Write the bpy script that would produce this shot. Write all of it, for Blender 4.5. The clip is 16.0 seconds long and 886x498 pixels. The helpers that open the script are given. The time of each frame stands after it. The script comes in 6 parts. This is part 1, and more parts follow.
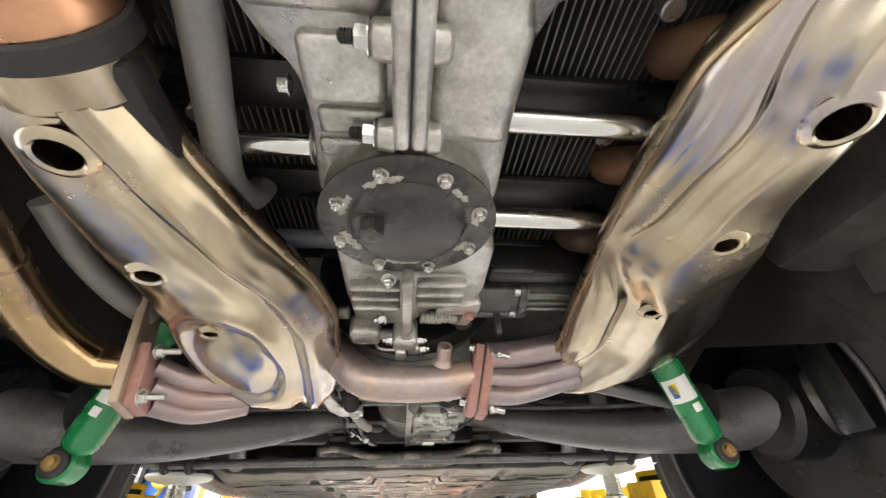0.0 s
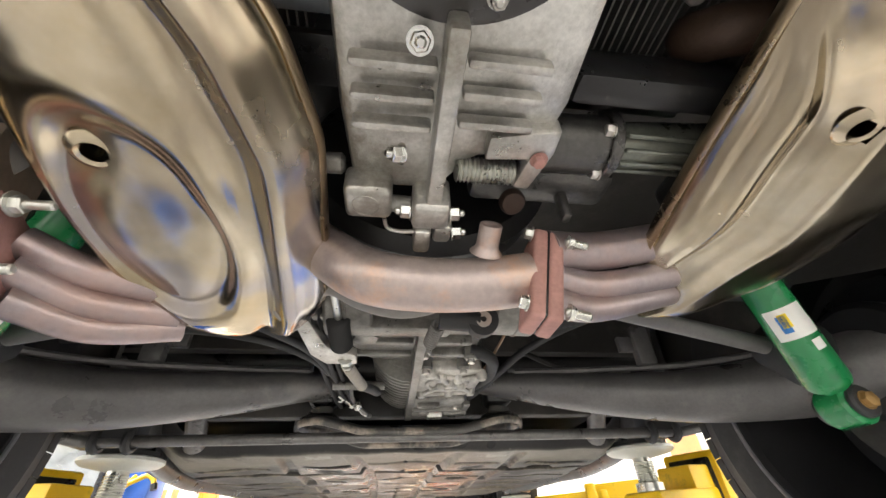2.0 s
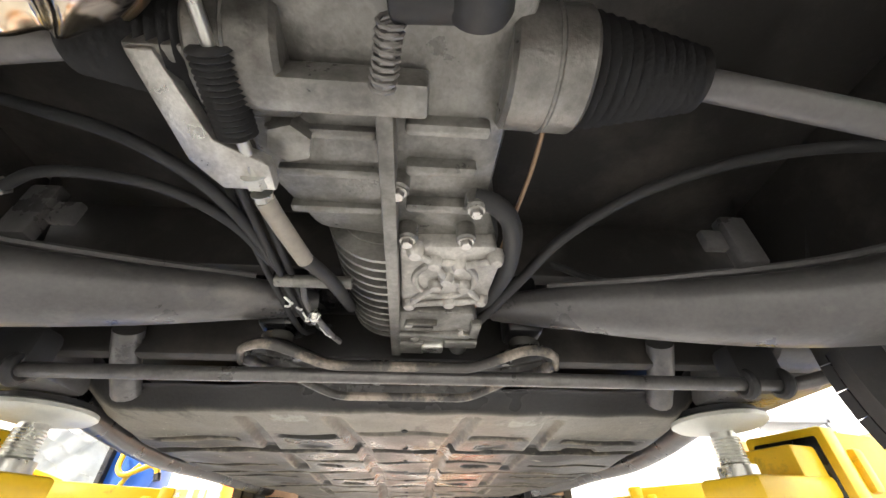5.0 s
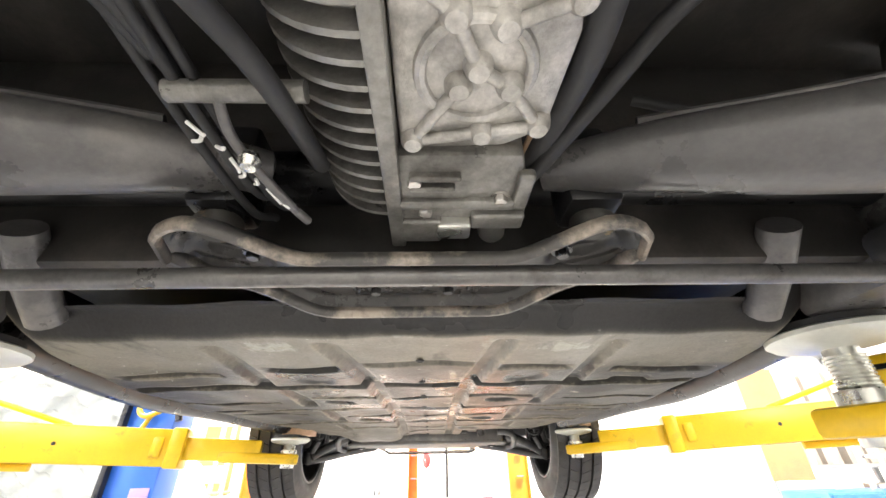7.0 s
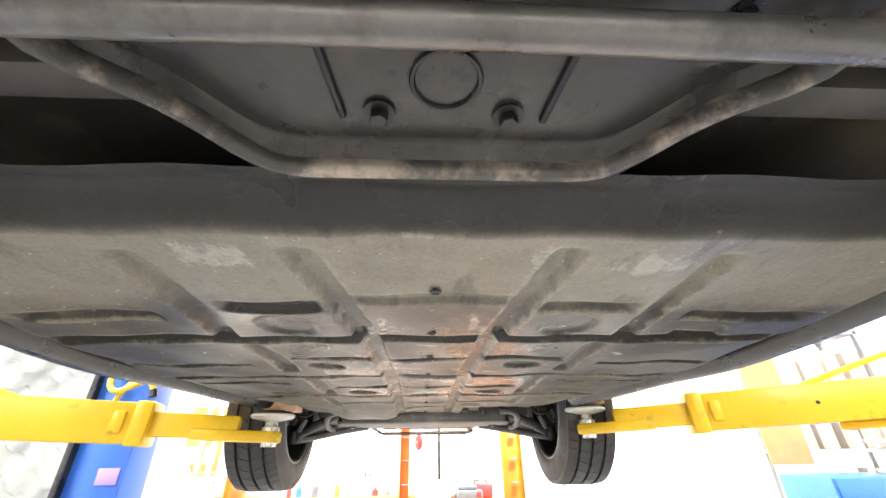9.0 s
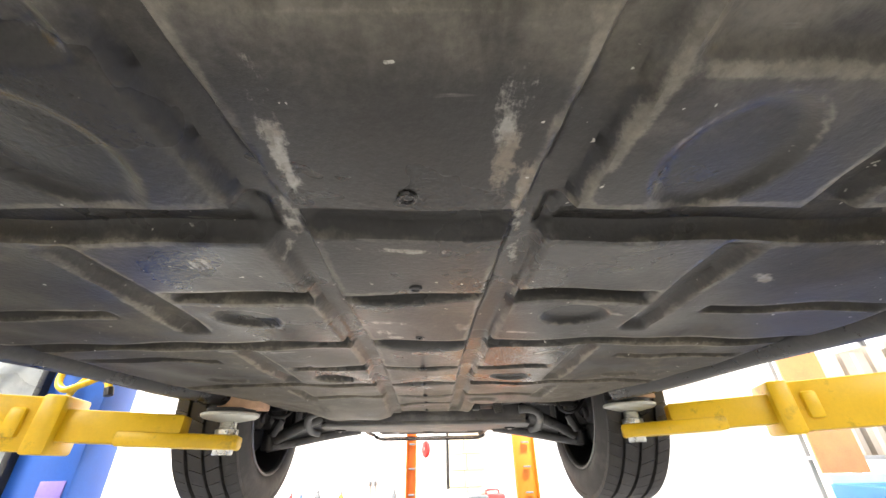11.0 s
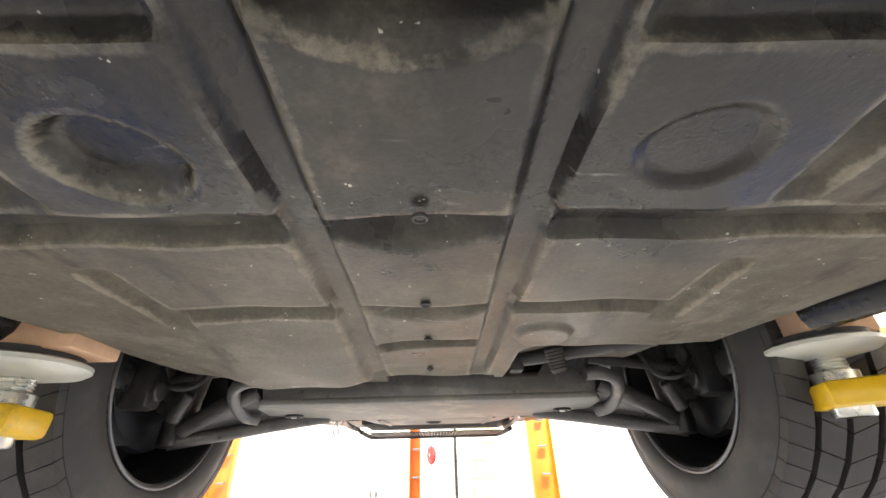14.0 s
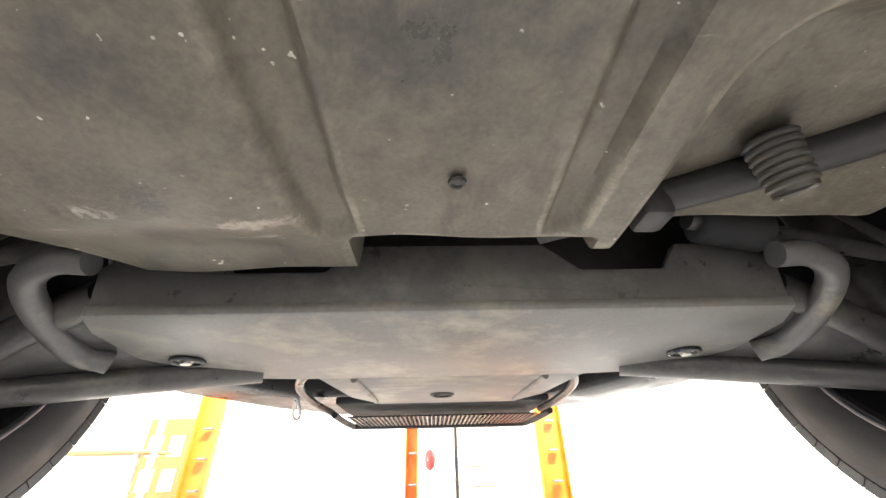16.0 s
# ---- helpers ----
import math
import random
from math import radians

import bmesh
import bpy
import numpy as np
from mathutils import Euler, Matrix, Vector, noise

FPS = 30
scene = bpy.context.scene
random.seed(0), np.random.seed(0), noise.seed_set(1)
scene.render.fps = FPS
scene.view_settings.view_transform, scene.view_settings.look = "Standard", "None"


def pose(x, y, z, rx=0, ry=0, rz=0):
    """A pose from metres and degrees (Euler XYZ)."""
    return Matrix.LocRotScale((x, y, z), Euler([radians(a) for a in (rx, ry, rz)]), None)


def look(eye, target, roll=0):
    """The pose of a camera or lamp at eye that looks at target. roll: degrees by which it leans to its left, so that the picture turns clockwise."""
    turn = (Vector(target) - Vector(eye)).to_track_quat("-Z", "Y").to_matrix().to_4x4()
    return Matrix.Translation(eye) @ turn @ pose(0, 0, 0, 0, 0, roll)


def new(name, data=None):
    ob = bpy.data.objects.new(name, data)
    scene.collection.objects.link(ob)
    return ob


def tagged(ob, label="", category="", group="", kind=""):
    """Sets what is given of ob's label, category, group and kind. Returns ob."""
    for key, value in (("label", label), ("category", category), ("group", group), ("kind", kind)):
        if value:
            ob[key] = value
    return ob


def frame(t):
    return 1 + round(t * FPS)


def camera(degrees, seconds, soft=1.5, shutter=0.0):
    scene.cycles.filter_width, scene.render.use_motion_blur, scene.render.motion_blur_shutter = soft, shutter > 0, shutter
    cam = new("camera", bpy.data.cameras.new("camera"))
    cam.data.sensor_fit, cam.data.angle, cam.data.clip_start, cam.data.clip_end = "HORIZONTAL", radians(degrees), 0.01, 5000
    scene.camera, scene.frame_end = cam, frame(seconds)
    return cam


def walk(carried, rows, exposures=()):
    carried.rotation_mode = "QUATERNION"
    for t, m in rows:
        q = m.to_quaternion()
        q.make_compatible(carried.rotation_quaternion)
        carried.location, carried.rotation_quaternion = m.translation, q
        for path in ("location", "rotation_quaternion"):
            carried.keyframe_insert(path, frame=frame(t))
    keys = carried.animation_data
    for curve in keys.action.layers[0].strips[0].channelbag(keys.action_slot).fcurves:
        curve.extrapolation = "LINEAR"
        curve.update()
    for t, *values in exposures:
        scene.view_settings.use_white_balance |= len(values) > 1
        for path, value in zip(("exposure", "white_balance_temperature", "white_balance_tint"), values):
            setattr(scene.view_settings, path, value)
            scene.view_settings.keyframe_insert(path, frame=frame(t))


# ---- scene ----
cam = camera(98.0, 16.0)
PATH = [
    (0, (-0.021, 0.261, 1.621), (0.162, 1.867, 2.799), -2.1),
    (0.5, (-0.024, 0.292, 1.618), (0.167, 1.898, 2.794), -1.9),
    (1, (-0.028, 0.342, 1.611), (0.177, 1.95, 2.783), -1.9),
    (1.5, (-0.033, 0.413, 1.614), (0.195, 2.011, 2.794), -2.3),
    (2, (-0.047, 0.483, 1.608), (0.203, 2.076, 2.792), -2.8),
    (2.5, (-0.055, 0.532, 1.603), (0.219, 2.117, 2.792), -3.4),
    (3, (-0.046, 0.561, 1.605), (0.248, 2.145, 2.789), -4.1),
    (3.5, (-0.027, 0.618, 1.603), (0.262, 2.177, 2.823), -3.9),
    (3.7, (-0.02, 0.645, 1.6), (0.251, 2.2, 2.829), -3.2),
    (5.8, (0.027, 0.797, 1.568), (0.094, 2.4, 2.762), -0.4),
    (6, (0.023, 0.81, 1.573), (0.09, 2.457, 2.707), -0.6),
    (6.5, (0.021, 0.877, 1.583), (0.083, 2.589, 2.616), -1.3),
    (7, (0.019, 0.957, 1.605), (0.084, 2.691, 2.6), -1.4),
    (7.5, (0.022, 1.018, 1.599), (0.084, 2.771, 2.559), -1.1),
    (8, (0.016, 1.046, 1.598), (0.084, 2.813, 2.532), -0.9),
    (8.5, (0.005, 1.096, 1.6), (0.086, 2.867, 2.526), -1.0),
    (9, (-0.011, 1.163, 1.597), (0.089, 2.928, 2.531), -1.0),
    (9.2, (-0.017, 1.185, 1.596), (0.09, 2.95, 2.531), -1.0),
    (11.3, (0.019, 1.561, 1.602), (0.067, 3.314, 2.564), -1.0),
    (11.5, (0.019, 1.59, 1.598), (0.052, 3.345, 2.558), -0.7),
    (12, (0.021, 1.679, 1.591), (0.049, 3.44, 2.538), -0.9),
    (12.5, (0.019, 1.811, 1.591), (0.055, 3.566, 2.549), -1.2),
    (13, (0.003, 1.938, 1.594), (0.051, 3.688, 2.561), -1.8),
    (13.5, (0.003, 2.041, 1.596), (0.06, 3.789, 2.566), -1.8),
    (14, (0.012, 2.168, 1.587), (0.060, 3.905, 2.577), -1.7),
    (14.5, (0.028, 2.313, 1.569), (0.031, 4.043, 2.572), -0.8),
    (15, (0.028, 2.461, 1.566), (0.027, 4.199, 2.555), -0.5),
    (15.5, (0.005, 2.605, 1.571), (0.045, 4.336, 2.572), -1.2),
    (16, (-0.017, 2.697, 1.569), (0.043, 4.418, 2.587), -1.6),
]
EXPOSURES = [(0, 0.2), (2, 0.2), (3.5, 0.25), (6, 0.72), (6.5, 0.78), (7, 0.68), (9, 0.52), (11.3, 0.02), (12.5, 0.04), (13.5, 0.28), (14.5, 0.25), (15.5, 0.5), (16, 0.5)]
walk(cam, [(t, look(eye, target, roll)) for t, eye, target, roll in PATH], EXPOSURES)

# ---- world, lights ----
world = bpy.data.worlds.new("world")
world.use_nodes = True
world.node_tree.nodes["Background"].inputs[0].default_value = (0.75, 0.85, 1.0, 1)
world.node_tree.nodes["Background"].inputs[1].default_value = 0.5
scene.world = world


def area(name, x, y, z, sx, sy, watts, target, colour=(1.0, 0.975, 0.945)):
    d = bpy.data.lights.new(name, "AREA")
    d.shape, d.size, d.size_y, d.energy, d.color = "RECTANGLE", sx, sy, watts, colour
    ob = new(name, d)
    ob.matrix_world = look((x, y, z), target)
    return ob


LAMPS = ((-3.1, -2.0), (3.1, -2.0), (-3.2, 2.4), (3.2, 2.4), (-1.8, 6.4), (1.8, 6.4), (0.0, -3.4))
for (lx, ly), watts in zip(LAMPS, (260, 260, 330, 330, 620, 620, 300)):
    area("ceiling_lamp_light", lx, ly, 4.07, 1.2, 0.3, watts, (lx, ly, 0))

# ---- materials ----


def material(name, colour, rough=0.5, metal=0.0, vary=0.25, scale=12.0, bump=0.1, fine=180.0, stain=None, stain_amount=0.4, stain_scale=5.0, coat=0.0, random_tint=0.0, soft=0.0):
    """Base colour broken up at two scales, an optional second colour in patches, roughness variation and fine relief."""
    m = bpy.data.materials.new(name)
    m.use_nodes = True
    nt = m.node_tree
    n, link = nt.nodes, nt.links
    bsdf = n["Principled BSDF"]
    tc = n.new("ShaderNodeTexCoord")
    a = n.new("ShaderNodeTexNoise")
    a.inputs["Scale"].default_value, a.inputs["Detail"].default_value, a.inputs["Roughness"].default_value = scale, 6, 0.65
    b = n.new("ShaderNodeTexNoise")
    b.inputs["Scale"].default_value, b.inputs["Detail"].default_value = fine, 3
    for t in (a, b):
        link.new(tc.outputs["Object"], t.inputs["Vector"])
    add = n.new("ShaderNodeMath")
    add.operation = "MULTIPLY_ADD"
    link.new(b.outputs["Fac"], add.inputs[0])
    add.inputs[1].default_value = 0.35
    link.new(a.outputs["Fac"], add.inputs[2])
    ramp = n.new("ShaderNodeMapRange")
    ramp.inputs["From Min"].default_value, ramp.inputs["From Max"].default_value = 0.42, 0.92
    ramp.inputs["To Min"].default_value, ramp.inputs["To Max"].default_value = 1 - vary, 1 + vary
    link.new(add.outputs[0], ramp.inputs["Value"])
    mul = n.new("ShaderNodeVectorMath")
    mul.operation = "SCALE"
    mul.inputs[0].default_value = colour[:3]
    link.new(ramp.outputs[0], mul.inputs["Scale"])
    out = mul.outputs[0]
    if stain:
        c = n.new("ShaderNodeTexNoise")
        c.inputs["Scale"].default_value, c.inputs["Detail"].default_value, c.inputs["Roughness"].default_value = stain_scale, 8, 0.7
        link.new(tc.outputs["Object"], c.inputs["Vector"])
        r = n.new("ShaderNodeMapRange")
        r.inputs["From Min"].default_value, r.inputs["From Max"].default_value = 0.62 - 0.3 * stain_amount - soft, 0.72 - 0.2 * stain_amount + soft
        link.new(c.outputs["Fac"], r.inputs["Value"])
        mix = n.new("ShaderNodeMix")
        mix.data_type = "RGBA"
        link.new(r.outputs[0], mix.inputs["Factor"])
        link.new(out, mix.inputs["A"])
        mix.inputs["B"].default_value = (*stain, 1)
        out = mix.outputs["Result"]
    if random_tint:
        info = n.new("ShaderNodeObjectInfo")
        rr = n.new("ShaderNodeMapRange")
        rr.inputs["To Min"].default_value, rr.inputs["To Max"].default_value = 1 - random_tint, 1 + random_tint
        link.new(info.outputs["Random"], rr.inputs["Value"])
        sc = n.new("ShaderNodeVectorMath")
        sc.operation = "SCALE"
        link.new(out, sc.inputs[0])
        link.new(rr.outputs[0], sc.inputs["Scale"])
        out = sc.outputs[0]
    link.new(out, bsdf.inputs["Base Color"])
    rm = n.new("ShaderNodeMapRange")
    rm.inputs["From Min"].default_value, rm.inputs["From Max"].default_value = 0.3, 0.75
    rm.inputs["To Min"].default_value, rm.inputs["To Max"].default_value = max(0.03, rough - 0.12), min(1, rough + 0.15)
    link.new(a.outputs["Fac"], rm.inputs["Value"])
    link.new(rm.outputs[0], bsdf.inputs["Roughness"])
    bsdf.inputs["Metallic"].default_value = metal
    bsdf.inputs["Coat Weight"].default_value = coat
    if bump:
        bp = n.new("ShaderNodeBump")
        bp.inputs["Strength"].default_value, bp.inputs["Distance"].default_value = bump, 0.004
        link.new(add.outputs[0], bp.inputs["Height"])
        link.new(bp.outputs[0], bsdf.inputs["Normal"])
    return m


UNDERSEAL = material("underseal", (0.050, 0.046, 0.041), 0.36, 0, 0.30, 9, 0.22, 260, stain=(0.11, 0.10, 0.083), stain_amount=0.30, stain_scale=3.2)


def pan_material():
    """Oily underseal with dust and painted sheen at both pan ends, stone chips, drag scuffs."""
    m = bpy.data.materials.new("worn_underseal")
    m.use_nodes = True
    n, link = m.node_tree.nodes, m.node_tree.links
    bsdf = n["Principled BSDF"]
    tc = n.new("ShaderNodeTexCoord")
    sep = n.new("ShaderNodeSeparateXYZ")
    link.new(tc.outputs["Object"], sep.inputs[0])

    def span(v, f0, f1, t0=0.0, t1=1.0):
        r = n.new("ShaderNodeMapRange")
        r.interpolation_type = "SMOOTHSTEP"
        for k, x in zip(("From Min", "From Max", "To Min", "To Max"), (f0, f1, t0, t1)):
            r.inputs[k].default_value = x
        link.new(v, r.inputs["Value"])
        return r.outputs[0]

    def fuzz(scale, detail=6, stretch=None, rough=0.6):
        t = n.new("ShaderNodeTexNoise")
        t.inputs["Scale"].default_value, t.inputs["Detail"].default_value, t.inputs["Roughness"].default_value = scale, detail, rough
        if stretch:
            mp = n.new("ShaderNodeMapping")
            mp.inputs["Scale"].default_value = stretch
            mp.inputs["Rotation"].default_value = (0, 0, 0.35)
            link.new(tc.outputs["Object"], mp.inputs["Vector"])
            link.new(mp.outputs[0], t.inputs["Vector"])
        else:
            link.new(tc.outputs["Object"], t.inputs["Vector"])
        return t.outputs["Fac"]

    def op(kind, p, q):
        o = n.new("ShaderNodeMath")
        o.operation = kind
        for k, x in enumerate((p, q)):
            if isinstance(x, (int, float)):
                o.inputs[k].default_value = x
            else:
                link.new(x, o.inputs[k])
        return o.outputs[0]

    def mixed(fac, c0, c1):
        o = n.new("ShaderNodeMix")
        o.data_type = "RGBA"
        link.new(fac, o.inputs["Factor"])
        for k, c in (("A", c0), ("B", c1)):
            if isinstance(c, tuple):
                o.inputs[k].default_value = (*c, 1)
            else:
                link.new(c, o.inputs[k])
        return o.outputs["Result"]

    big, mid, fine = fuzz(3.0, 8), fuzz(14.0, 8, None, 0.7), fuzz(240.0, 3)
    def layer(key):
        t = n.new("ShaderNodeAttribute")
        t.attribute_name = key
        return t.outputs["Fac"]

    # besides dust, ends puts grazing light at the rear and nose into the colour
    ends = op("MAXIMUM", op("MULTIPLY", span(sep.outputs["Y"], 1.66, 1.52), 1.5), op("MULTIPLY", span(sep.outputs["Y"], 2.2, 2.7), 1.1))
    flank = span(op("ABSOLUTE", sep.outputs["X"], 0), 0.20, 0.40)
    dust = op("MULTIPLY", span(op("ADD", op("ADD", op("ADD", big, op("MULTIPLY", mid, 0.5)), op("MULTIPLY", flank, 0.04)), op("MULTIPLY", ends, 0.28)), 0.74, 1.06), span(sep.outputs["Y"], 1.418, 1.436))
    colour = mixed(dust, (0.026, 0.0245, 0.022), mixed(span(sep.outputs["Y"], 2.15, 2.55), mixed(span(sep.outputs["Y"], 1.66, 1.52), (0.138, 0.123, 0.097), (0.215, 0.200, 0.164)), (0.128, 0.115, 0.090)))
    pale = op("MULTIPLY", span(op("ADD", mid, op("MULTIPLY", ends, 0.10)), 0.58, 0.76), span(big, 0.42, 0.66))
    colour = mixed(op("MULTIPLY", pale, 0.40), colour, (0.26, 0.245, 0.20))
    scuff = op("MULTIPLY", span(fuzz(9.0, 4, (1.0, 9.0, 1.0)), 0.66, 0.72), span(fuzz(5.0, 2), 0.50, 0.58))
    colour = mixed(op("MULTIPLY", scuff, 0.65), colour, (0.24, 0.23, 0.20))
    tear = fuzz(46.0, 6, None, 0.75)
    worn = op("MULTIPLY", span(op("ADD", layer("rubbed"), op("MULTIPLY", tear, 2.2)), 1.55, 2.15), span(op("ADD", big, op("MULTIPLY", mid, 0.5)), 0.62, 0.86))
    colour = mixed(op("MULTIPLY", worn, 0.55), colour, (0.33, 0.30, 0.235))
    drag = fuzz(34.0, 6, (1.6, 0.35, 1.0), 0.7)
    bare = span(op("ADD", op("MULTIPLY", layer("struck"), 0.75), op("MULTIPLY", op("ADD", tear, drag), 1.3)), 1.78, 2.05)
    colour = mixed(op("MULTIPLY", bare, 0.85), colour, mixed(span(mid, 0.45, 0.6), (0.40, 0.385, 0.34), (0.22, 0.185, 0.14)))
    chips = op("MULTIPLY", span(fuzz(95.0, 2), 0.715, 0.740), span(mid, 0.45, 0.52))
    colour = mixed(chips, colour, (0.52, 0.50, 0.44))
    smear = span(fuzz(7.0, 5, (3.0, 1.0, 1.0)), 0.55, 0.70)
    colour = mixed(op("MULTIPLY", smear, 0.5), colour, (0.014, 0.013, 0.012))
    # shade of the back-facing rear curl, put into the colour
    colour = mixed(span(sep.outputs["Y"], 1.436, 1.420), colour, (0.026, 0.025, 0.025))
    shade = n.new("ShaderNodeVectorMath")
    shade.operation = "SCALE"
    link.new(colour, shade.inputs[0])
    link.new(span(op("ADD", fine, mid), 0.7, 1.3, 0.84, 1.16), shade.inputs["Scale"])
    link.new(shade.outputs[0], bsdf.inputs["Base Color"])
    link.new(op("ADD", op("ADD", span(op("ADD", dust, op("MULTIPLY", mid, 0.4)), 0.1, 1.2, 0.30, 0.48), span(fuzz(6.0, 4), 0.40, 0.62, -0.06, 0.08)), op("MULTIPLY", flank, 0.24)), bsdf.inputs["Roughness"])
    link.new(span(flank, 0.0, 1.0, 0.46, 0.28), bsdf.inputs["Specular IOR Level"])
    bp = n.new("ShaderNodeBump")
    bp.inputs["Strength"].default_value, bp.inputs["Distance"].default_value = 0.22, 0.004
    link.new(op("ADD", op("MULTIPLY", fine, 0.5), op("ADD", op("ADD", mid, op("MULTIPLY", bare, -0.5)), op("MULTIPLY", tear, 0.6))), bp.inputs["Height"])
    link.new(bp.outputs[0], bsdf.inputs["Normal"])
    return m


PANMAT = pan_material()
UNDERDARK = material("dark_underseal", (0.028, 0.027, 0.027), 0.5, 0, 0.3, 10, 0.2, 240, stain=(0.10, 0.095, 0.085), stain_amount=0.2)
BLACK = material("black_paint", (0.014, 0.014, 0.015), 0.33, 0, 0.3, 14, 0.12, 200, stain=(0.040, 0.038, 0.035), stain_amount=0.2, stain_scale=7)
ARMGREY = material("dusty_black_steel", (0.12, 0.116, 0.115), 0.34, 0.15, 0.3, 12, 0.15, 220, stain=(0.20, 0.19, 0.18), stain_amount=0.3, stain_scale=8)
BARGREY = material("worn_grey_bar", (0.17, 0.165, 0.16), 0.34, 0.5, 0.3, 16, 0.15, 220, stain=(0.10, 0.095, 0.09), stain_amount=0.4, stain_scale=12)
VOID = material("mottled_black", (0.026, 0.024, 0.022), 0.55, 0, 0.35, 14, 0.15, 200, stain=(0.085, 0.075, 0.066), stain_amount=0.30, stain_scale=6, soft=0.05)
RUBBER = material("rubber", (0.028, 0.028, 0.029), 0.62, 0, 0.25, 20, 0.15, 300)
TYRE = material("tyre_rubber", (0.036, 0.035, 0.035), 0.62, 0, 0.2, 16, 0.15, 300, stain=(0.06, 0.057, 0.054), stain_amount=0.3, stain_scale=9)
RIM = material("rim_metal", (0.016, 0.016, 0.018), 0.5, 0.3, 0.2, 14, 0.08, 200)
RIMLIP = material("rim_lip", (0.22, 0.22, 0.23), 0.4, 0.7, 0.15, 14, 0.05, 200)
YELLOW = material("yellow_lift_paint", (0.82, 0.52, 0.015), 0.38, 0, 0.10, 7, 0.05, 150, stain=(0.50, 0.32, 0.02), stain_amount=0.12, stain_scale=14)
BLUE = material("blue_lift_paint", (0.025, 0.12, 0.50), 0.4, 0, 0.12, 6, 0.05, 140)
ZINC = material("zinc_plate", (0.62, 0.62, 0.58), 0.32, 0.85, 0.15, 25, 0.06, 240)
PADTOP = material("pad_plate", (0.62, 0.63, 0.58), 0.42, 0.3, 0.12, 14, 0.08, 200)
WOOD = material("pine_block", (0.62, 0.40, 0.26), 0.65, 0, 0.2, 9, 0.15, 90)
ALU = material("cast_aluminium", (0.60, 0.59, 0.56), 0.36, 0.75, 0.34, 30, 0.34, 300, stain=(0.22, 0.20, 0.165), stain_amount=0.46, stain_scale=14, soft=0.07)
ALUDIRT = material("dirty_cast_aluminium", (0.28, 0.272, 0.252), 0.36, 0.45, 0.38, 26, 0.35, 260, stain=(0.075, 0.07, 0.062), stain_amount=0.44, stain_scale=10, soft=0.06)
STAINLESS = material("heat_tinted_stainless", (0.62, 0.56, 0.45), 0.22, 1.0, 0.2, 7, 0.05, 90, stain=(0.44, 0.34, 0.19), stain_amount=0.42, stain_scale=6, soft=0.10)


def temper(m):
    """Scorched grey-brown streaks and thin blue to violet temper bands over the gold."""
    n, link = m.node_tree.nodes, m.node_tree.links
    bsdf = n["Principled BSDF"]
    source = bsdf.inputs["Base Color"].links[0].from_socket
    tc = n.new("ShaderNodeTexCoord")
    mp = n.new("ShaderNodeMapping")
    mp.inputs["Scale"].default_value = (14.0, 4.0, 6.0)
    link.new(tc.outputs["Object"], mp.inputs["Vector"])
    streak, heat = n.new("ShaderNodeTexNoise"), n.new("ShaderNodeTexNoise")
    streak.inputs["Scale"].default_value, streak.inputs["Detail"].default_value, streak.inputs["Distortion"].default_value = 1.0, 6, 0.6
    heat.inputs["Scale"].default_value, heat.inputs["Detail"].default_value = 4.5, 3
    link.new(mp.outputs[0], streak.inputs["Vector"])
    link.new(tc.outputs["Object"], heat.inputs["Vector"])
    ramps = []
    for node, stops in ((streak, ((0.46, 0), (0.66, 0.85))), (heat, ((0.575, 0), (0.600, 0.50), (0.625, 0.40), (0.660, 0)))):
        r = n.new("ShaderNodeValToRGB")
        first, last = r.color_ramp.elements[0], r.color_ramp.elements[1]
        first.position, first.color = stops[0][0], (*(stops[0][1],) * 3, 1)
        last.position, last.color = stops[-1][0], (*(stops[-1][1],) * 3, 1)
        for p, g in stops[1:-1]:
            r.color_ramp.elements.new(p).color = (g, g, g, 1)
        link.new(node.outputs["Fac"], r.inputs[0])
        ramps.append(r)
    for r, c in zip(ramps, ((0.23, 0.185, 0.135), (0.30, 0.31, 0.42))):
        mix = n.new("ShaderNodeMix")
        mix.data_type = "RGBA"
        link.new(r.outputs[0], mix.inputs["Factor"])
        link.new(source, mix.inputs["A"])
        mix.inputs["B"].default_value = (*c, 1)
        source = mix.outputs["Result"]
    link.new(source, bsdf.inputs["Base Color"])


temper(STAINLESS)
STAINEDGE = material("brown_stainless_edge", (0.42, 0.33, 0.22), 0.3, 1.0, 0.2, 14, 0.08, 120)
RUSTPIPE = material("heat_stained_pipe", (0.44, 0.37, 0.35), 0.42, 0.7, 0.25, 14, 0.15, 200, stain=(0.66, 0.38, 0.22), stain_amount=0.28, stain_scale=12, soft=0.05)
GASKET = material("rusty_flange", (0.46, 0.25, 0.22), 0.7, 0.2, 0.25, 20, 0.25, 260)
COPPER = material("copper_duct", (0.72, 0.40, 0.24), 0.35, 0.9, 0.15, 18, 0.2, 90)
STEEL = material("bright_steel", (0.70, 0.70, 0.68), 0.22, 1.0, 0.10, 18, 0.05, 180)
BOLT = material("bolt_steel", (0.55, 0.53, 0.50), 0.35, 0.9, 0.25, 60, 0.1, 400)
GREYPIPE = material("grey_painted_pipe", (0.22, 0.21, 0.20), 0.5, 0.3, 0.2, 12, 0.12, 160)
GREEN = material("green_damper_paint", (0.015, 0.21, 0.065), 0.28, 0, 0.15, 10, 0.04, 150, coat=0.3)
WHITE = material("white_paint", (0.80, 0.79, 0.76), 0.55, 0, 0.05, 3, 0.05, 60)
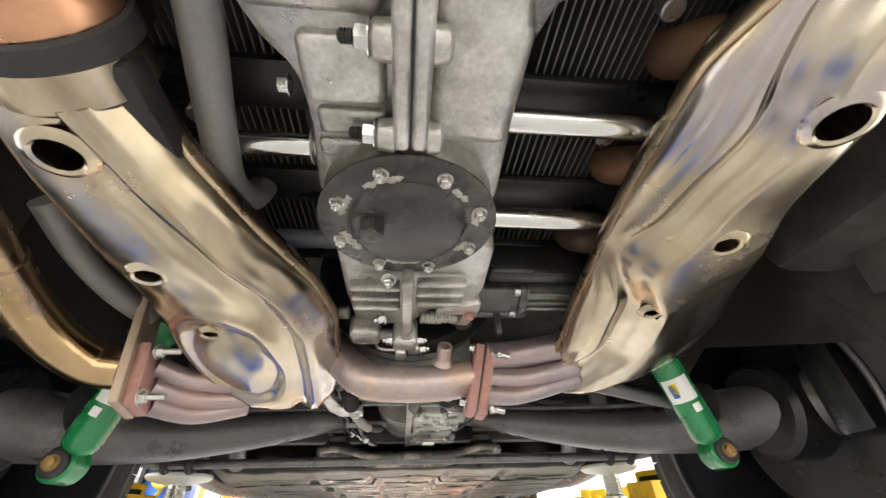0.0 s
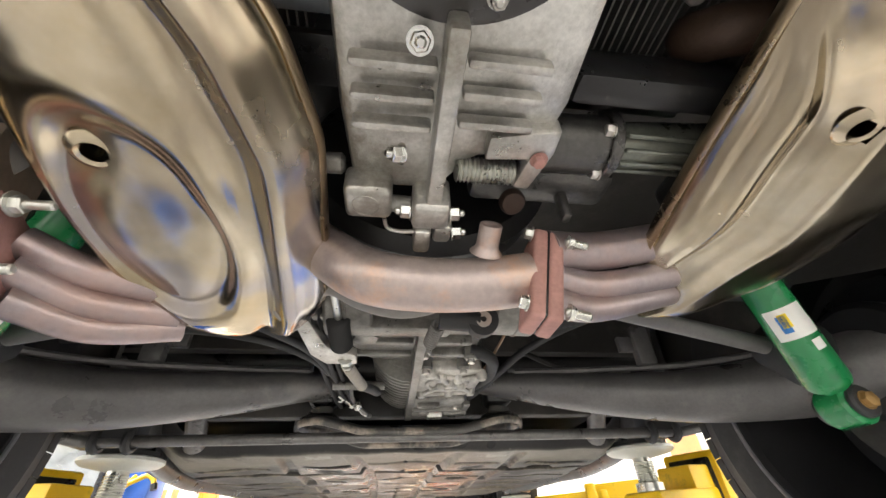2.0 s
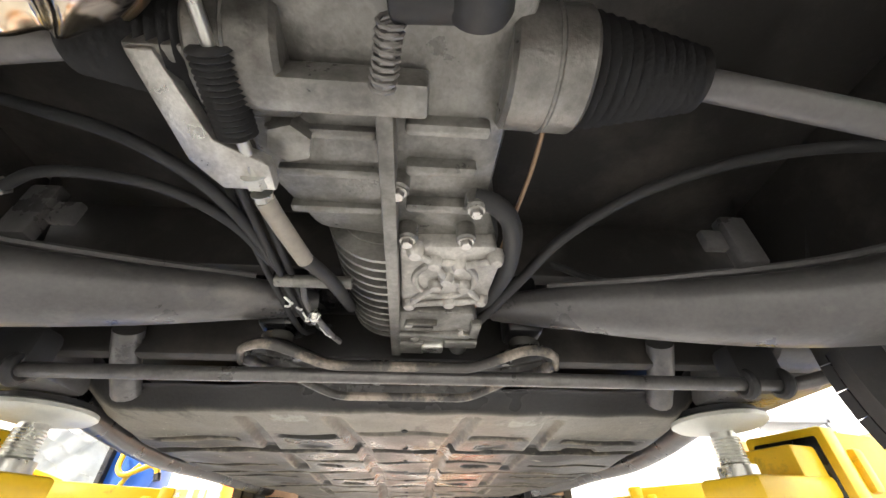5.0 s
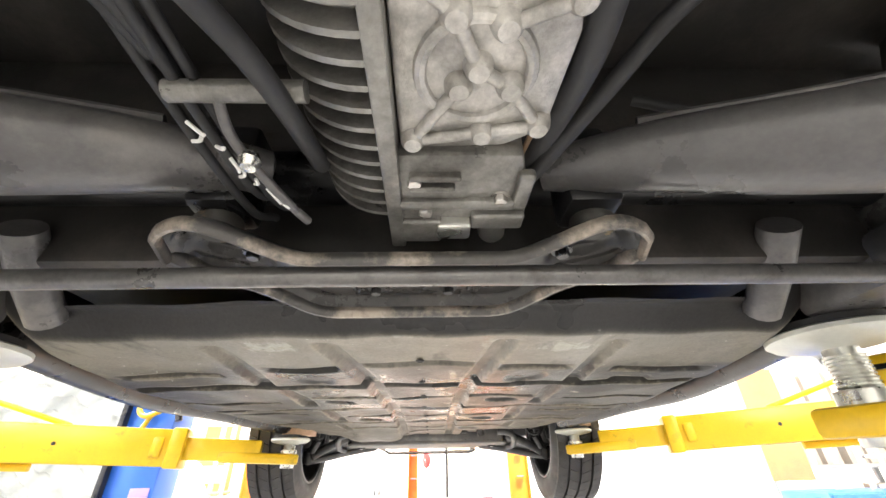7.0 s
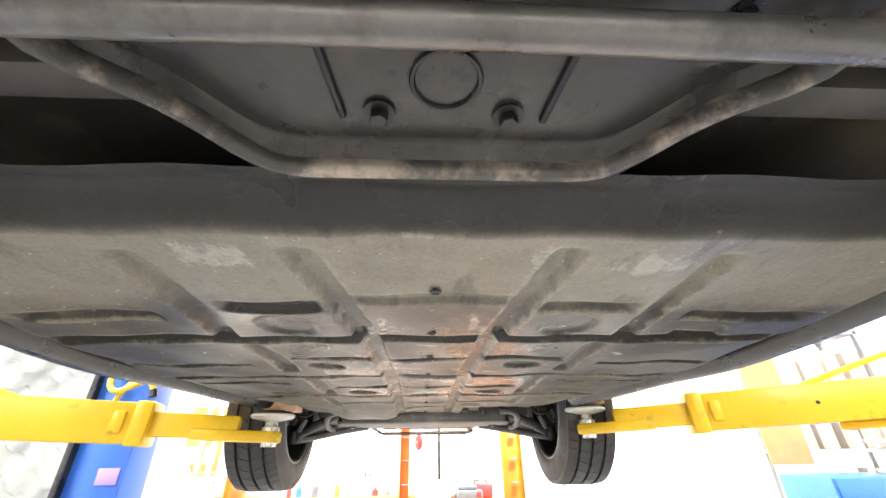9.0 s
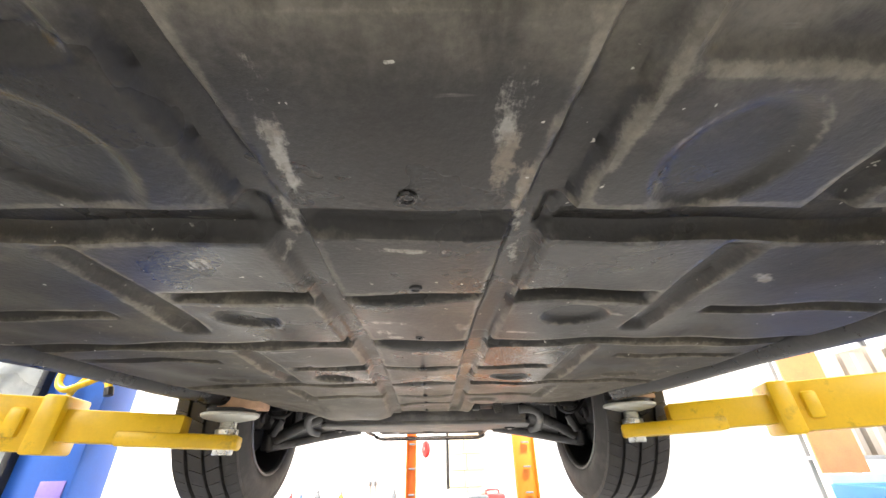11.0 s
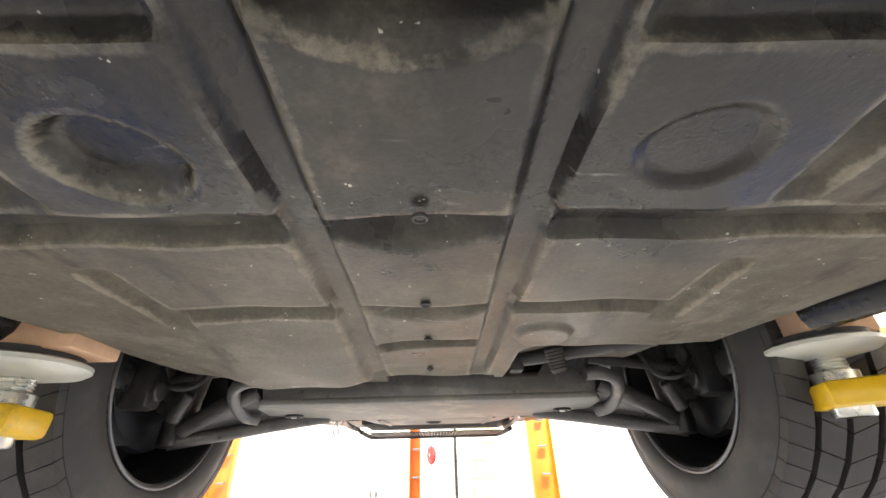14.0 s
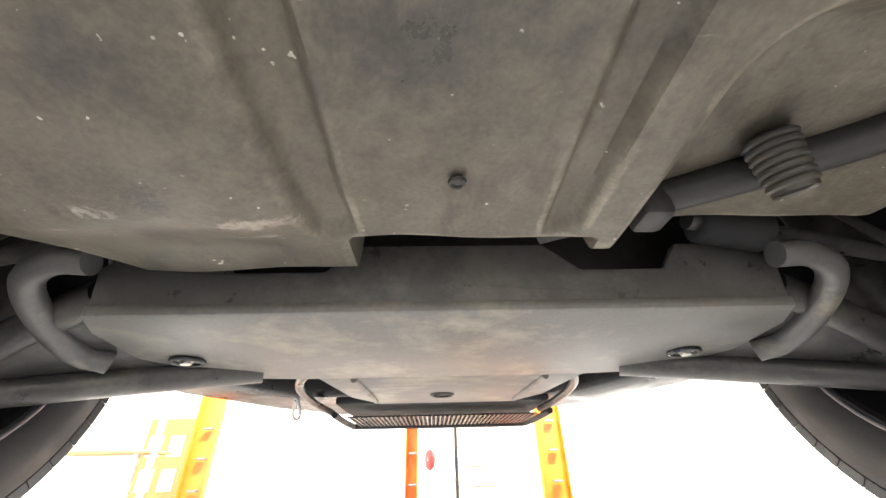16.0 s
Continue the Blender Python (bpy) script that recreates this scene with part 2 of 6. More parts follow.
FLOORM = material("workshop_floor", (0.16, 0.156, 0.15), 0.45, 0, 0.12, 2, 0.08, 40, stain=(0.13, 0.13, 0.125), stain_amount=0.25, stain_scale=1.5)
ORANGE = material("orange_steel_upright", (0.50, 0.13, 0.012), 0.45, 0, 0.1, 6, 0.05, 100)
PLY = material("plywood", (0.46, 0.22, 0.08), 0.6, 0, 0.18, 6, 0.1, 80)
CREAM = material("cream_block_wall", (0.68, 0.62, 0.46), 0.7, 0, 0.08, 3, 0.15, 60)
RED = material("red_plastic", (0.62, 0.03, 0.03), 0.4, 0, 0.1, 12, 0.03, 150)
GREYP = material("grey_plastic", (0.10, 0.11, 0.12), 0.5, 0, 0.2, 12, 0.05, 150)
FOIL = material("crumpled_plastic_sheet", (0.78, 0.80, 0.76), 0.3, 0, 0.12, 4, 0.7, 14)
TEAL = material("teal_panel", (0.30, 0.66, 0.62), 0.5, 0, 0.1, 5, 0.05, 90)
PURPLE = material("violet_sticker", (0.30, 0.22, 0.62), 0.5, 0, 0.1, 9, 0.02, 90)

# ---- mesh helpers ----
base = {}


def thing(name, loc, label, category, group="", kind=""):
    e = new(name)
    e.empty_display_size = 0.05
    e.location = loc
    base[e.name] = Vector(loc)
    return tagged(e, label, category, group, kind)


def finish(name, bm, material_, sharp=38):
    bmesh.ops.remove_doubles(bm, verts=bm.verts, dist=1e-6)
    me = bpy.data.meshes.new(name)
    bm.to_mesh(me)
    bm.free()
    for p in me.polygons:
        p.use_smooth = True
    me.set_sharp_from_angle(angle=radians(sharp))
    me.materials.append(material_)
    return new(name, me)


def part(name, bm, material_, parent, label="", sharp=38):
    """Links a bmesh as one mesh under a thing or a part, in world places."""
    ob = finish(name, bm, material_, sharp)
    ob.parent = parent
    if parent.name in base:
        ob.matrix_parent_inverse = Matrix.Translation(-base[parent.name])
    if label:
        tagged(ob, label)
    return ob


def single(name, bm, material_, label, category, kind="", group="", sharp=38):
    return tagged(finish(name, bm, material_, sharp), label, category, group, kind)


def frame_of(axis):
    a = Vector(axis).normalized()
    u = a.orthogonal().normalized()
    if abs(a.z) < 0.9:
        u = a.cross(Vector((0, 0, 1))).normalized()
    return a, u, a.cross(u)


def box(bm, c, s, bevel=0.003, turn=None, seg=2):
    g = bmesh.ops.create_cube(bm, size=1)
    vs = g["verts"]
    m = Matrix.Translation(c) @ (turn.to_4x4() if turn else Matrix.Identity(4)) @ Matrix.Diagonal((*s, 1))
    bmesh.ops.transform(bm, matrix=m, verts=vs)
    if bevel:
        es = list({e for v in vs for e in v.link_edges})
        bmesh.ops.bevel(bm, geom=es, offset=min(bevel, 0.45 * min(s)), segments=seg, affect="EDGES", profile=0.5)
    return bm


def revolve(bm, profile, origin, axis, n=28, closed=False):
    """profile: (radius, height along the axis)."""
    a, u, w = frame_of(axis)
    o = Vector(origin)
    rings = []
    for r, h in profile:
        if r < 1e-6:
            rings.append([bm.verts.new(o + a * h)])
        else:
            rings.append([bm.verts.new(o + a * h + (u * math.cos(k * math.tau / n) + w * math.sin(k * math.tau / n)) * r) for k in range(n)])
    pairs = list(zip(rings, rings[1:])) + ([(rings[-1], rings[0])] if closed else [])
    for p, q in pairs:
        for k in range(n):
            l = (k + 1) % n
            if len(p) == 1 and len(q) == 1:
                continue
            if len(p) == 1:
                bm.faces.new((p[0], q[l], q[k]))
            elif len(q) == 1:
                bm.faces.new((p[k], p[l], q[0]))
            else:
                bm.faces.new((p[k], p[l], q[l], q[k]))
    bmesh.ops.recalc_face_normals(bm, faces=bm.faces)
    return bm


def cyl(bm, p0, p1, r0, r1=None, n=20, chamfer=0.0015):
    p0, p1 = Vector(p0), Vector(p1)
    h = (p1 - p0).length
    r1 = r0 if r1 is None else r1
    c = min(chamfer, r0 * 0.4, h * 0.3)
    return revolve(bm, [(0, 0), (r0 - c, 0), (r0, c), (r1, h - c), (max(r1 - c, 0.0002), h), (0, h)], p0, p1 - p0, n)


def ring(bm, c, axis, R, r, n=32, k=8):
    return revolve(bm, [(R + r * math.cos(i * math.tau / k), r * math.sin(i * math.tau / k)) for i in range(k)], c, axis, n, closed=True)


def spline(pts, per=6):
    P = [Vector(p) for p in pts]
    if len(P) < 3:
        return P
    Q = [2 * P[0] - P[1]] + P + [2 * P[-1] - P[-2]]
    out = []
    for i in range(1, len(Q) - 2):
        a, b, c, d = Q[i - 1:i + 3]
        for k in range(per):
            t = k / per
            out.append(0.5 * (2 * b + (c - a) * t + (2 * a - 5 * b + 4 * c - d) * t * t + (3 * b - a - 3 * c + d) * t ** 3))
    return out + [P[-1]]


def tube(bm, pts, r, n=14, per=6, flat=1.0, caps=True, corr=0.0):
    """A swept tube; r may be a function of 0..1; corr: depth of corrugation."""
    P = spline(pts, per)
    up = None
    rings = []
    for i, p in enumerate(P):
        t = (P[min(i + 1, len(P) - 1)] - P[max(i - 1, 0)]).normalized()
        if up is None:
            up = frame_of(t)[1]
        up = (up - t * up.dot(t)).normalized()
        w = t.cross(up)
        f = i / (len(P) - 1)
        R = r(f) if callable(r) else r
        if corr:
            R += corr * (1 if i % 2 else -1)
        rings.append([bm.verts.new(p + up * (R * math.cos(k * math.tau / n)) + w * (R * flat * math.sin(k * math.tau / n))) for k in range(n)])
    for p, q in zip(rings, rings[1:]):
        for k in range(n):
            bm.faces.new((p[k], p[(k + 1) % n], q[(k + 1) % n], q[k]))
    if caps:
        bm.faces.new(rings[0][::-1])
        bm.faces.new(rings[-1])
    bmesh.ops.recalc_face_normals(bm, faces=bm.faces)
    return bm


def prism(bm, outline, d, bevel=0.002):
    """A closed outline of points in space, pushed out by the vector d."""
    vs = [bm.verts.new(p) for p in outline]
    f = bm.faces.new(vs)
    g = bmesh.ops.extrude_face_region(bm, geom=[f])
    nv = [e for e in g["geom"] if isinstance(e, bmesh.types.BMVert)]
    bmesh.ops.translate(bm, vec=d, verts=nv)
    bmesh.ops.recalc_face_normals(bm, faces=bm.faces)
    if bevel:
        es = [e for v in vs + nv for e in v.link_edges]
        bmesh.ops.bevel(bm, geom=list(set(es)), offset=bevel, segments=2, affect="EDGES", profile=0.5)
    return bm


def bolt(bm, p, axis, r=0.007, h=0.006, washer=1.5):
    """A hexagon head with its washer, standing on p along the axis."""
    a = Vector(axis).normalized()
    p = Vector(p)
    if washer:
        revolve(bm, [(0, 0), (r * washer, 0), (r * washer, 0.0012), (0, 0.0012)], p, a, 16)
    revolve(bm, [(0, 0.001), (r, 0.001), (r, h), (r * 0.85, h + 0.001), (0, h + 0.001)], p, a, 6)
    return bm


def B():
    return bmesh.new()


def seat(things, m):
    """Sets finished things with all their parts to another place and size in the car."""
    done = set()
    for th in things:
        spot = m @ base[th.name]
        th.location, base[th.name] = spot, spot
        for ob in th.children:
            ob.matrix_parent_inverse = Matrix.Translation(-spot)
        for ob in th.children_recursive:
            if ob.location.length > 1e-6:
                ob.location, ob.scale = m @ ob.location, m.to_scale()
            elif ob.data.name not in done:
                ob.data.transform(m)
                done.add(ob.data.name)


def grid(fn, xs, ys):
    """A sheet whose height is fn(X, Y), both arrays."""
    X, Y = np.meshgrid(xs, ys)
    Z = fn(X, Y)
    v = np.stack([X, Y, Z], -1).reshape(-1, 3)
    nx = len(xs)
    f = [(j * nx + i, (j + 1) * nx + i, (j + 1) * nx + i + 1, j * nx + i + 1) for j in range(len(ys) - 1) for i in range(nx - 1)]
    return v, f


def sheet_part(name, v, f, material_, parent, label="", sharp=50):
    me = bpy.data.meshes.new(name)
    me.from_pydata(v.tolist() if hasattr(v, "tolist") else v, [], f)
    for p in me.polygons:
        p.use_smooth = True
    me.set_sharp_from_angle(angle=radians(sharp))
    me.materials.append(material_)
    ob = new(name, me)
    if parent:
        ob.parent = parent
        if parent.name in base:
            ob.matrix_parent_inverse = Matrix.Translation(-base[parent.name])
    if label:
        tagged(ob, label)
    return ob


def step(t):
    t = np.clip(t, 0, 1)
    return t * t * (3 - 2 * t)


# ---- the workshop ----
RX, RY0, RY1, RH = 5.2, -5.0, 9.0, 4.2
single("floor", box(B(), (0, 2, -0.05), (2 * RX + 0.4, RY1 - RY0 + 0.4, 0.1), 0), FLOORM, "pale grey painted concrete workshop floor", "floor", "structure")
single("ceiling", box(B(), (0, 2, RH + 0.05), (2 * RX + 0.4, RY1 - RY0 + 0.4, 0.1), 0), WHITE, "white painted workshop ceiling", "ceiling", "structure")
single("wall_north", box(B(), (0, RY1 + 0.1, RH / 2), (2 * RX, 0.2, RH), 0), WHITE, "white painted workshop wall in bright light", "wall", "structure")
single("wall_south", box(B(), (0, RY0 - 0.1, RH / 2), (2 * RX, 0.2, RH), 0), WHITE, "white painted workshop wall", "wall", "structure")
single("wall_west", box(B(), (-RX - 0.1, 2, RH / 2), (0.2, RY1 - RY0 + 0.4, RH), 0), WHITE, "white painted workshop wall", "wall", "structure")
single("wall_east", box(B(), (RX + 0.1, 2, RH / 2), (0.2, RY1 - RY0 + 0.4, RH), 0), WHITE, "white painted workshop wall", "wall", "structure")

# ---- floor pan of the car ----
PANZ = 1.75


def half_width(y):
    """Half the width of the floor pan along the car."""
    return np.interp(y, [1.34, 1.42, 1.5, 1.7, 2.0, 2.25, 2.5, 2.7, 2.9, 3.1], [0.44, 0.50, 0.535, 0.585, 0.615, 0.605, 0.565, 0.52, 0.49, 0.45])


def groove(d, w, edge=0.010):
    edge = edge * 0.75
    return step((w / 2 - np.abs(d)) / edge + 0.5)


def between(v, a, b, edge=0.012):
    return step((v - a) / edge + 0.5) * step((b - v) / edge + 0.5)


PLUGS = (1.550, 1.713, 1.862, 2.034, 2.241, 2.406, 2.581, 2.718, 2.909)


def pressed(y):
    """Station of the pressings for a place along the car."""
    return np.interp(y, (1.30, 1.40, *PLUGS, 3.00, 3.10), (1.29, 1.39, 1.522, 1.652, 1.796, 2.012, 2.230, 2.430, 2.599, 2.724, 2.881, 2.970, 3.07))


def pan(X, Y):
    hw = half_width(Y)
    Y = pressed(Y)
    A = np.abs(X)
    Z = np.full_like(X, PANZ)
    tun = np.interp(Y, [1.38, 1.7, 2.0, 2.3, 2.9], [0.128, 0.092, 0.086, 0.088, 0.098])
    # two long beads beside the tunnel plate
    Z += 0.014 * groove(A - tun, 0.030, 0.013) * between(Y, 1.445, 2.95, 0.03)
    # outer long beads
    for a, b, x0, x1 in ((1.450, 1.665, 0.270, 0.292), (2.10, 2.415, 0.268, 0.280), (1.72, 1.97, 0.275, 0.282), (2.52, 2.66, 0.31, 0.31)):
        cx = x0 + (x1 - x0) * (Y - a) / (b - a)
        Z += 0.012 * groove(A - cx, 0.030, 0.012) * between(Y, a, b, 0.03)
    # cross beads: place, width, reach from and to, depth
    for y, w, x0, x1, d in ((1.560, 0.026, 0.135, 0.245, 0.008), (1.686, 0.040, 0.105, 0.555, 0.013), (1.832, 0.036, 0.110, 0.25, 0.011),
                            (2.058, 0.050, 0.105, 0.60, 0.012), (2.248, 0.034, 0.110, 0.235, 0.012), (2.450, 0.034, 0.110, 0.53, 0.012),
                            (2.628, 0.034, 0.110, 0.30, 0.011), (1.592, 0.026, 0.34, 0.50, 0.008), (1.88, 0.026, 0.34, 0.55, 0.009), (2.16, 0.024, 0.34, 0.55, 0.006)):
        Z += 1.35 * d * groove(Y - y, w, 0.010) * between(A, x0, x1, 0.02)
    # dished swages across the tunnel plate
    inner = step((tun - 0.018 - A) / 0.016 + 0.5)
    for y, w, d in ((1.545, 0.030, 0.006), (1.686, 0.040, 0.014), (1.834, 0.044, 0.014), (2.078, 0.095, 0.030), (2.258, 0.055, 0.026), (2.466, 0.058, 0.022), (2.638, 0.050, 0.022), (2.754, 0.036, 0.014)):
        bow = w * (1 - (0.75 if w > 0.041 else 0.1) * (X / 0.085) ** 2)
        rel = (Y - (y - w / 2)) / np.maximum(bow, 0.012)
        Z += d * inner * step(rel / 0.2) * step((1.0 - rel) / (0.75 if w > 0.041 else 0.25)) * (rel > 0)
    # overlapped sheet edge across the pan
    Z += 0.004 * step((Y - 2.028) / 0.006)
    # pressed round drains
    for x, y, r, d in ((-0.182, 2.362, 0.040, 0.016), (0.180, 2.352, 0.038, 0.007), (0.42, 2.37, 0.034, 0.006), (0.190, 1.625, 0.036, 0.006), (-0.19, 1.622, 0.036, 0.006),
                       (0.40, 1.66, 0.036, 0.006), (-0.20, 1.915, 0.036, 0.008), (0.19, 1.91, 0.038, 0.008), (0.169, 2.724, 0.040, -0.008), (-0.40, 2.36, 0.036, 0.005)):
        q = np.hypot(X - x, (Y - y))
        Z += d * step((r - q) / 0.010 + 0.5)
    # slight hand-made unevenness
    Z += 0.0022 * np.sin(17 * X + 3 * Y) * np.sin(11 * Y + 1.3 * X) + 0.0012 * np.sin(43 * X - 20 * Y)
    # sides roll up to the sills, the rear steps up to the torsion tube, the nose curls up
    side = step((A - hw + 0.05) / 0.10)
    Z += 0.055 * side
    Z += 0.030 * step((1.418 - Y) / 0.030) + 0.012 * step((1.375 - Y) / 0.02)
    # the pressed tub over the left of the axle, the cut-out on the right
    lump = step((2.98 - Y) / 0.10) * between(X, -0.36, -0.10, 0.14) * step((Y - 2.62) / 0.22)
    Z -= 0.032 * lump
    p, q = X - 0.150, Y - 2.775
    d = np.where((p < 0.05) & (q < 0.05), 0.05 - np.hypot(0.05 - p, 0.05 - q), np.minimum(p, q))
    Z += 0.034 * step(d / 0.03)
    nose = np.where(X < -0.09, 3.038 - 0.9 * np.clip(-0.30 - X, 0, 1), 2.983)
    nose = np.where(X > 0.135, 3.003, nose)
    Z += 0.10 * step((Y - nose) / 0.05 + 0.5)
    return Z


underbody = thing("car", (0, 2.2, 1.75), "old rear-engined sports car underbody coated in worn grey-brown underseal", "car")
xs = np.linspace(-0.66, 0.66, 331)
ys = np.linspace(1.386, 3.06, 422)
v, f = grid(pan, xs, ys)
keep = [q for q in f if abs(v[q[0]][0]) < half_width(v[q[0]][1]) + 0.055]
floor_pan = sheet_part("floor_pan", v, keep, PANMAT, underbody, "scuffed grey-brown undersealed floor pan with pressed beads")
# paint rubbed off the proud edges of the pressings, and bare patches where stones and jacks have struck
PX, PY = np.meshgrid(xs, ys)
PZ = pan(PX, PY)
PS = pressed(PY)
lap = np.zeros_like(PZ)
for k in (1, 2, 3):
    pad = np.pad(PZ, k, mode="edge")
    lap += (pad[2 * k:, k:-k] + pad[:-2 * k, k:-k] + pad[k:-k, 2 * k:] + pad[k:-k, :-2 * k] - 4 * PZ) / k
rubbed = np.clip((lap - 0.0012) / 0.008, 0, 1)
struck = np.zeros_like(PZ)
for x, y, rx, ry, turn in ((-0.024, 2.016, 0.030, 0.012, 0), (-0.035, 1.925, 0.030, 0.016, 0.2), (0.205, 2.125, 0.050, 0.012, -0.7), (-0.215, 2.102, 0.05, 0.006, 0.1), (-0.065, 1.625, 0.010, 0.06, 0.1), (0.058, 1.62, 0.012, 0.06, -0.1),
                         (-0.20, 1.45, 0.06, 0.03, 0), (0.20, 1.46, 0.08, 0.035, 0), (0.10, 1.45, 0.03, 0.05, -0.3), (-0.10, 1.73, 0.035, 0.008, -0.9), (0.09, 1.75, 0.008, 0.04, -0.1), (0.13, 1.985, 0.05, 0.008, 0.1), (-0.01, 1.418, 0.09, 0.006, 0), (-0.15, 2.90, 0.045, 0.014, 0.1), (-0.24, 2.88, 0.02, 0.012, 0),
                         (-0.045, 1.985, 0.026, 0.030, 0.1), (0.055, 1.965, 0.016, 0.030, -0.1), (-0.085, 1.690, 0.012, 0.05, 0.25), (0.078, 1.66, 0.010, 0.07, -0.15), (-0.175, 1.745, 0.016, 0.030, 0.6), (0.0, 1.722, 0.075, 0.006, 0), (-0.30, 2.10, 0.04, 0.006, 0.1), (0.24, 1.90, 0.030, 0.010, 0.3), (0.33, 1.77, 0.03, 0.010, 0.5), (0.255, 2.105, 0.040, 0.006, 0.1), (0.17, 2.160, 0.020, 0.008, -0.8), (-0.165, 2.935, 0.05, 0.010, -0.1)):
    p = (PX - x) * math.cos(turn) + (PS - y) * math.sin(turn)
    q = -(PX - x) * math.sin(turn) + (PS - y) * math.cos(turn)
    struck = np.maximum(struck, np.exp(-(p / rx) ** 2 - (q / ry) ** 2))
for key, values in (("rubbed", rubbed), ("struck", struck)):
    layer = floor_pan.data.attributes.new(key, "FLOAT", "POINT")
    layer.data.foreach_set("value", values.reshape(-1).astype(np.float32))
for y in PLUGS:
    bm = ring(B(), (0.002, y, PANZ - 0.0005), (0, 0, 1), 0.0052, 0.0016, 20, 8)
    cyl(bm, (0.002, y, PANZ + 0.002), (0.002, y, PANZ - 0.0008), 0.0042, n=16, chamfer=0.0004)
    part("drain_plug", bm, BLACK, underbody, "black rubber plug")
# floor above the pan, sills, wheel housings and an unseen shell added to shade the underside
bm = B()
box(bm, (0, 2.2, 1.90), (1.16, 1.75, 0.06), 0.01)
part("cabin_floor", bm, UNDERDARK, underbody)
for s in (-1, 1):
    bm = B()
    pts = [(s * (float(half_width(y)) + 0.042), y, 1.778 + 0.004 * math.sin(9 * y)) for y in (1.48, 1.6, 1.8, 2.0, 2.25, 2.5, 2.7)]
    tube(bm, pts, 0.026, 12, 5, flat=1.2)
    part("sill", bm, BLACK, underbody, "black underseal over the sill edge")
    bm = B()
    box(bm, (s * 0.735, 2.05, 1.93), (0.22, 1.5, 0.24), 0.05)
    part("rocker", bm, BLACK, underbody)
bm = B()
box(bm, (0, 2.0, 2.30), (1.62, 4.2, 0.30), 0.12)
box(bm, (0, 1.9, 2.62), (1.30, 2.2, 0.40), 0.15)
part("body_shell", bm, BLACK, underbody, "plain unseen body shell shading the floor")
for s in (-1, 1):
    for y in (0.9, 3.15):
        bm = B()
        revolve(bm, [(0.30, 0), (0.345, 0.02), (0.36, 0.30), (0.345, 0.30), (0.33, 0.03), (0, 0.015)], (s * (0.52 if y < 2 else 0.44), y, 1.88), (s, 0, 0), 36)
        bm2 = [q for q in bm.faces if q.calc_center_median().z < 1.80]
        bmesh.ops.delete(bm, geom=bm2, context="FACES")
        part("wheel_arch", bm, VOID, underbody)
# rear engine bay walls and the bulkhead over the torsion tube
part("rear_bulkhead", box(B(), (0, 1.335, 1.87), (1.06, 0.03, 0.14), 0.008), VOID, underbody, "black painted bulkhead")
part("bay_tin", box(B(), (0, 0.6, 2.035), (1.2, 1.6, 0.03), 0.005), VOID, underbody, "black engine bay tin")
# dark box added to block the bright gaps behind the crossmember
part("front_bulkhead", box(B(), (0, 3.36, 1.885), (0.86, 0.44, 0.19), 0.02), VOID, underbody, "added dark box closing bright gaps behind the crossmember")
for s in (-1, 1):
    part("inner_wing", box(B(), (s * 0.66, 0.16, 1.98), (0.40, 1.00, 0.20), 0.03), VOID, underbody, "dark inner wing")
    part("rear_panel", box(B(), (s * 0.56, -0.36, 1.94), (0.36, 0.10, 0.18), 0.03), VOID, underbody)
part("bay_closing", box(B(), (0, 1.26, 1.98), (1.2, 0.03, 0.14), 0.005), VOID, underbody)

# ---- torsion tube, roll bar, trailing arms ----
bm = tube(B(), [(-0.62, 1.315, 1.905), (0, 1.315, 1.905), (0.62, 1.315, 1.905)], 0.034, 24, 4)
torsion = thing("torsion_tube", (0, 1.29, 1.86), "black undersealed torsion bar tube across the car", "axle tube")
part("tube", bm, BLACK, torsion)
for s in (-1, 1):
    bm = B()
    cyl(bm, (s * 0.55, 1.30, 1.85), (s * 0.68, 1.30, 1.85), 0.062, n=26, chamfer=0.006)
    box(bm, (s * 0.585, 1.375, 1.800), (0.15, 0.12, 0.066), 0.012)
    part("end_casting", bm, ARMGREY, torsion)
    bm = tube(B(), [(s * 0.40, 1.30, 1.83), (s * 0.415, 1.345, 1.80), (s * 0.43, 1.40, 1.768)], 0.020, 14, 5)
    part("brace", bm, ARMGREY, torsion, "short dusty steel brace")
rollbar = thing("anti_roll_bar", (0, 1.22, 1.741), "dark grey steel anti-roll bar across the underbody", "roll bar")
part("bar", tube(B(), [(-0.66, 1.02, 1.80), (-0.61, 1.17, 1.768), (-0.56, 1.248, 1.754), (-0.47, 1.260, 1.752), (0, 1.260, 1.752), (0.47, 1.260, 1.752), (0.56, 1.248, 1.754), (0.61, 1.17, 1.768), (0.66, 1.02, 1.80)], 0.0092, 16, 8), BARGREY, rollbar)
for s in (-1, 1):
    bm = B()
    box(bm, (s * 0.50, 1.272, 1.778), (0.075, 0.045, 0.065), 0.014)
    ring(bm, (s * 0.475, 1.260, 1.752), (1, 0, 0), 0.014, 0.007)
    ring(bm, (s * 0.525, 1.258, 1.753), (1, 0, 0), 0.014, 0.007)
    part("bush", bm, RUBBER, rollbar, "black rubber bush and clamp")
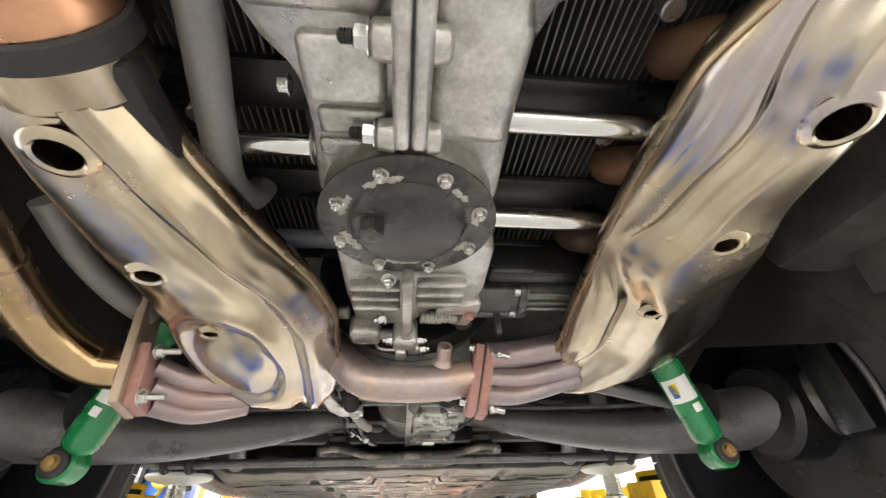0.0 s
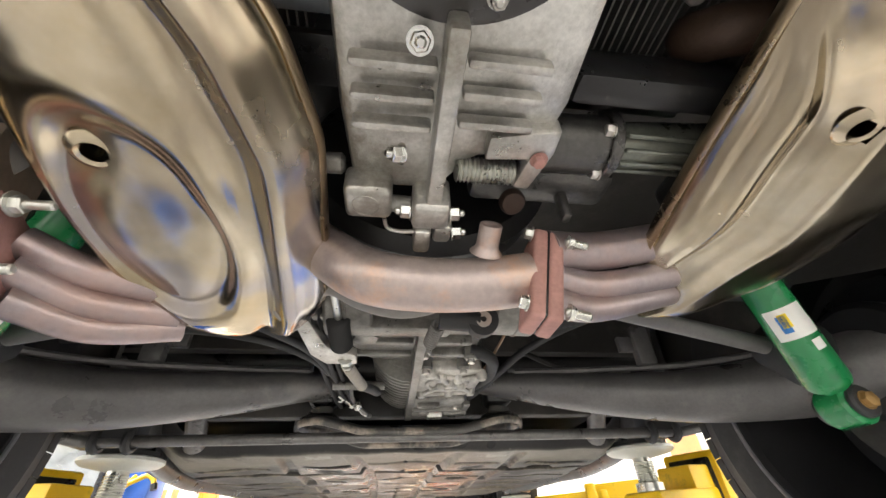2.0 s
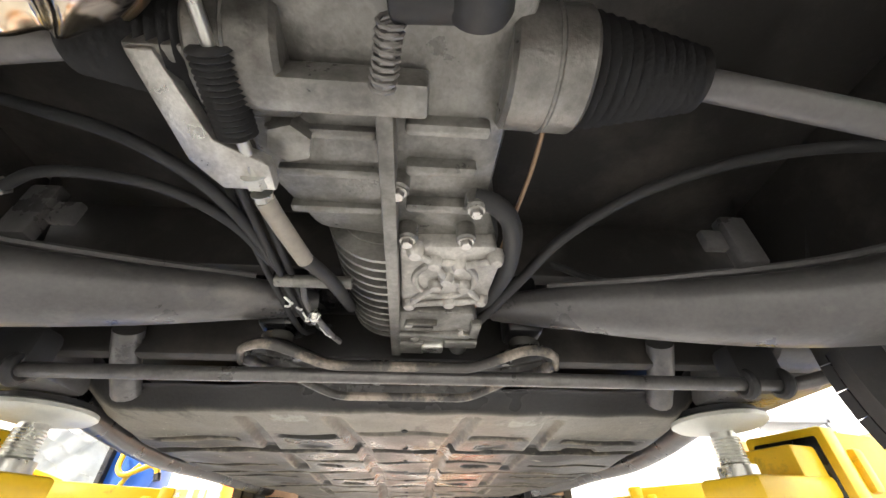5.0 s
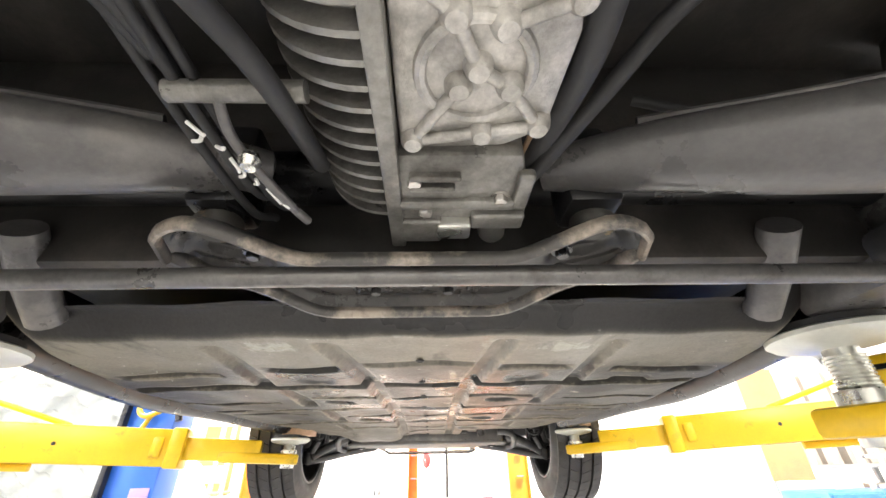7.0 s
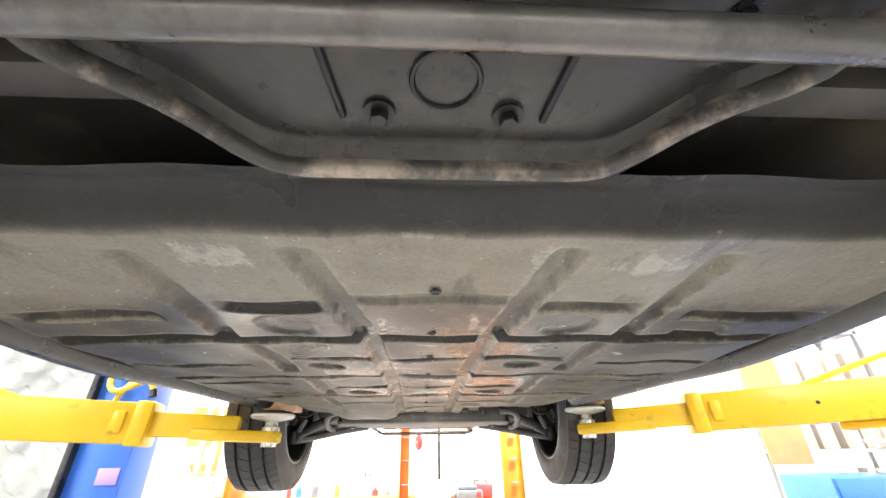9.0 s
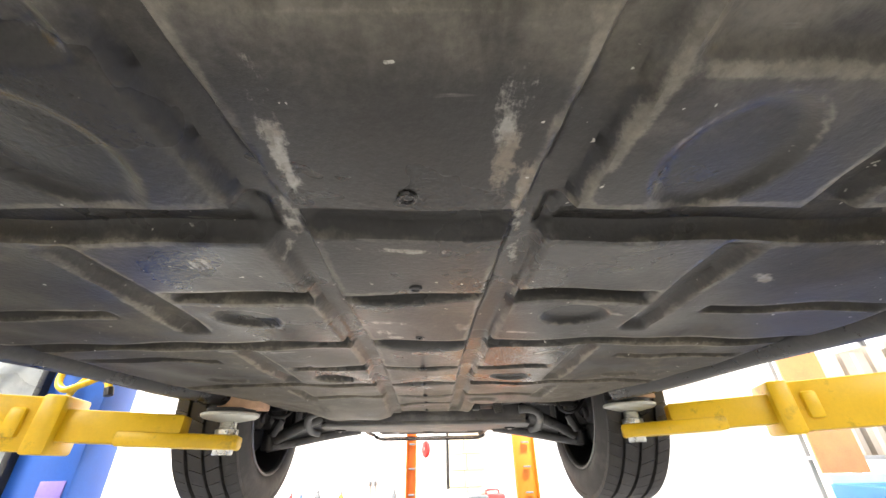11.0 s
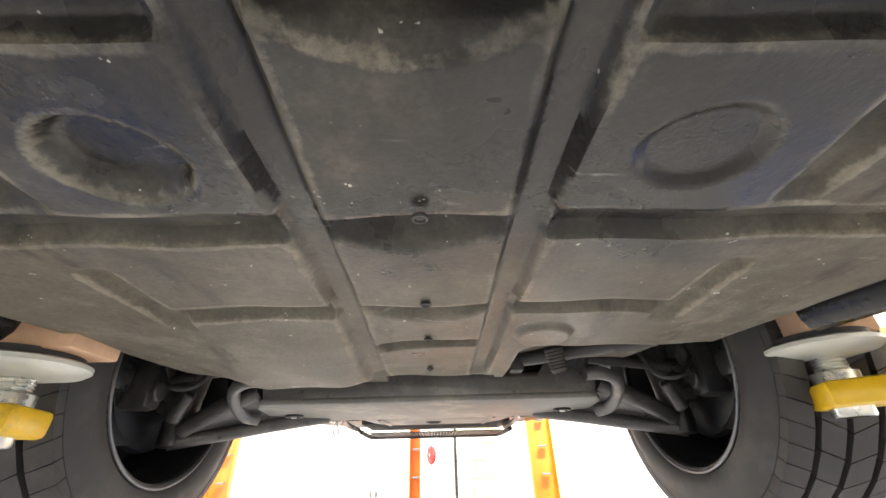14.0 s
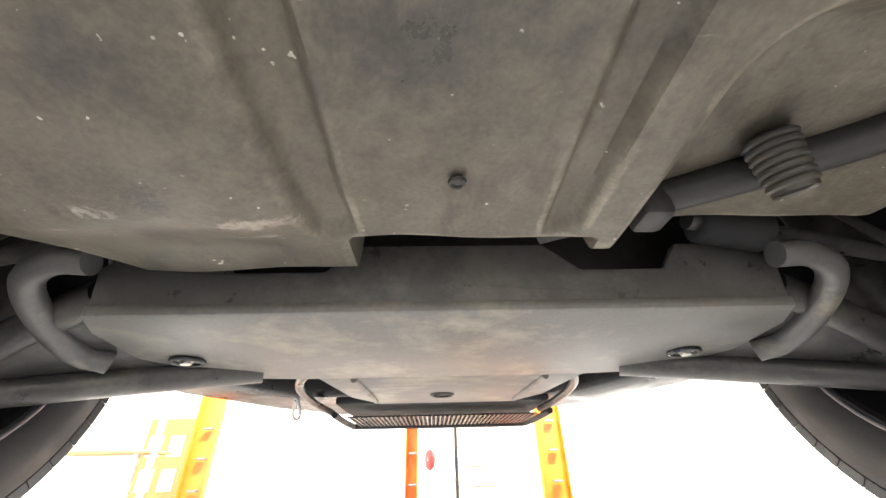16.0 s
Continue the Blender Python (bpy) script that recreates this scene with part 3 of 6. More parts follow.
for s in (-1, 1):
    arm = thing("trailing_arm", (s * 0.45, 1.1, 1.83), "large dusty dark grey pressed trailing arm of the rear suspension", "suspension arm", "rear suspension arms")
    bm = B()
    pts = [(s * 0.13, 1.235, 1.868), (s * 0.22, 1.195, 1.850), (s * 0.34, 1.15, 1.825), (s * 0.48, 1.09, 1.802), (s * 0.60, 1.01, 1.795), (s * 0.67, 0.93, 1.798), (s * 0.74, 0.86, 1.80)]
    tube(bm, pts, lambda q: (0.022 + 0.062 * q ** 0.8), 20, 7, flat=0.75)
    part("arm", bm, ARMGREY, arm)
    bm = tube(B(), [(s * 0.20, 1.18, 1.875), (s * 0.36, 1.125, 1.862), (s * 0.52, 1.05, 1.850), (s * 0.64, 0.93, 1.845)], 0.006, 8, 6)
    part("seam", bm, ARMGREY, arm)
    bm = B()
    box(bm, (s * 0.43, 1.09, 1.895), (0.035, 0.02, 0.075), 0.004)
    box(bm, (s * 0.40, 1.095, 1.90), (0.03, 0.012, 0.03), 0.003)
    part("bracket", bm, ARMGREY, arm, "welded steel bracket")
    bm = B()
    cyl(bm, (s * 0.64, 0.90, 1.80), (s * 0.72, 0.90, 1.80), 0.085, n=28, chamfer=0.01)
    part("hub_carrier", bm, BLACK, arm)

# ---- wheels ----


def wheel(name, s, x, y, z, R, w, rim_r, label, group):
    """A tyre with cut tread blocks, its rim and the brake behind it. x: plane of the inner sidewall."""
    a, o = (s, 0, 0), (s * x, y, z)
    bm = B()
    revolve(bm, [(rim_r, 0.018), (rim_r + 0.012, 0.006), (rim_r + 0.045, 0.0), (R - 0.045, 0.004), (R - 0.022, 0.012), (R - 0.014, 0.026), (R - 0.012, w * 0.5),
                 (R - 0.014, w - 0.026), (R - 0.022, w - 0.012), (R - 0.045, w - 0.004), (rim_r + 0.045, w), (rim_r + 0.012, w - 0.006), (rim_r, w - 0.018)], o, a, 72)
    th = tyre = part(name, bm, TYRE, underbody, label)
    # tread: rows of blocks between three grooves
    bm = B()
    rows = ((0.012, 0.050, 56, 0.25), (0.061, 0.101, 40, 0.0), (0.112, 0.152, 40, 0.5), (0.163, 0.202, 56, 0.25))
    for a0, a1, n, off in rows:
        a0, a1 = a0 * w / 0.214, a1 * w / 0.214
        for k in range(n):
            skew = 0.35 / n if a0 < w / 2 else -0.35 / n
            t0, t1 = (k + off) / n, (k + off + 0.955) / n
            q = []
            for (t, d) in ((t0, a0), (t1, a0), (t1 + skew, a1), (t0 + skew, a1)):
                e = abs(d - w / 2) / (w / 2)
                for r in (R - 0.02, R - 0.0085 * max(0, (e - 0.62) / 0.38) ** 1.5):
                    q.append(bm.verts.new(Vector(o) + Vector((s * d, r * math.cos(t * math.tau), r * math.sin(t * math.tau)))))
            i = q
            for fc in ((1, 3, 5, 7), (0, 2, 3, 1), (2, 4, 5, 3), (4, 6, 7, 5), (6, 0, 1, 7)):
                bm.faces.new([i[j] for j in fc])
    bmesh.ops.recalc_face_normals(bm, faces=bm.faces)
    part("tread", bm, TYRE, tyre)
    bm = B()
    revolve(bm, [(rim_r - 0.004, 0.010), (rim_r + 0.006, 0.008), (rim_r + 0.006, 0.014), (rim_r - 0.006, 0.02), (rim_r - 0.014, 0.05), (rim_r - 0.025, 0.08),
                 (rim_r - 0.028, w - 0.05), (rim_r - 0.06, w - 0.035), (0.09, w - 0.06), (0.05, w - 0.05), (0, w - 0.05)], o, a, 56)
    part("rim", bm, RIM, th, "dark grey wheel rim seen from its inner side")
    part("rim_lip", ring(B(), Vector(o) + Vector((s * 0.009, 0, 0)), a, rim_r + 0.003, 0.0035, 64, 8), RIMLIP, th, "thin bright rim edge")
    part("brake_disc", revolve(B(), [(0.06, w * 0.5), (0.135, w * 0.5), (0.135, w * 0.5 + 0.02), (0.06, w * 0.5 + 0.02)], o, a, 40, True), BLACK, th)
    bm = B()
    box(bm, (s * (x + w * 0.5), y - 0.12, z + 0.02), (0.09, 0.06, 0.13), 0.012)
    part("brake_caliper", bm, BLACK, th)
    return th


for s in (-1, 1):
    wheel("wheel", s, 0.550, 3.095, 1.782, 0.318, 0.214, 0.213, "front wheel with black tyre, hanging in the wheel arch", "road wheels")
    wheel("wheel", s, 0.545, 0.912, 1.756, 0.316, 0.225, 0.220, "rear wheel with a wide black tyre and dark rim", "road wheels")

# ---- lift ----
lift = thing("car_lift", (0, 2.15, 0), "two-post car lift with blue posts and yellow telescopic arms", "car lift")
for s in (-1, 1):
    part("post", box(B(), (s * 1.98, 2.15, 1.60), (0.26, 0.30, 3.2), 0.015), BLUE, lift, "blue painted steel post")
    part("base_plate", box(B(), (s * 1.98, 2.15, 0.01), (0.5, 0.5, 0.02), 0.004), BLUE, lift)
    part("carriage", box(B(), (s * 1.82, 2.15, 1.74), (0.09, 0.50, 0.36), 0.012), YELLOW, lift, "yellow painted lift carriage")


def lift_arm(root, tip, padz, height, label, block):
    """A telescopic arm from its pivot to the pad under the car."""
    R, T = Vector(root), Vector(tip)
    d = (T - R)
    L = d.length
    u = d.normalized()
    ang = math.atan2(u.y, u.x)
    turn = Matrix.Rotation(ang, 3, "Z") @ Matrix.Rotation(-math.asin(u.z), 3, "Y")
    bm = B()
    reach = 0.70 if block else 0.84
    box(bm, R + u * (L * reach / 2), (L * reach, 0.125, height), 0.006, turn)
    arm = outer = part("arm", bm, YELLOW, lift, label)
    bm = B()
    box(bm, R + u * (L * reach), (0.05, 0.14, height + 0.012), 0.008, turn)
    box(bm, R + u * (L * (reach - 0.045)), (0.035, 0.15, height * 0.55), 0.008, turn)
    part("collar", bm, YELLOW, outer)
    if not block:
        # black plate paints the shade of a hollow beam end
        part("beam_mouth", box(B(), R + u * (L * reach + 0.022), (0.012, 0.112, height - 0.016), 0.008, turn), BLACK, arm, "black plate for the shade in the beam's open end")
    bm = B()
    box(bm, R + u * (L * 0.80), (L * 0.24, 0.090, height * 0.62), 0.006, turn)
    part("inner_beam", bm, YELLOW, arm)
    bm = B()
    box(bm, R + u * (L * 0.92) - Vector((0, 0, height * 0.20)), (L * 0.22, 0.100, 0.036), 0.008, turn)
    part("pad_shoe", bm, YELLOW, arm)
    bm = B()
    box(bm, R + u * (L * 0.2) + Vector((0, 0, -0.012 - height / 2)), (L * 0.34, 0.03, 0.024), 0.006, turn)
    part("slide_strip", bm, YELLOW, arm)
    side = Vector((-u.y, u.x, 0))
    for q in (0.22, 0.42):
        for sg in (-1, 1):
            part("pin", cyl(B(), R + u * (L * q) + side * (sg * 0.062), R + u * (L * q) + side * (sg * 0.066), 0.006, n=12), BLACK, outer)
    # arm restraint rod and its post
    bm = tube(B(), [R + u * (L * 0.42) + Vector((0, 0, height / 2)), R + u * (L * 0.05) + Vector((0, 0, height / 2 + 0.13))], 0.009, 10)
    tube(bm, [R + u * (L * 0.05) + Vector((0, 0, height / 2 + 0.13)), R + u * (L * 0.02) + Vector((0, 0, height / 2 - 0.01))], 0.012, 10)
    part("restraint_rod", bm, YELLOW, arm, "thin yellow steel rod")
    part("pad_screw", cyl(B(), (T.x, T.y, T.z - 0.055), (T.x, T.y, padz - 0.014), 0.020, n=24), ZINC, arm, "threaded zinc screw")
    prof = [(0.0, -0.055), (0.024, -0.055), (0.026, -0.052), (0.026, -0.036), (0.020, -0.034), (0.020, -0.004 - height * 0.2), (0.030, -0.004 - height * 0.2), (0.030, 0.008)]
    for k in range(9):
        prof += [(0.0205, 0.010 + k * 0.0048), (0.0228, 0.0124 + k * 0.0048)]
    bm = revolve(B(), prof + [(0.0, 0.056)], (T.x, T.y, T.z), (0, 0, 1), 26)
    part("collar_nut", bm, ZINC, arm)
    bm = revolve(B(), [(0, 0.0), (0.030, 0), (0.068, 0.008), (0.076, 0.014), (0.076, 0.020), (0.070, 0.023), (0, 0.023)], (T.x, T.y, padz - 0.016), (0, 0, 1), 44)
    part("pad_plate", bm, PADTOP, arm, "round pale steel lift pad")
    part("pad_rubber", revolve(B(), [(0, 0), (0.064, 0), (0.064, 0.010), (0, 0.010)], (T.x, T.y, padz + 0.007), (0, 0, 1), 40), RUBBER, arm)
    return arm


lift_arm((-1.78, 2.33, 1.732), (-0.552, 2.712, 1.678), 1.722, 0.120, "yellow telescopic lift arm under the front sill", True)
lift_arm((1.78, 2.30, 1.745), (0.630, 2.776, 1.692), 1.738, 0.120, "yellow telescopic lift arm under the front sill", True)
lift_arm((-1.78, 1.96, 1.72), (-0.580, 1.452, 1.672), 1.748, 0.130, "yellow telescopic lift arm under the rear jacking point", False)
lift_arm((1.78, 1.96, 1.72), (0.560, 1.452, 1.672), 1.748, 0.130, "yellow telescopic lift arm under the rear jacking point", False)
for x, y, z in ((-0.520, 2.715, 1.757), (0.640, 2.775, 1.775)):
    bm = B()
    box(bm, (x, y, z), (0.115, 0.085, 0.040), 0.003)
    single("wood_block", bm, WOOD, "rough-sawn pine packing block between lift pad and sill", "block", group="packing blocks")

# ---- engine ----
AX, SY = -0.0265, 0.3955
engine = thing("engine", (AX, 0.3, 1.89), "flat-six engine with pale cast aluminium crankcase and finned barrels", "engine")
bm = B()
box(bm, (-0.030, 0.10, 2.02), (0.172, 0.66, 0.20), 0.022, seg=3)
prism(bm, [(-0.152, -0.06, 1.918), (-0.150, 0.212, 1.918), (-0.138, 0.238, 1.918), (-0.118, 0.262, 1.918), (-0.114, 0.300, 1.918), (-0.121, 0.400, 1.918), (0.069, 0.400, 1.918), (0.064, 0.300, 1.918), (0.059, 0.200, 1.918), (0.058, -0.06, 1.918)], (0, 0, 0.09), 0.013)
part("crankcase", bm, ALU, engine)
for k, (x, w) in enumerate(((-0.0338, 0.0135), (-0.0192, 0.0135))):
    bm = box(B(), (x, 0.120, 1.905), (w, 0.366, 0.044), 0.0045, seg=3)
    part("case_flange", bm, ALU, engine, "split line flange of the crankcase")
part("flange_joint", box(B(), (AX, 0.120, 1.9075), (0.0014, 0.362, 0.044), 0), VOID, engine, "dark joint between the case halves")
# raised pads and ledges of the left half, the smooth bulge of the right half
for x0, x1, y0, y1, z0, r in ((-0.110, -0.046, 0.226, 0.281, 1.9075, 0.008), (-0.104, -0.046, 0.286, 0.312, 1.911, 0.006), (-0.142, -0.046, 0.120, 0.214, 1.908, 0.010), (-0.108, -0.050, 0.318, 0.338, 1.913, 0.006)):
    bm = box(B(), ((x0 + x1) / 2, (y0 + y1) / 2, z0 + 0.012), (x1 - x0, y1 - y0, 0.024), r, seg=4)
    part("case_pad", bm, ALU, engine)
bm = box(B(), (0.022, 0.235, 1.918), (0.074, 0.150, 0.030), 0.0135, seg=5)
part("case_bulge", bm, ALU, engine, "smooth cast bulge")
bm = box(B(), (0.024, 0.120, 1.916), (0.078, 0.055, 0.034), 0.008, seg=3)
part("case_pad", bm, ALU, engine)
bm = B()
prism(bm, [(0.040, 0.120, 1.886), (0.094, 0.125, 1.892), (0.092, 0.176, 1.894), (0.062, 0.190, 1.894), (0.055, 0.212, 1.896), (0.046, 0.188, 1.893)], (0, 0, 0.022), 0.003)
part("dark_bracket", bm, ALUDIRT, engine, "dark cast bracket on the case")
for y in (0.299, 0.222, 0.145):
    for s, x0, x1 in ((-1, -0.036, -0.055), (1, -0.016, 0.000)):
        bm = cyl(B(), (x0, y, 1.899), (x1, y, 1.900), 0.0145, 0.0135, n=22, chamfer=0.003)
        part("stud_boss", bm, ALU, engine)
    bm = bolt(B(), (-0.055, y, 1.900), (-1, 0, 0.06), 0.0088, 0.010, 1.45)
    nut = part("nut", bm, STEEL, engine, "bright plated nut")
    bm = cyl(B(), (-0.064, y, 1.9005), (-0.077, y, 1.901), 0.0048, n=14)
    for k in range(4):
        ring(bm, (-0.067 - 0.0024 * k, y, 1.9006), (1, 0, 0), 0.0048, 0.0006, 14, 4)
    part("stud", bm, BLACK, nut)
part("nut", bolt(B(), (-0.126, 0.280, 1.932), (-1, 0, 0), 0.0065, 0.009, 1.4), STEEL, engine, "bright plated nut")
bm = B()
revolve(bm, [(0, 0.004), (0.083, 0.004), (0.085, 0.008), (0.088, 0.045), (0.080, 0.075), (0, 0.075)], (AX, SY, 1.884), (0, 0, 1), 48)
part("sump_boss", bm, ALU, engine)
COVER = material("worn_black_cover", (0.045, 0.042, 0.040), 0.30, 0.2, 0.2, 25, 0.12, 220, stain=(0.13, 0.105, 0.085), stain_amount=0.30, stain_scale=13, soft=0.03)
bm = revolve(B(), [(0, -0.007), (0.050, -0.006), (0.055, -0.004), (0.058, 0.001), (0.060, 0.003), (0.0845, 0.003), (0.089, 0.005), (0.089, 0.008), (0, 0.008)], (AX, SY, 1.8795), (0, 0, 1), 56)
cover = part("sump_cover", bm, COVER, engine, "round worn black sump cover with chipped paint")
for k in range(8):
    a = (k + 0.5) * math.tau / 8 + 0.05
    p = (AX + 0.0735 * math.cos(a), SY + 0.0735 * math.sin(a), 1.8825)
    bm = bolt(B(), p, (0, 0, -1), 0.0058, 0.007, 1.25)
    cyl(bm, (p[0], p[1], 1.8765), (p[0], p[1], 1.872), 0.0032, n=10)
    part("cover_nut", bm, BOLT, cover)
bm = revolve(B(), [(0, 0), (0.019, 0), (0.018, -0.004), (0, -0.004)], (AX - 0.035, SY - 0.012, 1.8765), (0, 0, 1), 28)
part("drain_boss", bm, COVER, cover)
SEALANT = material("old_pale_sealant", (0.42, 0.40, 0.35), 0.6, 0, 0.3, 40, 0.25, 260)
rnd = random.Random(5)
for a0, a1, rr, wd in ((0.35, 0.62, 0.066, 0.006), (1.35, 1.95, 0.0645, 0.007), (2.45, 2.95, 0.0665, 0.008), (3.35, 3.75, 0.067, 0.006), (4.05, 4.60, 0.065, 0.006), (5.35, 5.65, 0.0665, 0.005), (5.95, 6.20, 0.068, 0.006)):
    pts = [(AX + (rr + rnd.uniform(-0.0015, 0.0015)) * math.cos(a0 + (a1 - a0) * k / 9), SY + (rr + rnd.uniform(-0.0015, 0.0015)) * math.sin(a0 + (a1 - a0) * k / 9), 1.8824) for k in range(10)]
    bm = tube(B(), pts, lambda q, wd=wd: 0.72 * wd * (0.40 + 0.60 * abs(math.sin(2.5 + 11 * q + 40 * wd))), 10, 3)
    for vert in bm.verts:
        vert.co.z = 1.8824 + (vert.co.z - 1.8824) * 0.18
    part("sealant_smear", bm, SEALANT, cover, "dried pale sealant on the rim")
bm = bolt(B(), (AX - 0.035, SY - 0.012, 1.873), (0, 0, -1), 0.0132, 0.016, 1.2)
part("drain_plug", bm, COVER, cover, "black hexagonal drain plug")
# front of the case, with its webs and lugs
bm = B()
prism(bm, [(-0.110, 0.450, 1.898), (0.078, 0.450, 1.898), (0.080, 0.540, 1.894), (0.070, 0.592, 1.892), (0.010, 0.600, 1.890), (-0.020, 0.640, 1.886), (-0.100, 0.640, 1.886), (-0.108, 0.560, 1.892)], (0, 0, 0.11), 0.011)
part("front_case", bm, ALU, engine)
bm = B()
prism(bm, [(0.016, 0.566, 1.878), (0.076, 0.555, 1.880), (0.077, 0.580, 1.880), (0.066, 0.624, 1.880), (0.050, 0.622, 1.880), (0.056, 0.588, 1.880), (0.016, 0.590, 1.878)], (0, 0, 0.020), 0.003)
part("corner_plate", bm, ALU, engine, "angled corner plate of the case")
part("corner_bolt", bolt(B(), (0.064, 0.585, 1.879), (0, 0, -1), 0.0062, 0.006, 1.3), GASKET, engine, "rusty bolt head")
for y in (0.51, 0.535, 0.56):
    bm = B()
    box(bm, (-0.065, y, 1.880), (0.062, 0.007, 0.016), 0.003)
    box(bm, (0.018, y - 0.004, 1.884), (0.062, 0.008, 0.014), 0.003)
    part("stiffening_rib", bm, ALU, engine)
bm = B()
box(bm, (AX + 0.002, 0.560, 1.876), (0.014, 0.17, 0.034), 0.003)
part("front_web", bm, ALU, engine)
bm = box(B(), (-0.085, 0.640, 1.880), (0.044, 0.040, 0.034), 0.007, seg=3)
lug = part("lug", bm, ALU, engine, "square cast lug")
part("lug_plug", ring(B(), (-0.087, 0.6405, 1.8632), (0, 0, 1), 0.0125, 0.0010, 26, 6), ALU, lug)
part("bush", cyl(B(), (-0.064, 0.650, 1.878), (-0.044, 0.650, 1.876), 0.0085, n=18), ALUDIRT, engine)
part("side_boss", cyl(B(), (-0.127, 0.624, 1.900), (-0.108, 0.624, 1.900), 0.010, n=18, chamfer=0.003), ALUDIRT, engine)
part("wire_clip", tube(B(), [(-0.070, 0.660, 1.866), (-0.066, 0.672, 1.864), (-0.052, 0.674, 1.862), (-0.036, 0.672, 1.862)], 0.0022, 8, 5), BOLT, engine)
bm = B()
box(bm, (-0.026, 0.646, 1.876), (0.036, 0.034, 0.042), 0.006, seg=3)
box(bm, (-0.032, 0.680, 1.867), (0.017, 0.034, 0.030), 0.004)
box(bm, (-0.012, 0.672, 1.870), (0.018, 0.024, 0.026), 0.004)
part("mount_bracket", bm, ALU, engine)
for p, ax in (((-0.056, 0.584, 1.872), (-1, -0.3, -0.4)), ((-0.007, 0.650, 1.868), (1, -0.1, 0)), ((-0.002, 0.674, 1.864), (1, -0.1, 0)), ((-0.045, 0.650, 1.868), (-1, 0, 0)), ((-0.048, 0.495, 1.880), (0, -0.4, -1))):
    bm = bolt(B(), p, ax, 0.0072, 0.009, 1.3)
    tip = Vector(p) + Vector(ax).normalized() * 0.009
    cyl(bm, tip, tip + Vector(ax).normalized() * 0.006, 0.004, n=12)
    part("nut", bm, STEEL, engine, "bright plated nut")
part("slotted_plug", revolve(B(), [(0, 0), (0.0145, 0), (0.0145, 0.006), (0.012, 0.010), (0, 0.010)], (0.068, 0.672, 1.912), (0, -0.45, -0.9), 26), material("brown_plug", (0.07, 0.045, 0.035), 0.5, 0.5, 0.3, 30, 0.2, 200), engine, "brown slotted plug")
DARKALLOY = material("dark_oily_alloy", (0.095, 0.092, 0.088), 0.32, 0.5, 0.4, 24, 0.25, 240, stain=(0.20, 0.19, 0.17), stain_amount=0.25, stain_scale=14, soft=0.06)
bm = B()
box(bm, (0.10, 0.660, 1.935), (0.16, 0.05, 0.03), 0.010)
box(bm, (0.125, 0.668, 1.915), (0.010, 0.014, 0.060), 0.003)
part("dark_casting", bm, DARKALLOY, engine, "dark oily casting")
prof = [(0, 0)]
for k in range(15):
    prof += [(0.0098, k * 0.0038), (0.0125, k * 0.0038 + 0.0019)]
bm = revolve(B(), prof + [(0, 0.06)], (-0.006, 0.612, 1.890), (1, 0, 0), 20)
part("ribbed_sleeve", bm, ZINC, engine, "ribbed metal sleeve")
bm = B()
cyl(bm, (0.070, 0.600, 1.922), (0.150, 0.598, 1.924), 0.029, n=26, chamfer=0.004)
cyl(bm, (0.138, 0.598, 1.924), (0.149, 0.598, 1.924), 0.034, n=26)
part("pump_housing", bm, DARKALLOY, engine, "dark cylindrical housing")
for a in (0.6, 2.0, 3.6, 5.2):
    part("housing_bolt", bolt(B(), (0.138, 0.598 + 0.030 * math.cos(a), 1.924 + 0.030 * math.sin(a)), (-1, 0, 0), 0.0058, 0.007, 1.2), BOLT, engine)
bm = cyl(B(), (0.149, 0.598, 1.924), (0.262, 0.592, 1.928), 0.0235, n=24)
for k in range(5):
    a = 2.6 + 0.52 * k
    box(bm, (0.206, 0.595 + 0.027 * math.cos(a + 1.2), 1.926 + 0.027 * math.sin(a + 1.2)), (0.104, 0.0045, 0.0045), 0.001, seg=1)
part("finned_tube", bm, material("greenish_alloy", (0.17, 0.18, 0.155), 0.34, 0.5, 0.3, 26, 0.2, 240), engine, "greenish finned tube")
bm = B()
box(bm, (0.165, 0.535, 1.935), (0.16, 0.03, 0.05), 0.008)
part("cooler_mount", bm, BLACK, engine)
# push-rod tubes, barrels, ports
for x0, x1, y, z, m in ((0.050, 0.30, 0.302, 1.935, STEEL), (0.060, 0.30, 0.432, 1.93, STEEL), (-0.11, -0.32, 0.352, 1.945, STEEL), (-0.10, -0.32, 0.498, 1.94, GREYP), (-0.10, -0.32, 0.21, 1.96, GREYP), (0.05, 0.30, 0.17, 1.95, GREYP)):
    part("oil_return_tube", cyl(B(), (x0, y, z), (x1, y, z), 0.0118, n=22), m, engine, "polished return tube" if m is STEEL else "dark return tube")
    part("tube_seat", cyl(B(), (x0 - 0.012, y, z), (x0 + 0.010 * (1 if x1 > x0 else -1), y, z), 0.019, n=22, chamfer=0.003), ALU, engine)
FINS = material("finned_alloy", (0.12, 0.115, 0.107), 0.5, 0.3, 0.3, 30, 0.1, 200)
FIN_MESH = bpy.data.meshes.new("fin")
bm = box(B(), (0, 0, 0), (0.0018, 0.096, 0.118), 0)
bm.to_mesh(FIN_MESH)
bm.free()
FIN_MESH.materials.append(FINS)
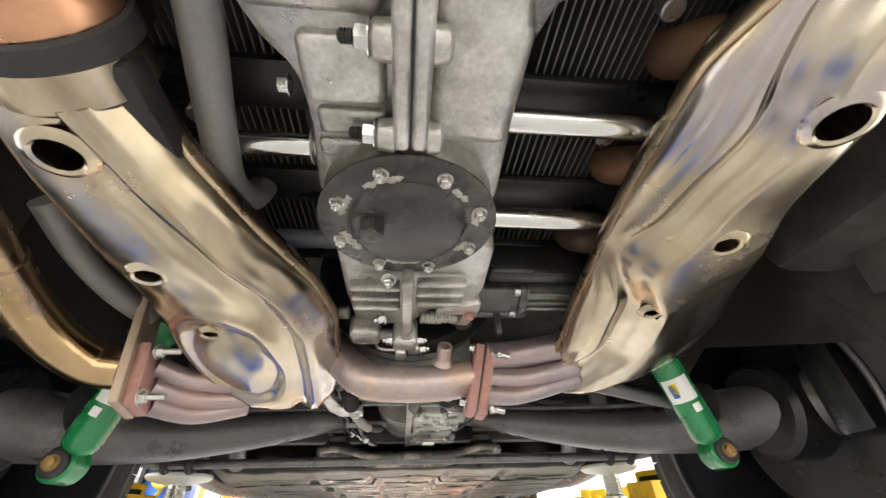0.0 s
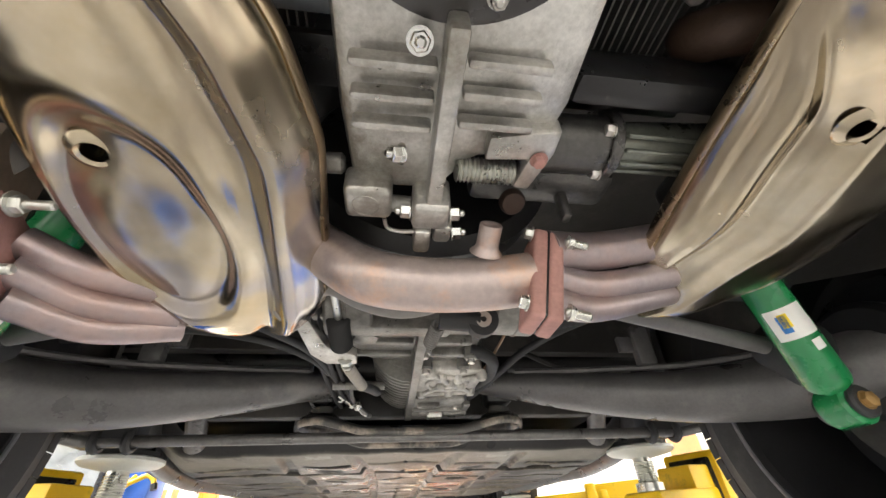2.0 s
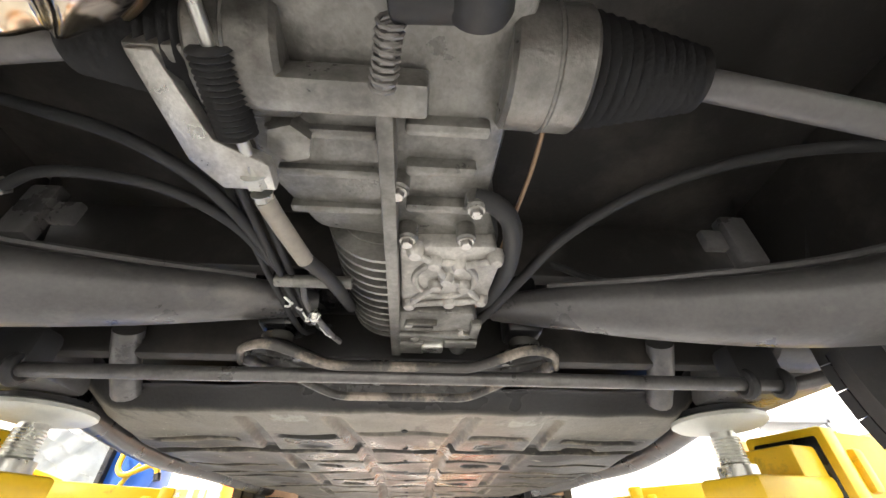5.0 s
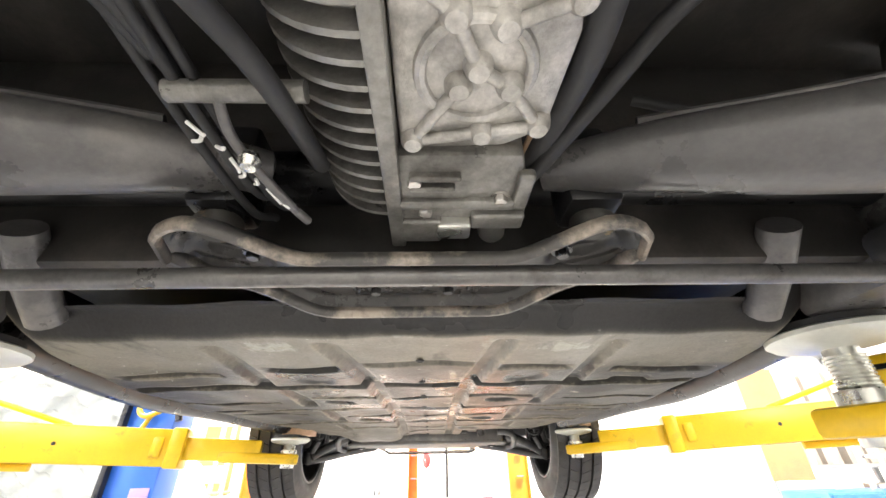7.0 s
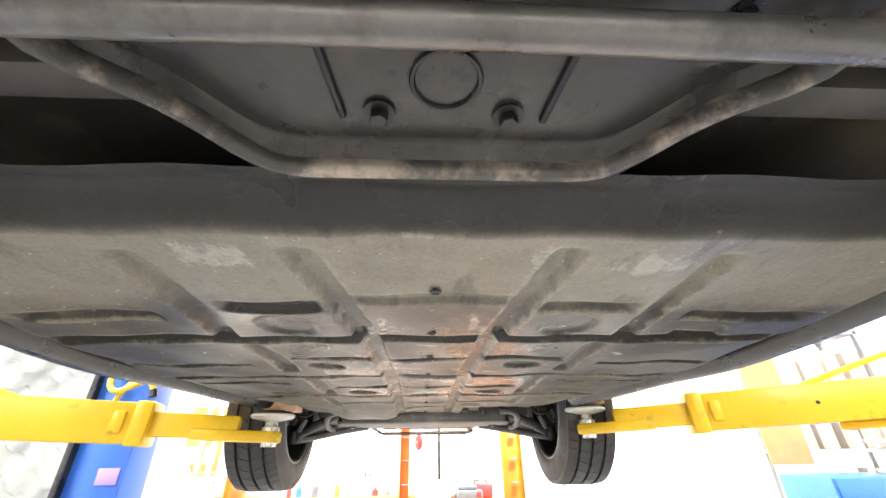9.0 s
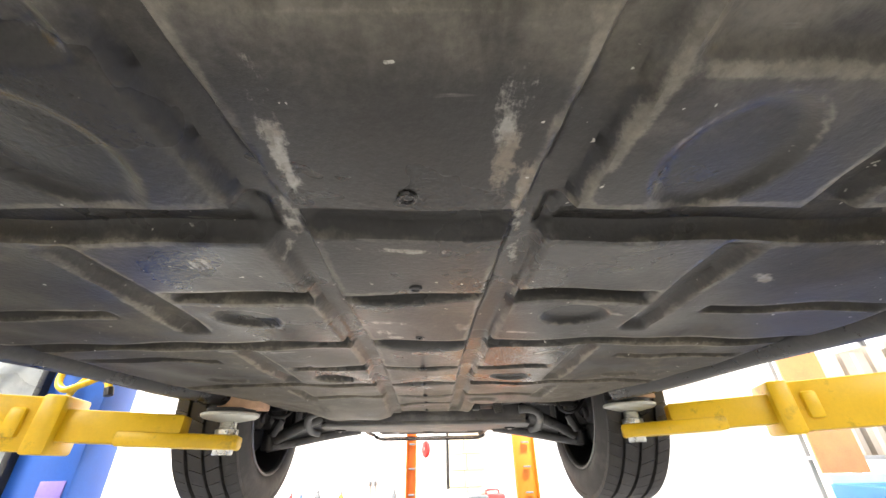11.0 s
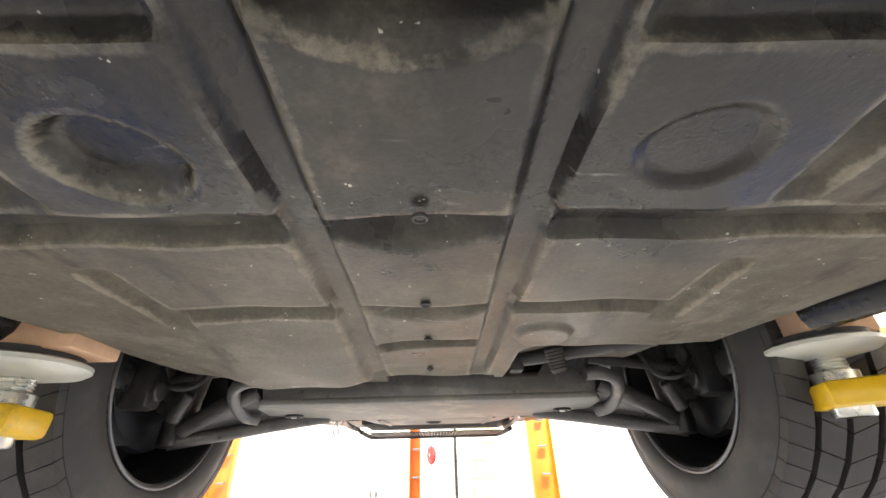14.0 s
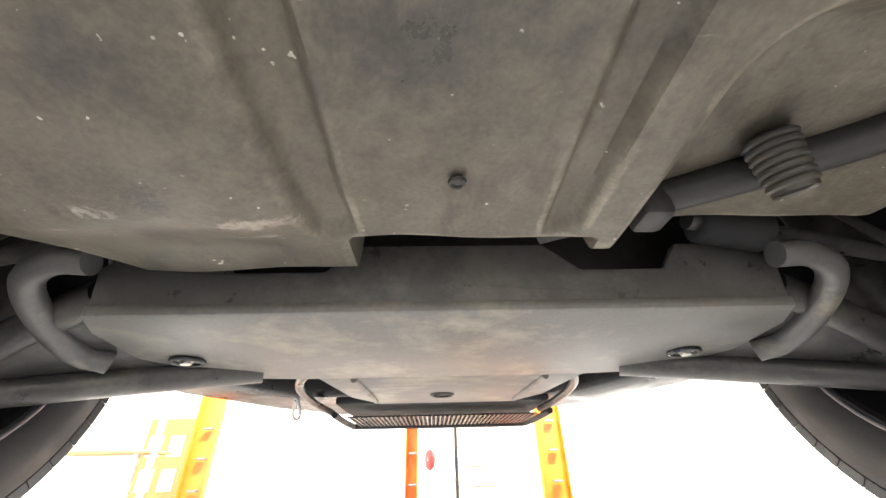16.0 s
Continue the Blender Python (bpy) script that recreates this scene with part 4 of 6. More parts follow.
for s in (-1, 1):
    for y in (0.115, 0.245, 0.375, 0.505):
        bm = cyl(B(), (AX + s * 0.10, y, 2.055), (AX + s * 0.27, y, 2.055), 0.046, n=28)
        barrel = part("cylinder_barrel", bm, FINS, engine, "finned alloy cylinder barrel", 25)
        for k in range(20):
            fin = new("fin", FIN_MESH)
            fin.parent, fin.location = barrel, (AX + s * (0.118 + k * 0.0078), y, 2.045)
        bm = B()
        box(bm, (AX + s * 0.17, y + 0.064, 1.982), (0.20, 0.052, 0.014), 0.005)
        part("baffle", bm, BLACK, engine, "black baffle plate")
        bm = B()
        box(bm, (AX + s * 0.315, y, 2.035), (0.085, 0.118, 0.105), 0.012)
        for k in range(7):
            box(bm, (AX + s * (0.272 + k * 0.010), y, 1.975), (0.0028, 0.105, 0.024), 0.0006, seg=1)
        part("cylinder_head", bm, FINS, engine)
        bm = tube(B(), [(AX + s * 0.250, y + 0.012, 2.005), (AX + s * 0.232, y + 0.004, 1.972), (AX + s * 0.246, y - 0.016, 1.950), (AX + s * 0.300, y - 0.03, 1.940)], 0.022, 18, 6)
        part("exhaust_port", bm, material("scorched_port", (0.075, 0.045, 0.030), 0.6, 0.4, 0.3, 20, 0.2, 200, stain=(0.20, 0.10, 0.05), stain_amount=0.3) if "scorched_port" not in bpy.data.materials else bpy.data.materials["scorched_port"], engine, "scorched brown exhaust port")
        bm = cyl(B(), (AX + s * 0.212, y - 0.030, 1.992), (AX + s * 0.212, y - 0.030, 1.972), 0.010, n=20)
        part("port_stud", bm, BOLT, engine)
    bm = B()
    box(bm, (AX + s * 0.20, 0.31, 2.115), (0.32, 0.62, 0.01), 0.002)
    part("cooling_tin", bm, BLACK, engine, "black cooling tinware")
pipe = thing("oil_pipe", (-0.19, 0.3, 1.92), "grey painted oil pipe beside the crankcase", "pipe")
part("pipe", tube(B(), [(-0.140, 0.02, 1.935), (-0.168, 0.20, 1.925), (-0.192, 0.31, 1.922), (-0.207, 0.385, 1.926), (-0.204, 0.43, 1.945), (-0.20, 0.45, 2.0)], 0.0155, 18, 8), GREYPIPE, pipe)

# ---- heat exchangers ----


def shell(stations, crown, ridges, holes, s):
    """A pressed stainless shell lofted along the car: stations give y, left x, right x and the underside's height."""
    S = np.array(stations)
    y = np.linspace(S[0, 0], S[-1, 0], 130)
    xl, xr, zb = (np.interp(y, S[:, 0], S[:, k]) for k in (1, 2, 3))
    for a in (xl, xr, zb):
        a[2:-2] = (a[:-4] + a[1:-3] + a[2:-2] + a[3:-1] + a[4:]) / 5
    u = np.sin(np.linspace(-1, 1, 81) * np.pi / 2)
    U, Y = np.meshgrid(u, y)
    X = ((xl + xr) / 2)[:, None] + ((xr - xl) / 2)[:, None] * U
    lift = crown * (1 - np.sqrt(np.clip(1 - np.abs(U) ** 3.0, 0, 1)))
    Z = zb[:, None] + lift + ridges(U, Y, X)
    v, q = [], []
    n = len(u)
    v = np.stack([X, Y, Z], -1).reshape(-1, 3).tolist()
    for j in range(len(y) - 1):
        for i in range(n - 1):
            c = ((X[j, i] + X[j + 1, i + 1]) / 2, (Y[j, i] + Y[j + 1, i + 1]) / 2)
            if all(math.hypot(c[0] - h[0], c[1] - h[1]) > h[2] for h in holes):
                q.append((j * n + i, (j + 1) * n + i, (j + 1) * n + i + 1, j * n + i + 1))
    top = len(v)
    v += np.stack([X, Y, zb[:, None] + crown + 0.05 * np.sqrt(np.clip(1 - U ** 2, 0, 1))], -1).reshape(-1, 3).tolist()
    for j in range(len(y) - 1):
        for i in range(n - 1):
            q.append((top + j * n + i, top + j * n + i + 1, top + (j + 1) * n + i + 1, top + (j + 1) * n + i))
    for j, flip in ((0, False), (len(y) - 1, True)):
        for i in range(n - 1):
            a = (j * n + i, j * n + i + 1, top + j * n + i + 1, top + j * n + i)
            q.append(a[::-1] if flip else a)
    edge = [((xr if s < 0 else xl)[j], y[j], zb[j] + crown) for j in range(0, len(y), 3)]
    outer = [((xl if s < 0 else xr)[j], y[j], zb[j] + crown) for j in range(0, len(y), 3)]
    hz = []
    for hx, hy, *_ in holes:
        k = np.argmin((X - hx) ** 2 + (Y - hy) ** 2)
        hz.append(float(Z.ravel()[k]))
    return v, q, edge, outer, hz


def exchanger(s, stations, crown, ridges, holes, label):
    th = thing("heat_exchanger", (s * 0.26, 0.5, 1.85), label, "heat exchanger", "heat exchangers")
    v, q, edge, outer, heights = shell(stations, crown, ridges, holes, s)
    body = sheet_part("shell", np.array(v), q, STAINLESS, th, "golden heat-tinted stainless shell", 60)
    part("seam_flange", tube(B(), edge, 0.0035, 8, 2, flat=2.4), STAINEDGE, body, "brown folded seam")
    part("seam_flange", tube(B(), outer, 0.003, 8, 2, flat=2.0), STAINEDGE, body)
    for (hx, hy, hr, _), hz in zip(holes, heights):
        bm = revolve(B(), [(hr + 0.008, 0.002), (hr + 0.005, -0.0015), (hr + 0.001, -0.003), (hr - 0.0015, -0.001), (hr - 0.002, 0.012), (hr - 0.001, 0.02)], (hx, hy, hz), (s * 0.12, 0, 1), 32)
        part("hole_rim", bm, STAINLESS, body, "rolled rim of a round hole")
    # plain black box stands in for the shade behind the holes
    part("core", box(B(), ((stations[3][1] + stations[3][2]) / 2, 0.45, stations[3][3] + 0.05), (0.06, 0.42, 0.03), 0.01), BLACK, th, "black box for the shade inside the shell")
    return th


def ridge_left(U, Y, X):
    bend = 0.25 * np.sin((Y - 0.3) * 5)
    r = 0.009 * np.exp(-((U - 0.24 - bend) / 0.15) ** 2) - 0.004 * np.exp(-((U - 0.47 - bend) / 0.11) ** 2)
    r -= 0.006 * np.exp(-((U - 0.70) / 0.11) ** 2)
    d = np.hypot((X + 0.262) / 0.062, (Y - 0.655) / 0.115)
    r += 0.008 * (1 - step((d - 0.82) / 0.22)) - 0.0025 * np.exp(-((d - 1.15) / 0.12) ** 2)
    return r + 0.0014 * np.sin(31 * Y + 9 * X) + 0.0012 * np.sin(60 * X - 22 * Y) + 0.0006 * np.sin(95 * X + 40 * Y)


def ridge_right(U, Y, X):
    wave = (0.25 * np.sin((Y - 0.20) * 21) + 0.05 * np.sin((Y - 0.2) * 47)) * (1 - 0.55 * step((Y - 0.46) / 0.10))
    r = -0.014 * step((U + 0.30 - wave) / 0.22) + 0.011 * np.exp(-((U + 0.48 - wave) / 0.12) ** 2)
    r += 0.006 * np.exp(-((U + 0.80 - 0.4 * wave) / 0.09) ** 2)
    d = np.hypot((X - 0.352) / 0.05, (Y - 0.50) / 0.09)
    r += 0.003 * (1 - step((d - 0.6) / 0.5))
    return r + 0.006 + 0.0012 * np.sin(33 * Y + 11 * X) + 0.001 * np.sin(58 * X - 25 * Y)


exchanger(-1, [(0.262, -0.322, -0.222, 1.858), (0.33, -0.332, -0.206, 1.850), (0.42, -0.334, -0.174, 1.845), (0.50, -0.338, -0.138, 1.842), (0.58, -0.340, -0.122, 1.836),
               (0.66, -0.344, -0.126, 1.824), (0.72, -0.342, -0.129, 1.815), (0.775, -0.336, -0.136, 1.809), (0.815, -0.318, -0.150, 1.810), (0.835, -0.290, -0.180, 1.822)], 0.042, ridge_left,
          [(-0.273, 0.298, 0.0155, 1.852), (-0.277, 0.437, 0.0125, 1.846), (-0.274, 0.581, 0.010, 1.845)], "golden heat-stained stainless heat exchanger beside the pale crankcase")
exchanger(1, [(0.07, 0.235, 0.300, 1.868), (0.15, 0.215, 0.320, 1.866), (0.22, 0.182, 0.326, 1.864), (0.33, 0.184, 0.340, 1.861), (0.43, 0.192, 0.375, 1.853), (0.55, 0.204, 0.412, 1.842), (0.63, 0.214, 0.415, 1.834),
              (0.70, 0.224, 0.385, 1.826), (0.745, 0.232, 0.335, 1.824), (0.77, 0.238, 0.290, 1.828), (0.782, 0.242, 0.268, 1.836)], 0.040, ridge_right,
          [(0.272, 0.232, 0.0165, 1.860), (0.285, 0.370, 0.0125, 1.854), (0.284, 0.508, 0.0095, 1.841)], "wavy golden heat-stained stainless heat exchanger with three round holes")
duct = thing("heater_duct", (-0.236, 0.1, 1.905), "copper-coloured heater duct clamped to the heat exchanger", "duct")
bm = tube(B(), [(-0.262 + 0.003 * math.sin(k), -0.097 + k * 0.01725, 1.908) for k in range(20)], lambda q: 0.047 + 0.0014 * math.sin(q * 60), 36, 2)
part("duct", bm, COPPER, duct)
part("rubber_band", revolve(B(), [(0.048, 0), (0.0515, 0.002), (0.0515, 0.018), (0.048, 0.020)], (-0.262, 0.222, 1.907), (0, 1, 0), 44, True), RUBBER, duct, "black rubber band")
bm = revolve(B(), [(0.046, 0), (0.0500, 0.001), (0.0500, 0.026), (0.046, 0.030), (0.044, 0.026)], (-0.262, 0.241, 1.905), (0.0, 1, -0.05), 44, True)
part("collar", bm, STAINLESS, duct, "steel collar")

# ---- exhaust crossover, flanges, header pipes ----
cross = thing("exhaust_crossover", (0, 0.69, 1.83), "heat-stained exhaust crossover pipe with orange rust patches", "exhaust pipe")
tubep = part("pipe", tube(B(), [(-0.225, 0.738, 1.930), (-0.180, 0.732, 1.908), (-0.133, 0.718, 1.866), (-0.085, 0.700, 1.825), (-0.03, 0.704, 1.819), (0.03, 0.702, 1.820), (0.082, 0.697, 1.826)], 0.0275, 26, 8), RUSTPIPE, cross)
bm = revolve(B(), [(0.017, 0.0), (0.012, 0.006), (0.0115, 0.010), (0.0115, 0.030), (0.0105, 0.031), (0.0072, 0.030), (0.0072, 0.012), (0, 0.011)], (0.034, 0.682, 1.846), (0.05, -0.75, 0.45), 26)
part("sensor_stub", bm, RUSTPIPE, cross, "short open threaded stub")
turn = Matrix.Rotation(radians(13), 3, "Y")
for k in (-1, 1):
    bm = B()
    c = Vector((0.092, 0.692, 1.820)) + turn @ Vector((k * 0.0084, 0, 0))
    box(bm, c, (0.0155, 0.042, 0.106), 0.004, turn, 3)
    part("flange", bm, GASKET, cross, "rusty red flange plate")
part("gasket", box(B(), (0.092, 0.692, 1.820), (0.0035, 0.038, 0.100), 0.001, turn), BLACK, cross)
for zz in (0.040, -0.043):
    for yy in (-0.022,):
        a = Vector((0.092, 0.692 + yy, 1.820)) + turn @ Vector((0, 0, zz))
        d = turn @ Vector((1, 0, 0))
        bm = bolt(B(), a - d * 0.019, -d, 0.0062, 0.007, 1.3)
        part("flange_bolt", bm, ZINC, cross, "zinc plated bolt")
        bm = cyl(B(), a + d * 0.016, a + d * 0.040, 0.0045, n=12)
        bolt(bm, a + d * 0.019, d, 0.0062, 0.006, 1.3)
        part("flange_nut", bm, ZINC, cross)
for p0, p1, p2, r in (((0.105, 0.690, 1.858), (0.17, 0.700, 1.868), (0.27, 0.690, 1.885), 0.022), ((0.100, 0.695, 1.826), (0.17, 0.715, 1.832), (0.27, 0.715, 1.852), 0.016), ((0.092, 0.695, 1.802), (0.16, 0.725, 1.808), (0.27, 0.735, 1.838), 0.015)):
    HEADER = bpy.data.materials.get("purple_grey_pipe") or material("purple_grey_pipe", (0.36, 0.31, 0.32), 0.4, 0.7, 0.25, 14, 0.12, 200, stain=(0.46, 0.33, 0.30), stain_amount=0.3, stain_scale=12, soft=0.06)
    part("header_pipe", tube(B(), [p0, p1, p2], r, 20, 8), HEADER, cross, "greyish purple heat-stained header pipe")
muff = thing("exhaust_pipe", (-0.45, 0.66, 1.85), "polished brown-gold exhaust pipe bolted to a flange", "exhaust pipe")
part("pipe", tube(B(), [(-0.43, 0.20, 1.915), (-0.455, 0.36, 1.908), (-0.482, 0.48, 1.893), (-0.492, 0.56, 1.872), (-0.480, 0.62, 1.848), (-0.450, 0.655, 1.832), (-0.412, 0.665, 1.828)], 0.0285, 26, 8), material("gold_stained_steel", (0.50, 0.36, 0.20), 0.25, 1.0, 0.2, 8, 0.05, 120), muff)
part("weld_band", ring(B(), (-0.484, 0.49, 1.891), (-0.16, 1, -0.2), 0.0285, 0.002, 30, 6), STAINEDGE, muff)
bm = tube(B(), [(-0.445, 0.46, 1.955), (-0.440, 0.53, 1.930), (-0.425, 0.60, 1.912), (-0.408, 0.66, 1.906)], 0.016, 18, 8)
part("branch_pipe", bm, GREYPIPE, muff)
turn2 = Matrix.Rotation(radians(-8), 3, "Y") @ Matrix.Rotation(radians(14), 3, "Z")
bm = B()
box(bm, (-0.402, 0.66, 1.845), (0.012, 0.080, 0.150), 0.003, turn2)
part("flange", bm, material("pale_heat_scaled_steel", (0.46, 0.36, 0.27), 0.55, 0.5, 0.2, 16, 0.15, 200), muff, "pale heat-scaled flange plate")
bm = B()
box(bm, (-0.386, 0.668, 1.815), (0.018, 0.066, 0.085), 0.006, turn2)
part("flange", bm, GASKET, muff, "rusty red flange plate")
for y, z in ((0.642, 1.845), (0.645, 1.785)):
    bm = cyl(B(), (-0.372, y, z), (-0.335, y, z), 0.0042, n=12)
    bolt(bm, (-0.366, y, z), (1, 0, 0), 0.0078, 0.008, 1.4)
    part("flange_bolt", bm, ZINC, muff, "zinc plated bolt")
for p in (((-0.385, 0.685, 1.838), (-0.345, 0.715, 1.828), (-0.29, 0.76, 1.835)), ((-0.385, 0.690, 1.812), (-0.345, 0.735, 1.806), (-0.29, 0.785, 1.82)), ((-0.385, 0.700, 1.79), (-0.345, 0.755, 1.79), (-0.29, 0.80, 1.812))):
    part("header_pipe", tube(B(), p, 0.0155, 18, 8), HEADER, muff, "greyish purple heat-stained header pipe")

# ---- gearbox ----
COVERALU = material("dusty_pale_casting", (0.60, 0.58, 0.54), 0.42, 0.35, 0.35, 30, 0.35, 260, stain=(0.20, 0.19, 0.17), stain_amount=0.34, stain_scale=16, soft=0.06)
gear = thing("gearbox", (0, 1.0, 1.82), "dusty grey cast gearbox with ribs and bolted covers", "gearbox")
bm = revolve(B(), [(0, 0), (0.135, 0), (0.150, 0.012), (0.145, 0.05), (0.115, 0.13), (0, 0.13)], (-0.02, 0.735, 1.985), (0, 1, 0), 44)
part("bell_housing", bm, BLACK, gear)
bm = B()
v0 = [(-0.135, 0.80), (0.085, 0.80), (0.078, 0.98), (0.100, 1.04), (0.098, 1.15), (-0.015, 1.20), (-0.020, 1.045), (-0.090, 1.035), (-0.125, 0.96)]
prism(bm, [(x, y, 1.835) for x, y in v0], (0, 0, 0.19), 0.012)
part("main_case", bm, ALUDIRT, gear)
bm = B()
prism(bm, [(-0.020, 0.86, 1.812), (-0.020, 1.262, 1.795), (-0.020, 1.262, 1.85), (-0.020, 0.86, 1.86)], (0.013, 0, 0), 0.002)
part("case_flange", bm, ALUDIRT, gear)
for k in range(12):
    y = 1.042 + k * 0.0168
    r = 0.064 - 0.0006 * k
    bm = revolve(B(), [(0, 0), (r, 0), (r, 0.0042), (0, 0.0042)], (-0.022, y, 1.868), (0, 1, 0), 36)
    bmesh.ops.delete(bm, geom=[q for q in bm.faces if q.calc_center_median().x > -0.015], context="FACES")
    part("cooling_fin", bm, ALUDIRT, gear)
bm = revolve(B(), [(0, 0), (0.047, 0), (0.043, 0.20), (0, 0.20)], (-0.026, 1.04, 1.872), (0, 1, 0), 36)
part("finned_barrel", bm, ALUDIRT, gear)
bm = B()
prism(bm, [(-0.006, 1.035, 1.818), (0.092, 1.030, 1.818), (0.102, 1.065, 1.818), (0.098, 1.135, 1.816), (0.070, 1.150, 1.815), (0.010, 1.152, 1.814), (-0.006, 1.14, 1.815)], (0, 0, 0.025), 0.004)
side_cover = part("side_cover", bm, COVERALU, gear)
part("cover_ring", ring(B(), (0.044, 1.090, 1.816), (0, 0, 1), 0.034, 0.0042, 36, 8), COVERALU, side_cover)
for x, y in ((0.004, 1.142), (0.090, 1.128), (0.094, 1.045), (0.030, 1.055), (0.058, 1.060), (0.045, 1.085), (0.066, 1.098), (0.034, 1.098), (0.052, 1.135), (0.010, 1.038)):
    bm = revolve(B(), [(0, -0.008), (0.006, -0.007), (0.0085, -0.003), (0.0095, 0.003), (0.010, 0.008)], (x, y, 1.814), (0, 0, 1), 18)
    part("boss", bm, COVERALU, side_cover)
for (x0, y0), (x1, y1) in (((0.004, 1.142), (0.034, 1.098)), ((0.090, 1.128), (0.066, 1.098)), ((0.094, 1.045), (0.058, 1.060)), ((0.010, 1.038), (0.030, 1.055)), ((0.045, 1.085), (0.030, 1.055)), ((0.045, 1.085), (0.066, 1.098)), ((0.004, 1.142), (0.090, 1.128))):
    part("web", tube(B(), [(x0, y0, 1.813), (x1, y1, 1.813)], 0.0042, 10), COVERALU, side_cover)
bm = B()
prism(bm, [(-0.014, 1.150, 1.806), (0.085, 1.150, 1.806), (0.100, 1.205, 1.804), (0.100, 1.235, 1.803), (0.060, 1.238, 1.803), (0.052, 1.228, 1.803), (0.025, 1.232, 1.803), (0.020, 1.258, 1.800), (-0.014, 1.262, 1.798)], (0, 0, 0.09), 0.005)
part("nose_casting", bm, ALUDIRT, gear)
for x0, x1, y0, y1, h in ((-0.010, 0.086, 1.196, 1.207, 0.006), (0.000, 0.040, 1.166, 1.171, 0.006), (0.000, 0.036, 1.178, 1.183, 0.006), (-0.010, 0.026, 1.222, 1.256, 0.007), (0.052, 0.098, 1.214, 1.234, 0.007), (0.084, 0.097, 1.165, 1.206, 0.005)):
    bm = box(B(), ((x0 + x1) / 2, (y0 + y1) / 2, 1.8035), (x1 - x0, y1 - y0, 2 * h), 0.0028, seg=3)
    part("nose_rib", bm, ALUDIRT, gear)
for p in ((0.074, 1.197, 1.805), (0.012, 1.212, 1.804), (0.004, 1.176, 1.806)):
    part("nose_bolt", bolt(B(), p, (0, 0, -1), 0.006, 0.006, 1.4), BOLT, gear)
bm = B()
box(bm, (0.037, 1.235, 1.806), (0.030, 0.022, 0.026), 0.003)
part("sensor_block", bm, ZINC, gear, "pale metal block")
bm = cyl(B(), (0.070, 1.225, 1.81), (0.076, 1.262, 1.812), 0.013, n=18)
part("ribbed_plug", bm, ZINC, gear)
bm = B()
box(bm, (-0.058, 0.868, 1.819), (0.150, 0.026, 0.024), 0.004)
part("support_bar", bm, ALUDIRT, gear, "pale cast bar across the case")
bm = bolt(B(), (-0.088, 0.915, 1.836), (0.05, 0, -1), 0.0175, 0.018, 1.2)
part("filler_plug", bm, ALUDIRT, gear, "large hexagonal filler plug")
for y, x1 in ((0.900, 0.065), (0.940, 0.06), (0.985, 0.062)):
    bm = B()
    box(bm, ((0.0 + x1) / 2, y, 1.832), (x1, 0.012, 0.018), 0.004)
    part("case_rib", bm, ALUDIRT, gear)
    bm = B()
    box(bm, (-0.065, y + 0.012, 1.834), (0.085, 0.010, 0.012), 0.003)
    part("case_rib", bm, ALUDIRT, gear)
for x, y in ((-0.006, 0.957), (0.002, 1.022), (0.064, 0.975), (0.06, 1.02)):
    bm = cyl(B(), (x, y, 1.84), (x, y, 1.815), 0.010, n=16, chamfer=0.003)
    part("boss", bm, ALUDIRT, gear)
    part("nose_bolt", bolt(B(), (x, y, 1.816), (0, 0, -1), 0.006, 0.006, 1.3), BOLT, gear)
lever = thing("clutch_lever", (-0.06, 0.775, 1.83), "bent grey clutch lever with rubber bush", "lever")
part("bar", tube(B(), [(-0.172, 0.782, 1.832), (-0.150, 0.776, 1.846), (-0.128, 0.772, 1.850), (-0.095, 0.772, 1.833), (-0.055, 0.774, 1.824), (-0.020, 0.778, 1.830), (0.012, 0.782, 1.845)], 0.0095, 14, 8, flat=0.8), GREYPIPE, lever)
part("end_boss", cyl(B(), (-0.172, 0.795, 1.850), (-0.172, 0.765, 1.818), 0.016, n=20, chamfer=0.004), GREYPIPE, lever)
bm = cyl(B(), (0.0, 0.800, 1.832), (0.05, 0.795, 1.826), 0.016, n=18)
revolve(bm, [(0, 0), (0.019, 0), (0.021, 0.006), (0.019, 0.022), (0, 0.022)], (0.051, 0.805, 1.828), (0, -1, -0.3), 26)
part("bush", bm, RUBBER, lever, "black rubber bush")
part("bush_core", revolve(B(), [(0.0035, 0.022), (0.0095, 0.022), (0.0095, 0.0245), (0.0035, 0.0245)], (0.051, 0.805, 1.828), (0, -1, -0.3), 22, True), ZINC, lever)
bm = tube(B(), [(-0.0001 * k + 0.0085 * math.cos(k * 0.8), 0.810 + k * 0.0006, 1.826 - 0.0001 * k + 0.0085 * math.sin(k * 0.8)) for k in range(72)], 0.0016, 6, 1)
part("spring", bm, GREYPIPE, lever, "short coil spring")
cable = thing("clutch_cable", (-0.12, 0.9, 1.83), "clutch cable with ribbed rubber boot and pale sleeve", "cable")
part("rod", tube(B(), [(-0.134, 0.775, 1.846), (-0.132, 0.84, 1.836)], 0.0048, 12), ZINC, cable)
bm = tube(B(), [(-0.132, 0.835 + 0.0045 * k, 1.836 - 0.0006 * k) for k in range(16)], 0.0145, 18, 2, corr=0.0018)
part("ribbed_boot", bm, RUBBER, cable, "ribbed black boot")
bm = tube(B(), [(-0.131, 0.900, 1.828), (-0.128, 0.94, 1.822)], 0.0055, 12)
bolt(bm, (-0.1285, 0.938, 1.822), (0.05, 1, -0.15), 0.011, 0.012, 1.1)
bolt(bm, (-0.1275, 0.958, 1.819), (0.05, 1, -0.15), 0.009, 0.010, 1.1)
part("adjuster", bm, ZINC, cable)
